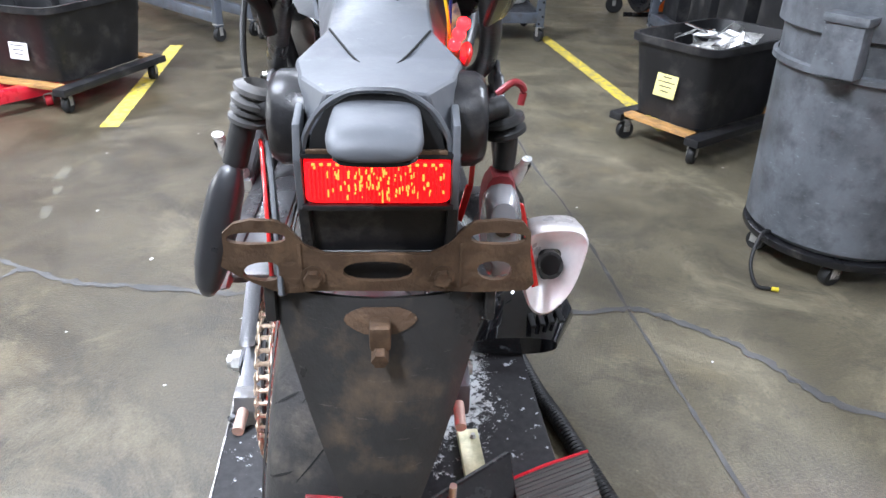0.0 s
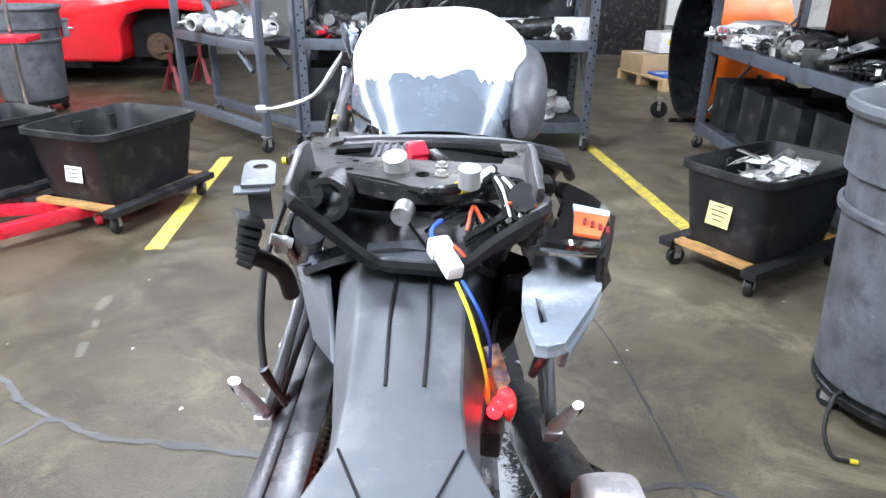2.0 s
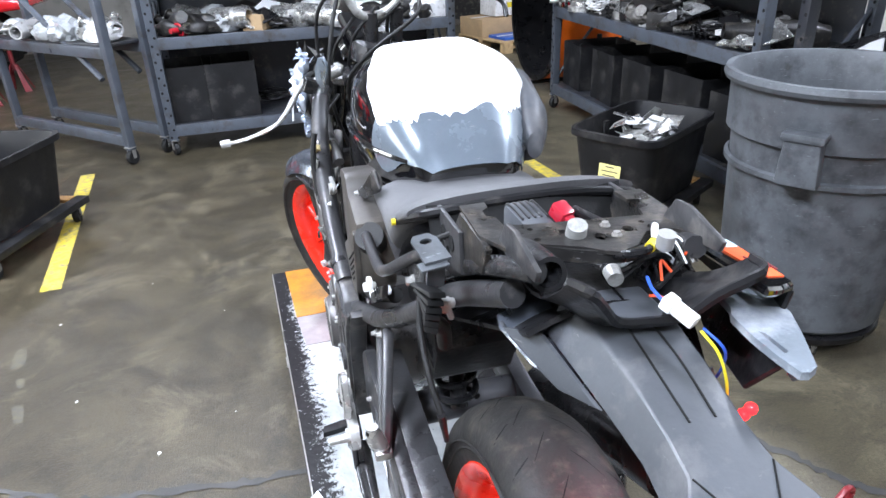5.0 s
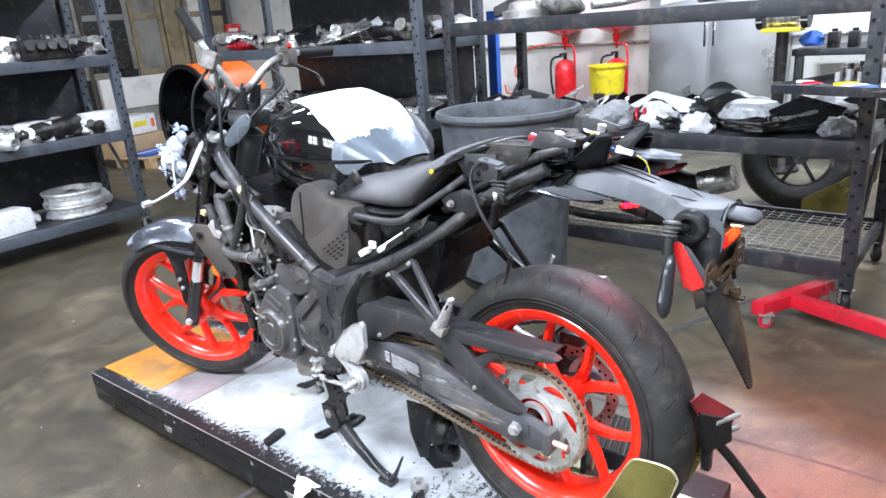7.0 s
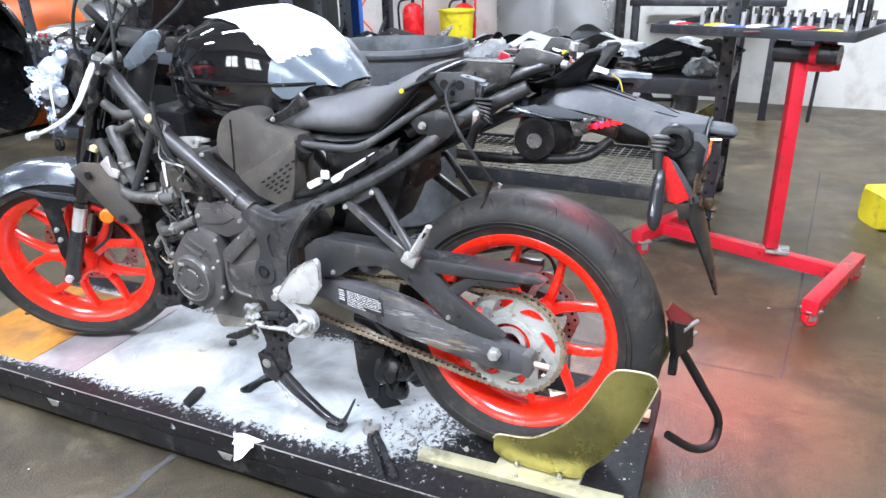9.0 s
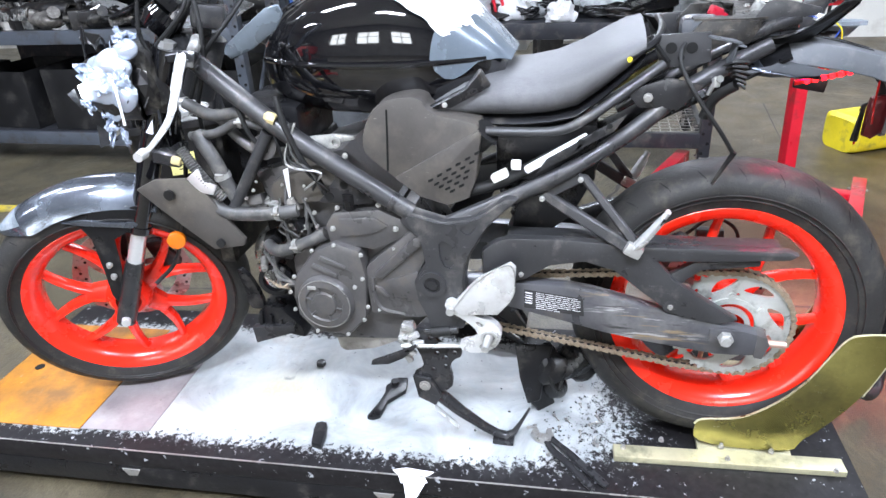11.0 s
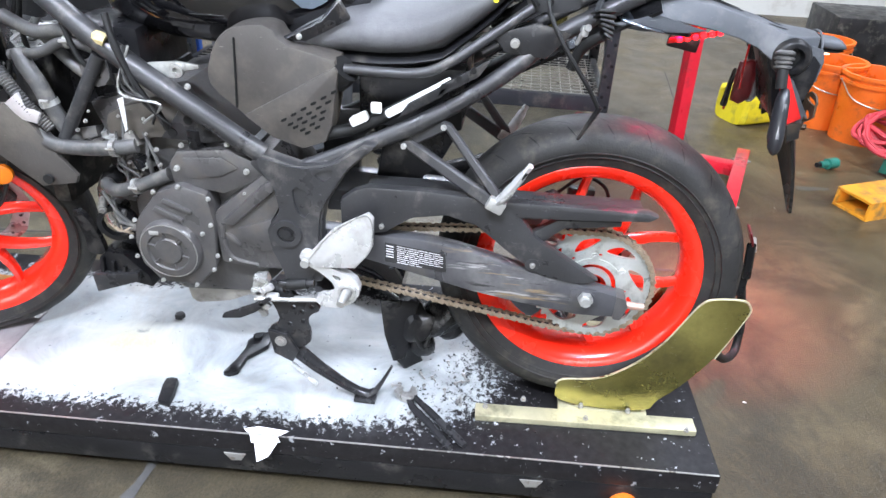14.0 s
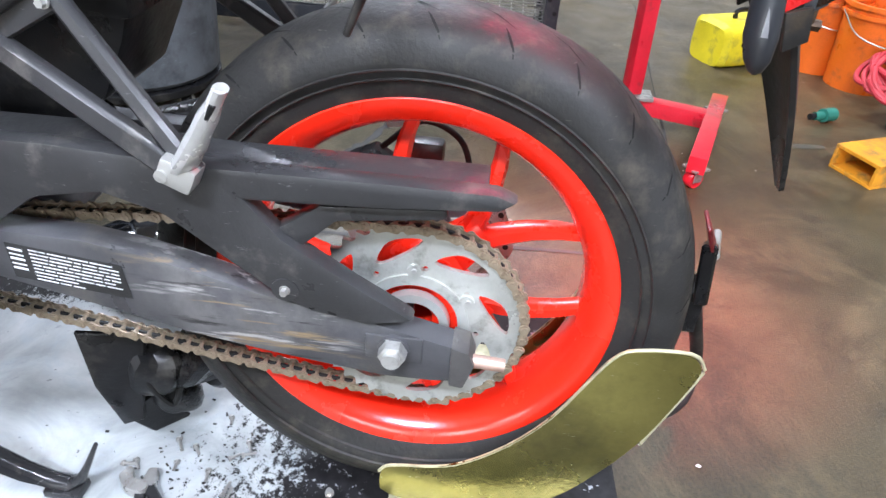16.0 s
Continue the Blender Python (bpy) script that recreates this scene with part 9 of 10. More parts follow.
def junk_head(r):
    bm = box((0, 0, 0.045), (0.20, 0.12, 0.09), 0.01)
    for k in range(4):
        bm = add(bm, rod((-0.07 + 0.047 * k, -0.05, 0.05), (-0.07 + 0.047 * k, -0.085, 0.06), 0.018, n=12), rod((-0.07 + 0.047 * k, 0.0, 0.088), (-0.07 + 0.047 * k, 0.0, 0.11), 0.014, n=10))
    return add(bm, box((0.11, 0.02, 0.06), (0.03, 0.08, 0.05), 0.006)), "cylinder_head", "salvaged cylinder head with stubs", "engine part"


KINDS = [(junk_pipe, ("partsilver", "steel", "partdark")), (junk_case, ("partsilver", "partdark", "enginegrime", "partdark")), (junk_wheelhub, ("partsilver", "steel")), (junk_bag, ("bag", "bag", "label")), (junk_spring, ("redpaint", "partsilver", "black")),
         (junk_panel, ("black", "partdark", "paper", "partsilver")), (junk_box, ("card", "paper", "label")), (junk_coil, ("black", "partdark", "rubber", "label")), (junk_head, ("partsilver", "enginegrime", "partdark")), (junk_clamp, ("bright", "partsilver", "partdark")), (junk_muffler, ("slider", "partsilver", "partdark"))]


def fill(m, length, depth, z, n, seed, picks=(0, 0, 1, 1, 2, 3, 3, 3, 4, 5, 5, 7, 7, 8, 6, 9, 9, 10), bins=0):
    r = random.Random(seed)
    for i in range(n):
        fn, mats = KINDS[r.choice(picks)]
        if bins and i < bins:
            fn, mats = junk_bin, ("tub",)
        bm, nm, lb, ct = fn(r)
        x = length * (i + 0.5) / n + r.uniform(-0.05, 0.05)
        y = depth * r.uniform(0.18, 0.85) if not (bins and i < bins) else depth * 0.46
        at = m @ pose(min(max(x, 0.12), length - 0.12), y, z + 0.034, 0, 0, r.uniform(-70, 70) if fn is not junk_bin else r.uniform(-5, 5))
        t = thing(nm, (0, 0, 0), lb, ct, "salvaged parts on the racks")
        if fn is not junk_bin:
            bm.transform(Matrix.Scale(r.uniform(1.0, 1.5), 4))
        part("body", bm, r.choice(mats), t)
        t.matrix_basis = at


# rack A: facing the machine's front
RA = pose(-0.88, 4.22, 0, 0, 0, 2)
rack("parts_rack", RA, 2.0, 0.55, (0.17, 0.74, 1.27, 1.85), 2.2, "grey steel parts rack on casters, full of salvaged parts")
fill(RA, 2.0, 0.55, 0.17, 7, 3, bins=2)
fill(RA, 2.0, 0.55, 0.74, 40, 4)
fill(RA, 2.0, 0.25, 0.74, 42, 14)
fill(RA, 2.0, 0.55, 1.27, 38, 5)
fill(RA, 2.0, 0.25, 1.27, 36, 15)
for i, zz in enumerate((0.21, 0.30)):
    t = thing("bare_rim", (0, 0, 0), "bare polished wheel rim lying on the low shelf", "wheel rim", "bare rims")
    part("rim", zlathe([(0.17, 0.0), (0.205, 0.0), (0.208, 0.01), (0.19, 0.03), (0.19, 0.06), (0.208, 0.08), (0.205, 0.09), (0.17, 0.09), (0.16, 0.045)], (0, 0, 0), 40, True), "bright", t)
    part("hub", zlathe([(0.0, 0.03), (0.05, 0.03), (0.05, 0.08), (0.0, 0.08)], (0, 0, 0), 20), "partsilver", t)
    for k in range(5):
        part("spoke", moved(box((0.105, 0, 0.05), (0.13, 0.03, 0.025), 0.005), pose(0, 0, 0, 0, 0, 72 * k)), "partsilver", t)
    t.matrix_basis = RA @ pose(1.62, 0.25, zz)

# no back on this rack: dark sheets put in for the darkness behind
for z in (0.46, 1.01, 1.56):
    part("dark_backing", moved(box((1.0, 0.56, z), (1.96, 0.004, 0.46), 0.001), RA), "rackdark", bpy.data.objects["parts_rack"], "added dark sheet for the darkness behind the shelves")
t = thing("white_carton", (0, 0, 0), "white carton on the low shelf", "box")
part("body", box((0, 0, 0.075), (0.26, 0.2, 0.15), 0.004), "label", t)
part("flap", box((0.02, -0.02, 0.152), (0.2, 0.12, 0.004), 0.001), "paper", t)
t.matrix_basis = RA @ pose(1.12, 0.16, 0.205, 0, 0, 12)
t = thing("paper_sheet", (0, 0, 0), "white paper sheet hanging over the shelf's edge", "paper")
part("sheet", quad_slab([(-0.06, 0.05, 0.002), (0.07, 0.06, 0.002), (0.06, -0.04, 0.0), (0.0, -0.05, -0.004), (-0.05, -0.04, 0.0)], 0.001, 0), "paper", t)
t.matrix_basis = RA @ pose(1.25, 0.05, 0.778, 0, 0, 20)

# rack C and the long table rack D along the right hand side
RC = pose(2.00, 4.42, 0, 0, 0, -90)
rc = rack("parts_rack", RC, 2.30, 0.60, (0.16, 0.74, 1.22, 1.75), 2.15, "grey steel rack with bins below and alloy parts above")
# back panel added dark and full-width, for the darkness behind the shelves
part("shade_back_panel", moved(box((1.30, 0.588, 0.98), (1.90, 0.006, 1.56), 0.001), RC), "rackdark", rc)
fill(RC, 2.30, 0.6, 0.16, 5, 8, bins=5)
fill(RC, 2.30, 0.6, 0.74, 38, 9, (0, 1, 1, 2, 4, 5, 5, 7, 8, 9, 9, 10))
fill(RC, 2.30, 0.25, 0.74, 40, 19, (0, 1, 1, 2, 4, 5, 5, 7, 8, 9, 9, 10))
fill(RC, 2.30, 0.6, 1.22, 30, 10, (0, 1, 1, 2, 4, 5, 5, 7, 8, 9, 9, 10))
fill(RC, 2.30, 0.25, 1.22, 30, 20, (0, 1, 1, 2, 4, 5, 5, 7, 8, 9, 9, 10))
RD = pose(2.05, 1.92, 0, 0, 0, -90)
rack("table_rack", RD, 2.17, 0.75, (0.19, 0.72, 1.30), 1.75, "dark steel table rack with a wire mesh shelf", "rackdark", True)
fill(RD, 2.17, 0.75, 0.72, 26, 11, (0, 3, 4, 5, 5, 7, 2))
fill(RD, 2.17, 0.30, 0.72, 24, 12, (0, 3, 5, 5, 7))
for i, (x, y, r, sc, mt) in enumerate(((1.66, 0.24, 0.13, (1.3, 1.0, 0.55), "bag"), (1.86, 0.30, 0.12, (1.3, 1.0, 0.50), "bag"), (1.98, 0.50, 0.12, (1.0, 1.2, 0.6), "bag"), (1.50, 0.50, 0.13, (1.2, 1.2, 0.6), "bag"), (1.30, 0.18, 0.07, (1.2, 0.9, 0.7), "bag"))):
    t = thing("plastic_bag", (0, 0, 0), "crumpled clear plastic bag over salvaged parts", "bag", "bags on the table rack")
    part("bag", moved(crumple(r, 60 + i, 0.5, 11), Matrix.Translation((0, 0, r * sc[2] * 0.75)) @ Matrix.Diagonal((*sc, 1))), mt, t, "", 25)
    t.matrix_basis = RD @ pose(x, y, 0.756)
rs8 = random.Random(88)
for i in range(18):
    t = thing("broken_fairing", (0, 0, 0), "broken black fairing shard on the table rack", "fairing", "fairing shards")
    w, h = rs8.uniform(0.11, 0.26), rs8.uniform(0.06, 0.16)
    k = rs8.uniform(0.5, 1.5)
    part("shell", sheet(lambda u, v: Vector(((u - 0.5) * w, 0.05 * math.sin(k * 2.2 * u) + 0.05 * v * v, h * v * (0.35 + 0.65 * math.sin(math.pi * (0.15 + 0.8 * u))))), 10, 6, 0.004), "blackgloss" if i % 3 else "cowl", t, "", 50)
    t.matrix_basis = RD @ pose(rs8.uniform(0.75, 1.75), rs8.uniform(0.2, 0.6), 0.757, rs8.uniform(-25, 25), rs8.uniform(-8, 8), rs8.uniform(-60, 60))
t = thing("shock_absorber", (0, 0, 0), "salvaged shock absorber with a bright red spring", "shock absorber")
part("spring", sweep([Vector((0.0021 * i - 0.13, 0.040 * math.cos(i * 0.33), 0.052 + 0.040 * math.sin(i * 0.33))) for i in range(120)], 0.008, 8), "redpaint", t, "red coil spring")
part("damper", rod((-0.17, 0, 0.052), (0.14, 0, 0.052), 0.022, n=16), "partdark", t)
part("eye", add(rod((0.20, -0.03, 0.052), (0.20, 0.03, 0.052), 0.028, n=18), rod((0.13, 0, 0.052), (0.19, 0, 0.052), 0.034, 0.024, 16)), "partsilver", t, "alloy end eye")
t.matrix_basis = RD @ pose(1.08, 0.13, 0.757, 0, 0, 8)
fill(RD, 2.17, 0.75, 1.30, 8, 13, (1, 2, 5, 0))
t = thing("exhaust_system", RD @ Vector((1.2, 0.25, 0.24)), "long bent steel exhaust lying on the mesh shelf", "exhaust")
part("pipe", tube([RD @ Vector(p) for p in ((0.55, 0.2, 0.25), (0.9, 0.12, 0.25), (1.25, 0.15, 0.26), (1.5, 0.2, 0.28), (1.62, 0.3, 0.36))], 0.028, 12), "partdark", t)
part("flange", rod(RD @ Vector((1.02, 0.135, 0.25)), RD @ Vector((1.12, 0.14, 0.255)), 0.034), "partsilver", t)

t = thing("salvaged_engine", (0, 0, 0), "small black engine with red plastic on the wire shelf", "engine")
part("block", moved(crumple(0.12, 33, 0.35, 12), Matrix.Translation((0, 0, 0.11)) @ Matrix.Diagonal((1.1, 0.8, 0.9, 1))), "partdark", t, "", 25)
part("pulley", rod((-0.05, -0.12, 0.12), (-0.05, -0.15, 0.12), 0.085, 0.08, 28, 0.006), "partdark", t)
part("pulley_hub", rod((-0.05, -0.152, 0.12), (-0.05, -0.165, 0.12), 0.03, n=18), "partsilver", t)
part("cylinder", rod((0.10, -0.02, 0.16), (0.22, -0.04, 0.20), 0.055, 0.05, 20, 0.006), "partsilver", t)
part("red_cover", quad_slab([(-0.16, -0.13, 0.20), (0.02, -0.15, 0.24), (0.05, -0.05, 0.25), (-0.12, -0.02, 0.23)], 0.012, 0.004), "darkred", t)
t.matrix_basis = RD @ pose(1.27, 0.30, 0.217, 0, 0, 15) @ Matrix.Scale(1.35, 4)

# spoked tyre standing behind the table rack
def big_tyre(m, lb):
    t = thing("spare_wheel", (0, 0, 0), lb, "wheel")
    part("tyre", lathe([(-0.07, 0.20), (-0.095, 0.25), (-0.095, 0.30), (-0.06, 0.345), (0.0, 0.36), (0.06, 0.345), (0.095, 0.30), (0.095, 0.25), (0.07, 0.20)], 60), "tyre", t)
    part("rim", lathe([(-0.07, 0.205), (-0.07, 0.185), (0.07, 0.185), (0.07, 0.205)], 48), "partdark", t)
    part("hub", lathe([(-0.06, 0.0), (-0.06, 0.05), (0.06, 0.05), (0.06, 0)], 24, closed=False), "partdark", t)
    for k in range(6):
        part("spoke", moved(box((0, 0.12, 0), (0.03, 0.15, 0.026), 0.005), Matrix.Rotation(radians(60 * k), 4, "X")), "partdark", t)
    t.matrix_basis = m
    return t


big_tyre(pose(3.72, 0.36, 0.335, 0, 10, 14), "fat black tyre on a dark rim behind the table rack")
t = thing("brass_plate", (3.5, 0.1, 0), "bent brass coloured plate standing on the floor", "plate")
part("plate", quad_slab([(3.52, 0.28, 0.0), (3.50, 0.05, 0.0), (3.50, -0.115, 0.26), (3.50, -0.125, 0.385), (3.50, -0.06, 0.345), (3.50, 0.08, 0.235), (3.52, 0.28, 0.10)], 0.012, 0.003), "brass", t)

# red roll-around stand carrying a tool tray
def beam(name, p, q, w, h, mt, t):
    p, q = Vector(p), Vector(q)
    d = q - p
    a = math.degrees(math.atan2(-d.x, d.y))
    c = (p + q) / 2
    return part(name, moved(box((0, 0, 0), (w, math.hypot(d.x, d.y), h), 0.004), pose(c.x, c.y, c.z, 0, 0, a)), mt, t)


st = thing("tool_stand", (1.75, -0.5, 0), "red painted steel stand on casters carrying a dark tool tray", "stand")
beam("long_beam", (1.87, -0.07, 0.085), (1.62, -0.80, 0.085), 0.055, 0.055, "redpaint", st)
beam("cross_beam", (1.69, 0.01, 0.085), (2.12, -0.17, 0.085), 0.06, 0.06, "redpaint", st)
beam("cross_beam", (1.245, -0.695, 0.085), (1.80, -0.885, 0.085), 0.055, 0.055, "redpaint", st)
part("upright", moved(box((0, 0, 0.44), (0.06, 0.05, 0.78), 0.004), pose(1.685, -0.545, 0.08, 0, 3, 16)), "redpaint", st)
part("gusset", box((1.695, -0.575, 0.118), (0.09, 0.09, 0.012), 0.003), "steel", st)
part("impact_body", moved(rod((-0.17, 0, 0), (0.06, 0, 0), 0.036, 0.042, 24, 0.006), pose(1.72, -0.50, 0.925, 0, 0, 70)), "blackmetal", st, "black barrel of the clamp tool")
part("impact_band", moved(rod((-0.10, 0, 0), (-0.075, 0, 0), 0.042, n=24), pose(1.72, -0.50, 0.925, 0, 0, 70)), "redpaint", st)
part("clamp_head", add(box((1.73, -0.60, 0.912), (0.085, 0.10, 0.11), 0.014), rod((1.73, -0.60, 0.96), (1.73, -0.60, 0.99), 0.034, n=18)), "redpaint", st)
part("clamp_wheel", rod((1.73, -0.67, 0.905), (1.73, -0.645, 0.905), 0.046, n=20), "redpaint", st)
part("drop_rod", rod((1.72, -0.60, 0.865), (1.715, -0.595, 0.66), 0.007, n=8), "partdark", st)
TM = pose(1.675, -0.32, 0.0, 0, 0, -17)
tr = part("tray", moved(box((0.31, 0, 0.985), (0.62, 0.78, 0.012), 0.003), TM), "rackdark", st, "dark steel tray")
for c, d in (((0.006, 0, 1.0), (0.012, 0.78, 0.03)), ((0.614, 0, 1.0), (0.012, 0.78, 0.03)), ((0.31, 0.384, 1.0), (0.596, 0.012, 0.03)), ((0.31, -0.384, 1.0), (0.596, 0.012, 0.03))):
    part("tray_lip", moved(box(c, d, 0.003), TM), "rackdark", tr)
part("tray_bracket", moved(box((0.14, -0.22, 0.97), (0.30, 0.08, 0.018), 0.004), TM), "rackdark", st)
for x, y in ((1.71, -0.02), (2.09, -0.155), (1.275, -0.705), (1.77, -0.875)):
    caster(st, x, y, 0.028, 30, "redpaint")
r5 = random.Random(55)
for i in range(64):
    p = TM @ Vector((0.34 + 0.055 * (i % 4), -0.36 + 0.0112 * i, 0.991))
    s = thing("socket", p, "chrome socket standing in a row", "socket", "sockets on the tray")
    h = r5.uniform(0.035, 0.075)
    part("body", rod(p, p + Vector((0, 0, h)), 0.0075 + 0.004 * r5.random(), n=12, bev=0.001), ("slider", "chrome", "chrome", "blackmetal")[i % 4], s)
for i in range(3):
    p = TM @ Vector((0.52, -0.30 + 0.035 * i, 0.991))
    s = thing("long_socket", p, "long black impact socket standing on the tray", "socket", "long sockets")
    part("body", rod(p, p + Vector((0, 0, 0.13)), 0.012, n=12, bev=0.002), "blackmetal", s)
for i in range(12):
    p = TM @ Vector((0.07 + 0.05 * (i % 3), -0.33 + 0.058 * i, 1.004))
    s = thing("screwdriver", p, "screwdriver lying at the tray's edge", "screwdriver", "hand tools on the tray")
    a = r5.uniform(60, 115)
    D = pose(p.x, p.y, p.z, 0, 0, a)
    part("handle", moved(lathe([(0.0, 0.004), (0.006, 0.011), (0.04, 0.013), (0.075, 0.010), (0.09, 0.007), (0.09, 0.0)], 12, closed=False), D), ("yellow", "blackmetal", "redpaint", "blue", "black", "paper", "blue", "label", "yellow", "blackmetal", "redpaint", "paper")[i], s)
    part("blade", moved(rod((0.09, 0, 0), (0.18, 0, 0), 0.0032, n=6), D), "chrome", s)

# far wall on the right: extinguishers, bucket, steel doors, bench with grinder
def extinguisher(x, y, z, bucket):
    t = thing("fire_extinguisher", (x, y, z), "red fire extinguisher hanging on the white wall", "extinguisher", "fire extinguishers")
    part("cylinder", zlathe([(0, 0), (0.11, 0), (0.115, 0.02), (0.115, 0.36), (0.09, 0.43), (0.03, 0.46), (0.0, 0.46)], (x, y, z), 28), "extred", t)
    part("valve", add(rod((x, y, z + 0.45), (x, y, z + 0.52), 0.02), box((x - 0.04, y, z + 0.52), (0.12, 0.025, 0.02), 0.004)), "black", t)
    part("hose", tube([(x, y + 0.03, z + 0.5), (x - 0.06, y + 0.13, z + 0.46), (x - 0.08, y + 0.13, z + 0.25), (x - 0.07, y + 0.11, z + 0.1)], 0.012, 8), "black", t)
    part("carry_frame", tube([(x - 0.03, y - 0.13, z), (x - 0.03, y - 0.13, z + 0.55), (x - 0.03, y - 0.02, z + 0.60)], 0.012, 8), "extred", t)
    q = thing("red_funnel", (x, y, z + 0.72), "red steel drip funnel above the extinguisher", "funnel", "red funnels")
    part("cone", zlathe([(0.03, -0.10), (0.04, -0.02), (0.20, 0.04), (0.20, 0.12), (0.185, 0.12), (0.18, 0.05), (0.02, -0.02)], (x, y, z + 0.72), 28), "extred", q)
    part("stem", rod((x, y, z + 0.56), (x, y, z + 0.63), 0.015), "extred", q)


extinguisher(5.45, 3.15, 0.42, False)
extinguisher(5.45, 2.55, 0.42, True)
t = thing("yellow_bucket", (5.15, 2.50, 0.36), "yellow plastic bucket hanging before the extinguisher", "bucket")
part("pail", zlathe([(0.0, 0.0), (0.15, 0.0), (0.175, 0.46), (0.185, 0.46), (0.185, 0.48), (0.165, 0.48), (0.14, 0.02), (0, 0.02)], (5.15, 2.50, 0.36), 28), "yellow", t)
part("label", box((4.985, 2.50, 0.52), (0.004, 0.12, 0.12), 0.001), "ink", t)
t = thing("wall_shelf", (5.5, 2.5, 0.3), "narrow steel ledge under the extinguishers", "shelf")
part("ledge", box((5.30, 2.75, 0.335), (0.55, 1.4, 0.04), 0.004), "steel", t)
t = thing("wall_conduit", (5.62, 2.5, 1.05), "grey conduit along the white wall", "conduit")
part("pipe", rod((5.62, -1.0, 1.02), (5.62, 4.6, 1.02), 0.018), "steel", t)
t = thing("red_cable", (5.6, 3.9, 0.9), "thin red cable looped on the wall", "cable")
part("cable", tube([(5.62, 3.2, 1.05), (5.60, 3.7, 1.0), (5.58, 3.9, 0.75), (5.58, 3.75, 0.55), (5.58, 4.0, 0.5), (5.58, 4.05, 0.6)], 0.01, 6), "redwire", t)
cab = thing("steel_cabinet", (5.4, 1.5, 0), "tall stainless steel cabinet with two doors", "cabinet")
part("body", box((5.42, 1.52, 1.05), (0.42, 1.15, 2.1), 0.006), "steelsheet", cab)
for s in (-1, 1):
    d = part("door", box((5.20, 1.52 + s * 0.29, 1.08), (0.02, 0.55, 1.98), 0.004), "steelsheet", cab)
    part("handle", box((5.18, 1.52 + s * 0.04, 1.1), (0.02, 0.02, 0.25), 0.004), "chrome", d)
bn = thing("work_bench", (5.2, 0.2, 0), "dark steel bench with a grinder against the wall", "bench")
part("top", box((5.2, 0.15, 0.92), (0.7, 1.2, 0.05), 0.004), "rackdark", bn)
for y in (-0.4, 0.7):
    part("leg", box((4.9, y, 0.45), (0.06, 0.06, 0.9), 0.004), "rackdark", bn)
g = thing("bench_grinder", (4.75, 0.80, 0), "bench grinder on a steel pedestal", "grinder")
part("pedestal", add(rod((4.75, 0.80, 0.02), (4.75, 0.80, 1.09), 0.045), zlathe([(0, 0), (0.2, 0), (0.2, 0.02), (0, 0.03)], (4.75, 0.80, 0), 24)), "partdark", g)
part("motor", rod((4.75, 0.69, 1.20), (4.75, 0.91, 1.20), 0.075, n=24, bev=0.01), "partsilver", g)
for y in (0.64, 0.96):
    part("wheel_guard", rod((4.75, y - 0.025, 1.20), (4.75, y + 0.025, 1.20), 0.09, n=24), "partdark", g)
    part("tool_rest", box((4.66, y, 1.17), (0.05, 0.05, 0.012), 0.002), "steel", g)
part("base", box((4.75, 0.80, 1.105), (0.16, 0.28, 0.03), 0.005), "yellow", g)
for i in range(7):
    s = thing("tool_case", (5.1, -0.35 + 0.14 * i, 0.945), "black moulded tool case standing on the bench", "tool case", "cases on the bench")
    part("body", add(box((5.0, -0.35 + 0.14 * i, 1.005), (0.14, 0.07, 0.12), 0.01), rod((5.0, -0.35 + 0.14 * i, 1.06), (5.0, -0.35 + 0.14 * i, 1.085), 0.022, n=12)), "black", s)
t = thing("blue_post", (2.95, 2.27, 0), "narrow blue painted upright behind the racks", "post")
part("upright", box((2.95, 2.26, 0.70), (0.05, 0.075, 1.40), 0.004), "blue", t)
part("foot", box((2.95, 2.26, 0.01), (0.14, 0.14, 0.02), 0.003), "blue", t)
t = thing("blue_cloth", (5.0, 0.6, 0.945), "bundled blue shop cloth", "cloth")
part("cloth", moved(junk_bag(random.Random(2))[0], pose(4.9, 0.62, 0.97)), "blue", t)

# back right corner: buckets, hose, case, orange bracket, green post
def bucket(x, y, lb, label):
    t = thing("bucket", (x, y, 0), lb, "bucket", "orange buckets")
    part("pail", zlathe([(0.0, 0.0), (0.13, 0.0), (0.15, 0.30), (0.163, 0.30), (0.163, 0.315), (0.155, 0.315), (0.155, 0.335), (0.166, 0.335), (0.166, 0.352), (0.148, 0.352), (0.125, 0.02), (0, 0.02)], (x, y, 0), 36), "bucket", t)
    part("bail", tube([(x, y - 0.165, 0.31), (x - 0.12, y - 0.13, 0.24), (x - 0.17, y, 0.21), (x - 0.12, y + 0.13, 0.24), (x, y + 0.165, 0.31)], 0.003, 6), "steel", t)
    if label:
        lbm = lathe([(0, 0.1365), (0, 0.1385), (0.15, 0.1485), (0.15, 0.1465)], 24, True, (radians(130), radians(235)))
        lb2 = part("paper_label", moved(lbm, Matrix.Translation((x, y, 0.09)) @ Matrix.Rotation(radians(-90), 4, "Y")), "label", t, "white label with orange lettering, not readable")
    return t


bucket(2.60, -1.50, "orange plastic bucket with a white label", True)
bucket(2.39, -1.63, "empty orange plastic bucket with rim rings", False)
bucket(3.10, -1.62, "orange plastic bucket further back", False)
t = thing("yellow_case", (2.60, -1.17, 0), "scuffed yellow plastic tool case on the floor", "case")
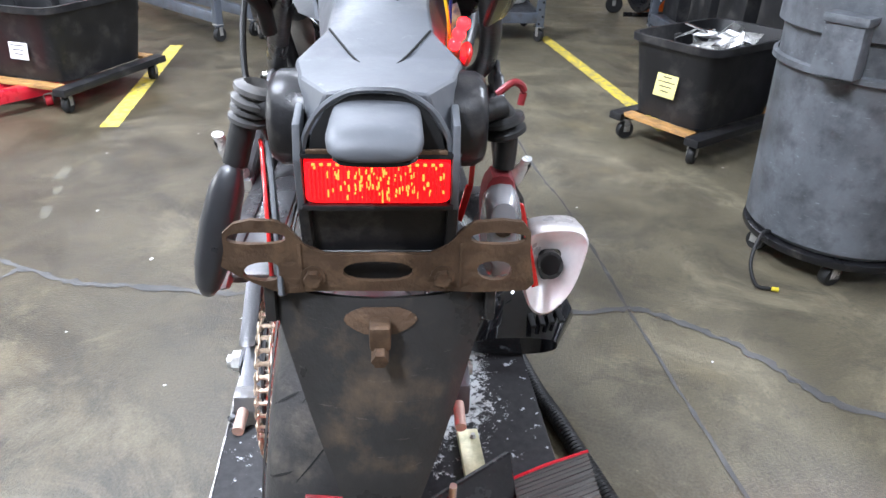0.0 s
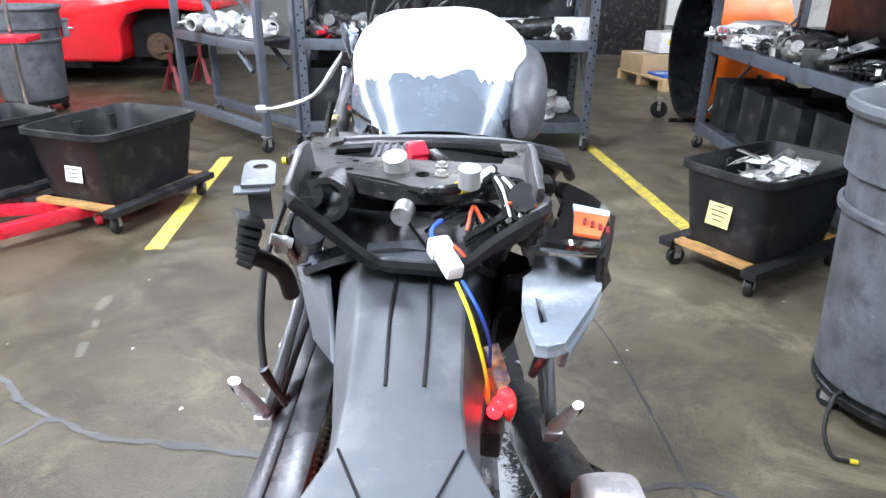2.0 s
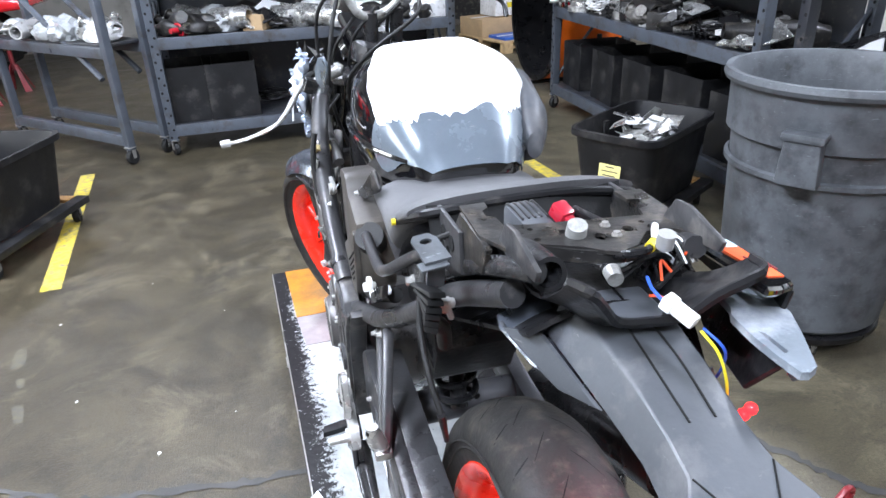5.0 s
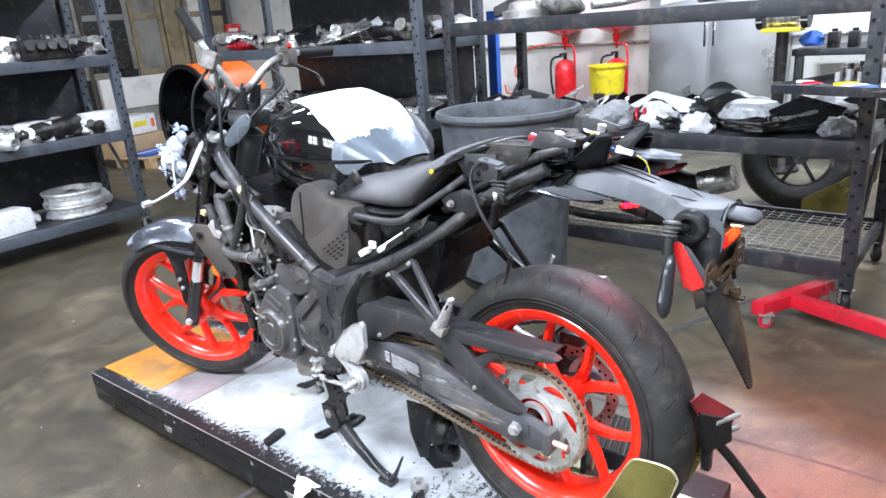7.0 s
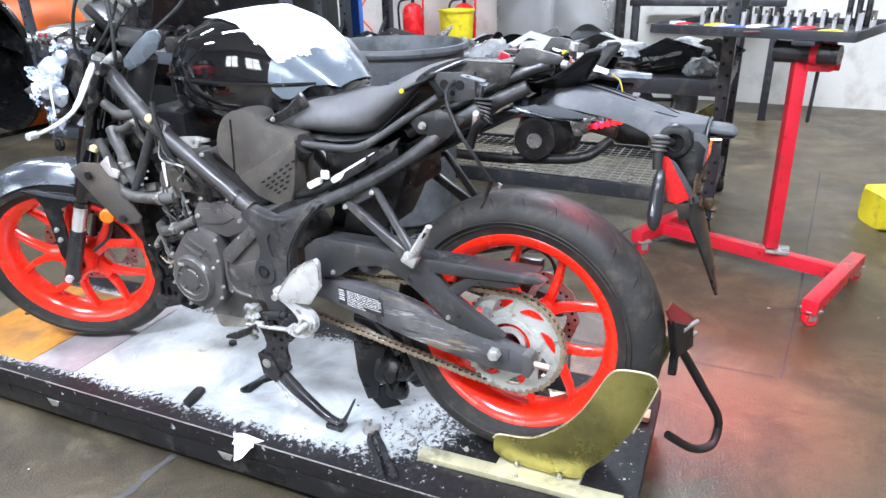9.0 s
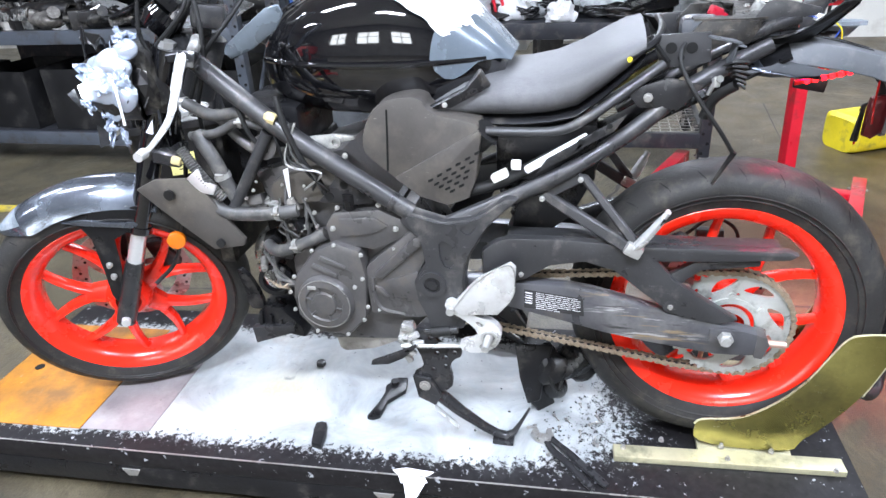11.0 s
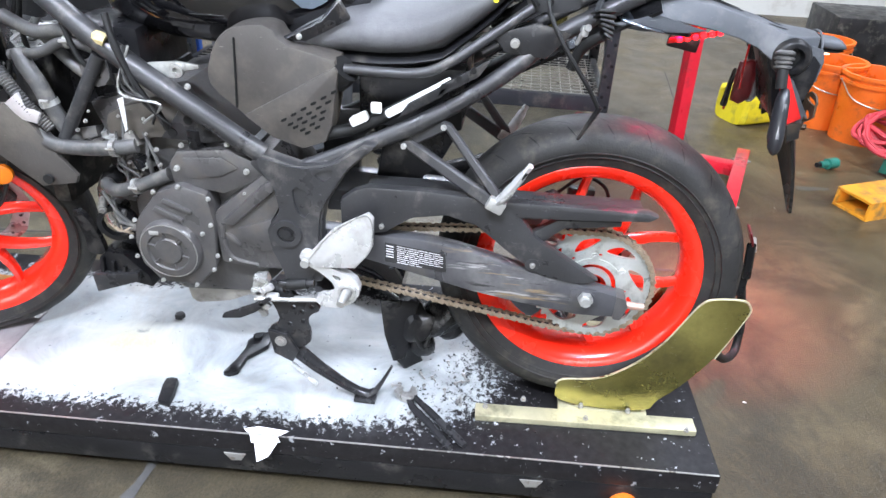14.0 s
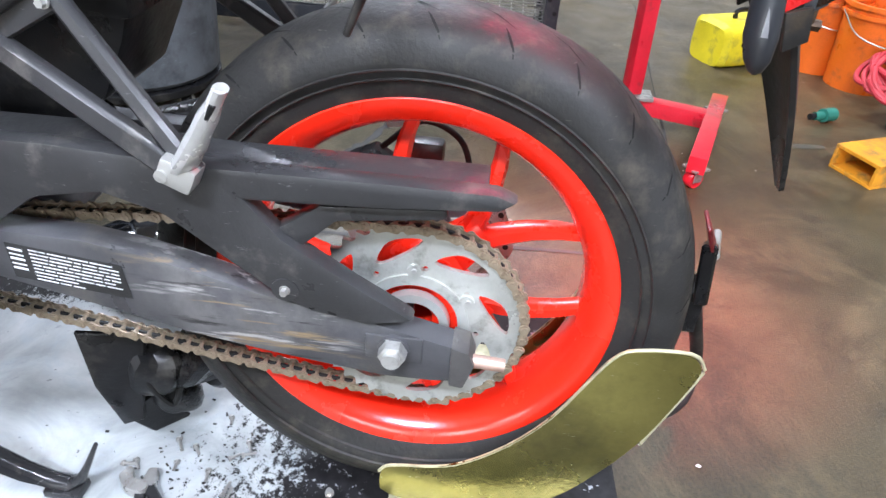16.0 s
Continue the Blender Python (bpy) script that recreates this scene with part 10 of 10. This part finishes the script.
part("shell", moved(loft([(-0.20, 0, 0.10, 0.0, 0.17, 5), (-0.18, 0, 0.125, 0.0, 0.19, 5), (0.18, 0, 0.125, 0.0, 0.19, 5), (0.20, 0, 0.10, 0.0, 0.17, 5)], 28), pose(2.60, -1.17, 0, 0, 0, 27)), "yellow", t)
part("handle", moved(tube([(0, -0.08, 0.185), (0, -0.07, 0.225), (0, 0.07, 0.225), (0, 0.08, 0.185)], 0.011, 8), pose(2.60, -1.17, 0, 0, 0, 27)), "black", t)
for y in (-0.1, 0.1):
    part("latch", moved(box((-0.127, y, 0.13), (0.01, 0.04, 0.05), 0.003), pose(2.60, -1.17, 0, 0, 0, 27)), "black", t)
t = thing("air_hose_coil", (2.0, -1.68, 0), "coiled red air hose with a green fitting", "hose")
for k in range(8):
    a0 = 0.3 * k
    part("coil", tube([(2.02 + 0.04 * math.sin(k) + (0.16 + 0.010 * k) * math.cos(a) * 0.6, -1.68 + (0.17 + 0.008 * k) * math.sin(a), 0.10 + 0.016 * k + 0.085 * math.sin(a + 0.4 * k)) for a in [2 * math.pi * i / 10 + a0 for i in range(11)]], 0.011, 8), "hosered", t)
part("fitting", add(rod((1.93, -1.36, 0.03), (1.90, -1.31, 0.032), 0.026), rod((1.90, -1.31, 0.032), (1.885, -1.275, 0.032), 0.016)), "teal", t)
part("fitting_cap", rod((1.885, -1.275, 0.032), (1.875, -1.255, 0.032), 0.012), "black", t)
t = thing("green_post", (1.88, -1.61, 0), "slanted green painted steel post with slots", "post")
GP = pose(1.88, -1.61, 0.03, 17, 9, 20)
part("channel", moved(add(box((0, 0, 0.50), (0.012, 0.09, 1.05), 0.002), box((0.02, 0.04, 0.50), (0.05, 0.010, 1.05), 0.002), box((0.02, -0.04, 0.50), (0.05, 0.010, 1.05), 0.002)), GP), "teal", t)
for i in range(16):
    for sy in (-0.022, 0.022):
        piece("slot", HOLE, GP @ pose(-0.0065, sy, 0.06 + 0.06 * i, 0, 0, -90), t)
t = thing("orange_bracket", (1.56, -1.47, 0), "worn orange painted steel channel on the floor", "bracket")
OC = pose(1.575, -1.50, 0, 0, 0, 26)
part("top_plate", moved(box((0, 0, 0.078), (0.17, 0.56, 0.012), 0.002), OC), "bracketorange", t)
part("bottom_plate", moved(box((0, 0, 0.006), (0.17, 0.56, 0.012), 0.002), OC), "bracketorange", t)
for sx in (-0.079, 0.079):
    part("side_plate", moved(box((sx, 0, 0.042), (0.012, 0.56, 0.059), 0.002), OC), "bracketorange", t)
t = thing("dark_crate", (3.4, -2.1, 0), "dark crate with tools behind the buckets", "crate")
part("body", box((3.55, -2.1, 0.22), (0.5, 0.7, 0.44), 0.01), "partdark", t)

# far left: red car without its wheel, jack stands, tall frame cart, red lift arm
car = thing("car", (-3.4, 8.0, 0), "red car raised on stands with its front wheel off", "car")
part("body", prism([(-6.2, 0.55), (-6.2, 1.15), (-4.9, 1.30), (-3.6, 1.32), (-2.4, 1.16), (-1.65, 1.08), (-1.62, 1.0), (-1.85, 0.98), (-2.1, 1.0), (-2.4, 1.0), (-2.6, 0.94), (-2.69, 0.80), (-2.71, 0.52), (-2.76, 0.45), (-5.2, 0.45), (-5.6, 0.5)], 7.25, 8.9, 0.05, "y", 3), "carred", car)
part("arch_liner", prism([(-1.95, 0.50), (-1.90, 0.80), (-2.1, 0.95), (-2.4, 0.98), (-2.58, 0.92), (-2.67, 0.78), (-2.69, 0.48)], 7.50, 8.0, 0.0, "y"), "shadeblack", car)
part("trim_badge", box((-3.22, 7.24, 0.80), (0.10, 0.006, 0.02), 0.002), "chrome", car)
part("brake_rotor", add(moved(lathe([(-0.012, 0.05), (-0.012, 0.14), (0.012, 0.14), (0.012, 0.05)], 40), pose(-2.3, 7.30, 0.62, 0, 0, 90)), moved(lathe([(-0.05, 0), (-0.05, 0.07), (0.01, 0.08), (0.01, 0)], 30, closed=False), pose(-2.3, 7.28, 0.62, 0, 0, 90))), "rust", car)
part("sill", box((-4.0, 7.4, 0.42), (1.8, 0.1, 0.1), 0.02), "black", car)
part("underbody", box((-4.0, 8.2, 0.42), (3.6, 1.1, 0.14), 0.03), "shadeblack", car)
part("window", prism([(-5.9, 1.16), (-4.9, 1.29), (-3.7, 1.31), (-2.9, 1.20), (-3.6, 1.75), (-5.0, 1.80)], 7.35, 8.8, 0.03, "y"), "blackgloss", car)
part("wheel", moved(lathe([(-0.1, 0.18), (-0.1, 0.29), (-0.06, 0.32), (0.06, 0.32), (0.1, 0.29), (0.1, 0.18)], 40), pose(-5.4, 7.45, 0.54, 0, 0, 90)), "tyre", car)


car.matrix_basis = Matrix.Translation((-4.08, 7.65, -0.22))


def jack_stand(x, y):
    t = thing("jack_stand", (x, y, 0), "dull red steel jack stand under the car", "jack stand", "jack stands")
    for a in range(4):
        part("leg", moved(quad_slab([(0.13, -0.03, 0.0), (0.15, 0.03, 0.0), (0.035, 0.012, 0.26), (0.03, -0.012, 0.26)], 0.008, 0.001), pose(x, y, 0, 0, 0, 45 + 90 * a)), "darkred", t)
    part("column", rod((x, y, 0.20), (x, y, 0.40), 0.022), "darkred", t)
    part("saddle", box((x, y, 0.405), (0.10, 0.05, 0.02), 0.004), "rust", t)


jack_stand(-2.71, 6.49)
jack_stand(-2.62, 7.10)
RB = pose(-2.05, 5.05, 0, 0, 0, -46)
fr = thing("frame_cart", (0, 0, 0), "grey angle-iron cart on casters with parts on its shelf", "cart")
for x in (0, 1.30):
    for y in (0, 0.28):
        part("post", box((x, y, 1.05), (0.05, 0.05, 1.9), 0.003), "rack", fr)
        caster(fr, x, y, 0.05, 15)
for y in (0, 0.28):
    part("low_beam", box((0.65, y, 0.16), (1.25, 0.05, 0.07), 0.004), "rack", fr)
    part("top_beam", box((0.65, y, 0.72), (1.25, 0.05, 0.07), 0.004), "rack", fr)
    part("brace", rod((0.45, y, 1.05), (1.18, y, 0.55), 0.02, n=6), "rack", fr)
part("shelf", box((0.65, 0.14, 0.76), (1.25, 0.30, 0.02), 0.004), "rackdark", fr)
fr.matrix_basis = RB
fill(RB, 1.25, 0.26, 0.737, 14, 41, (1, 1, 3, 3, 9, 10, 0))
la = thing("floor_jack", (-1.9, 2.4, 0), "red steel lift arm on small casters across the floor", "floor jack")
part("arm", moved(box((0, 0, 0.09), (0.06, 0.75, 0.06), 0.004), pose(-1.86, 2.42, 0, 0, 0, -38)), "redpaint", la)
part("arm", moved(box((0, 0, 0.09), (0.06, 0.5, 0.05), 0.004), pose(-2.05, 2.62, 0, 0, 0, -75)), "redpaint", la)
caster(la, -1.66, 2.66, 0.028, 30, "redpaint")
caster(la, -2.08, 2.14, 0.028, 30, "redpaint")
t = thing("tool_stand", (-2.9, 4.4, 0), "red topped stand with a chrome pole beside the can", "stand")
part("pole", rod((-3.20, 4.75, 0.05), (-3.20, 4.75, 1.3), 0.016), "chrome", t)
part("shelf", moved(box((0, 0, 0), (0.5, 0.3, 0.04), 0.005), pose(-3.16, 4.50, 0.72, 0, 0, 10)), "redpaint", t)
part("column", box((-3.30, 4.50, 0.36), (0.08, 0.08, 0.70), 0.01), "redpaint", t)
part("foot", box((-3.22, 4.66, 0.03), (0.5, 0.5, 0.05), 0.005), "redpaint", t)

# far middle: pallet with cartons, drum fan, wall boards
PM = pose(2.80, 7.45, 0, 0, 0, 15)
pal = thing("pallet", PM @ Vector((0, 0, 0)), "raw wooden pallet on the floor", "pallet")
for i in range(7):
    part("deck_board", moved(box((-0.45 + 0.15 * i, 0, 0.115), (0.12, 1.0, 0.02), 0.003), PM), "wood", pal)
for y in (-0.46, 0.0, 0.46):
    part("stringer", moved(box((0, y, 0.060), (1.02, 0.09, 0.018), 0.003), PM), "wood", pal)
    for x in (-0.45, 0.0, 0.45):
        part("block", moved(box((x, y, 0.028), (0.12, 0.09, 0.055), 0.003), PM), "wood", pal)
        part("block", moved(box((x, y, 0.087), (0.12, 0.09, 0.036), 0.003), PM), "wood", pal)
for x, y, z, w, d, h, mt, lb in ((-0.10, 0.22, 0.137, 0.80, 0.50, 0.20, "card", "brown cardboard box on the pallet"), (-0.05, 0.20, 0.339, 0.44, 0.34, 0.22, "label", "white printed carton on a box"), (-0.05, -0.22, 0.126, 0.75, 0.34, 0.03, "blue", "flat blue bundle on the pallet"), (0.30, 0.15, 0.126, 0.10, 0.3, 0.08, "blue", "small blue bundle on the pallet")):
    if mt == "card":
        z = 0.126
    t = thing("carton", PM @ Vector((x, y, z)), lb, "box")
    part("body", moved(box((x, y, z + h / 2), (w, d, h), 0.004), PM), mt, t)
    part("tape", moved(box((x, y, z + h + 0.001), (w, 0.05, 0.0015)), PM), "card" if mt == "label" else "label", t)
    if mt == "label":
        part("print", moved(box((x - 0.02, y - d / 2 - 0.001, z + 0.12), (0.20, 0.002, 0.06)), PM), "yellow", t, "yellow printed panel")
        part("print", moved(box((x + 0.17, y - d / 2 - 0.001, z + 0.11), (0.05, 0.002, 0.10)), PM), "orangelabel", t, "pink printed panel")
fan = thing("drum_fan", (2.4, 5.17, 0), "big orange drum fan, black inside, on wheels", "fan")
FM = pose(2.33, 5.17, 0.62) @ Matrix.Scale(1.05, 4)
part("drum", moved(lathe([(-0.20, 0.492), (-0.20, 0.515), (0.34, 0.515), (0.34, 0.492)], 60), FM), "fanorange", fan)
part("front_rim", moved(lathe([(-0.212, 0.480), (-0.212, 0.520), (-0.185, 0.520), (-0.185, 0.517), (-0.201, 0.517), (-0.201, 0.480)], 60), FM), "black", fan, "black front rim")
part("liner", moved(lathe([(-0.198, 0.480), (-0.198, 0.491), (0.33, 0.491), (0.33, 0.480)], 48), FM), "black", fan, "black inside of the drum")
part("grille_back", moved(lathe([(0.28, 0.0), (0.28, 0.488), (0.29, 0.488), (0.29, 0)], 40, closed=False), FM), "shadeblack", fan)
part("motor", moved(lathe([(0.10, 0.0), (0.10, 0.08), (0.27, 0.09), (0.27, 0)], 24, closed=False), FM), "black", fan)
for k in range(4):
    part("blade", moved(quad_slab([(0.14, 0.06, -0.03), (0.18, 0.06, 0.03), (0.20, 0.45, 0.12), (0.12, 0.46, -0.06)], 0.006, 0.001), FM @ Matrix.Rotation(radians(90 * k + 20), 4, "X")), "black", fan)
part("cradle", moved(tube([(0.13, -0.53, -0.1), (0.13, -0.5, -0.46), (0.13, 0.5, -0.46), (0.13, 0.53, -0.1)], 0.02, 8), FM), "black", fan)
part("axle_bar", moved(rod((-0.30, 0, -0.545), (0.46, 0, -0.545), 0.018, n=10), FM), "black", fan)
caster(fan, 2.02, 5.50, 0.075, 72)
caster(fan, 2.72, 5.17, 0.075, 72)


def leaning_panel(x, w, z0, h, face, edge, lb, d=0.0):
    y = 9.42 - d
    t = thing("door_panel", (x, y, z0), lb, "panel", "panels at the back wall")
    part("leaf", box((x, y, z0 + h / 2), (w - 0.02, 0.04, h - 0.02), 0.004), face, t)
    for sx in (-1, 1):
        part("stile", box((x + sx * (w / 2 - 0.035), y - 0.03, z0 + h / 2), (0.07, 0.025, h), 0.004), edge, t)
    for zz in (z0 + 0.04, z0 + h * 0.55, z0 + h - 0.04):
        part("rail", box((x, y - 0.03, zz), (w - 0.145, 0.022, 0.08), 0.004), edge, t)
    return t


lw = thing("low_wall", (3.9, 9.3, 0), "low white ledge wall with a grey base at the back", "ledge")
part("parapet", box((4.30, 9.42, 0.72), (2.3, 0.20, 0.44), 0.01), "wall", lw, "white painted upper part")
part("base", box((4.30, 9.43, 0.25), (2.3, 0.18, 0.50), 0.01), "wallgrey", lw, "grey lower part")
leaning_panel(2.58, 1.1, 0.0, 2.3, "partdark", "darkboard", "dark brown panel leaning at the back wall")
leaning_panel(3.40, 0.78, 0.945, 1.5, "partdark", "wallgrey", "dark panel in a grey frame on the low wall")
leaning_panel(4.05, 0.50, 0.945, 1.5, "wallgrey", "boardtan", "grey door leaf with tan edges on the low wall")
leaning_panel(4.48, 0.32, 0.945, 1.5, "boardtan", "boardtan", "tan wooden board on the low wall")
leaning_panel(4.85, 0.34, 0.945, 1.5, "wall", "boardtan", "white panel in a tan frame on the low wall")
leaning_panel(5.24, 0.36, 0.945, 1.5, "boardtan", "rackdark", "tan board with dark edges on the low wall")
t = thing("red_sign", (5.42, 9.36, 1.0), "red sign board with white lettering, not readable", "sign")
part("board", box((5.47, 9.355, 1.28), (0.26, 0.02, 0.62), 0.004), "extred", t)
for k in range(5):
    part("text_bar", box((5.47, 9.343, 1.06 + 0.11 * k), (0.17 - 0.03 * (k % 2), 0.004, 0.05)), "label", t)
t = thing("black_box", (3.5, 9.38, 0.94), "small black case on the low white wall", "case")
part("body", box((3.62, 9.34, 0.99), (0.22, 0.10, 0.09), 0.008), "black", t)
part("lid", box((3.62, 9.34, 1.041), (0.23, 0.11, 0.012), 0.003), "black", t)
t = thing("cupboard", (0.2, 9.5, 0), "dark cupboard against the back wall", "cupboard")
part("body", box((0.5, 9.5, 0.85), (2.9, 0.16, 1.7), 0.01), "rackdark", t)
for x in (-0.15, 0.5, 1.15):
    part("door", box((x, 9.41, 0.85), (0.62, 0.02, 1.6), 0.006), "rackdark", t)
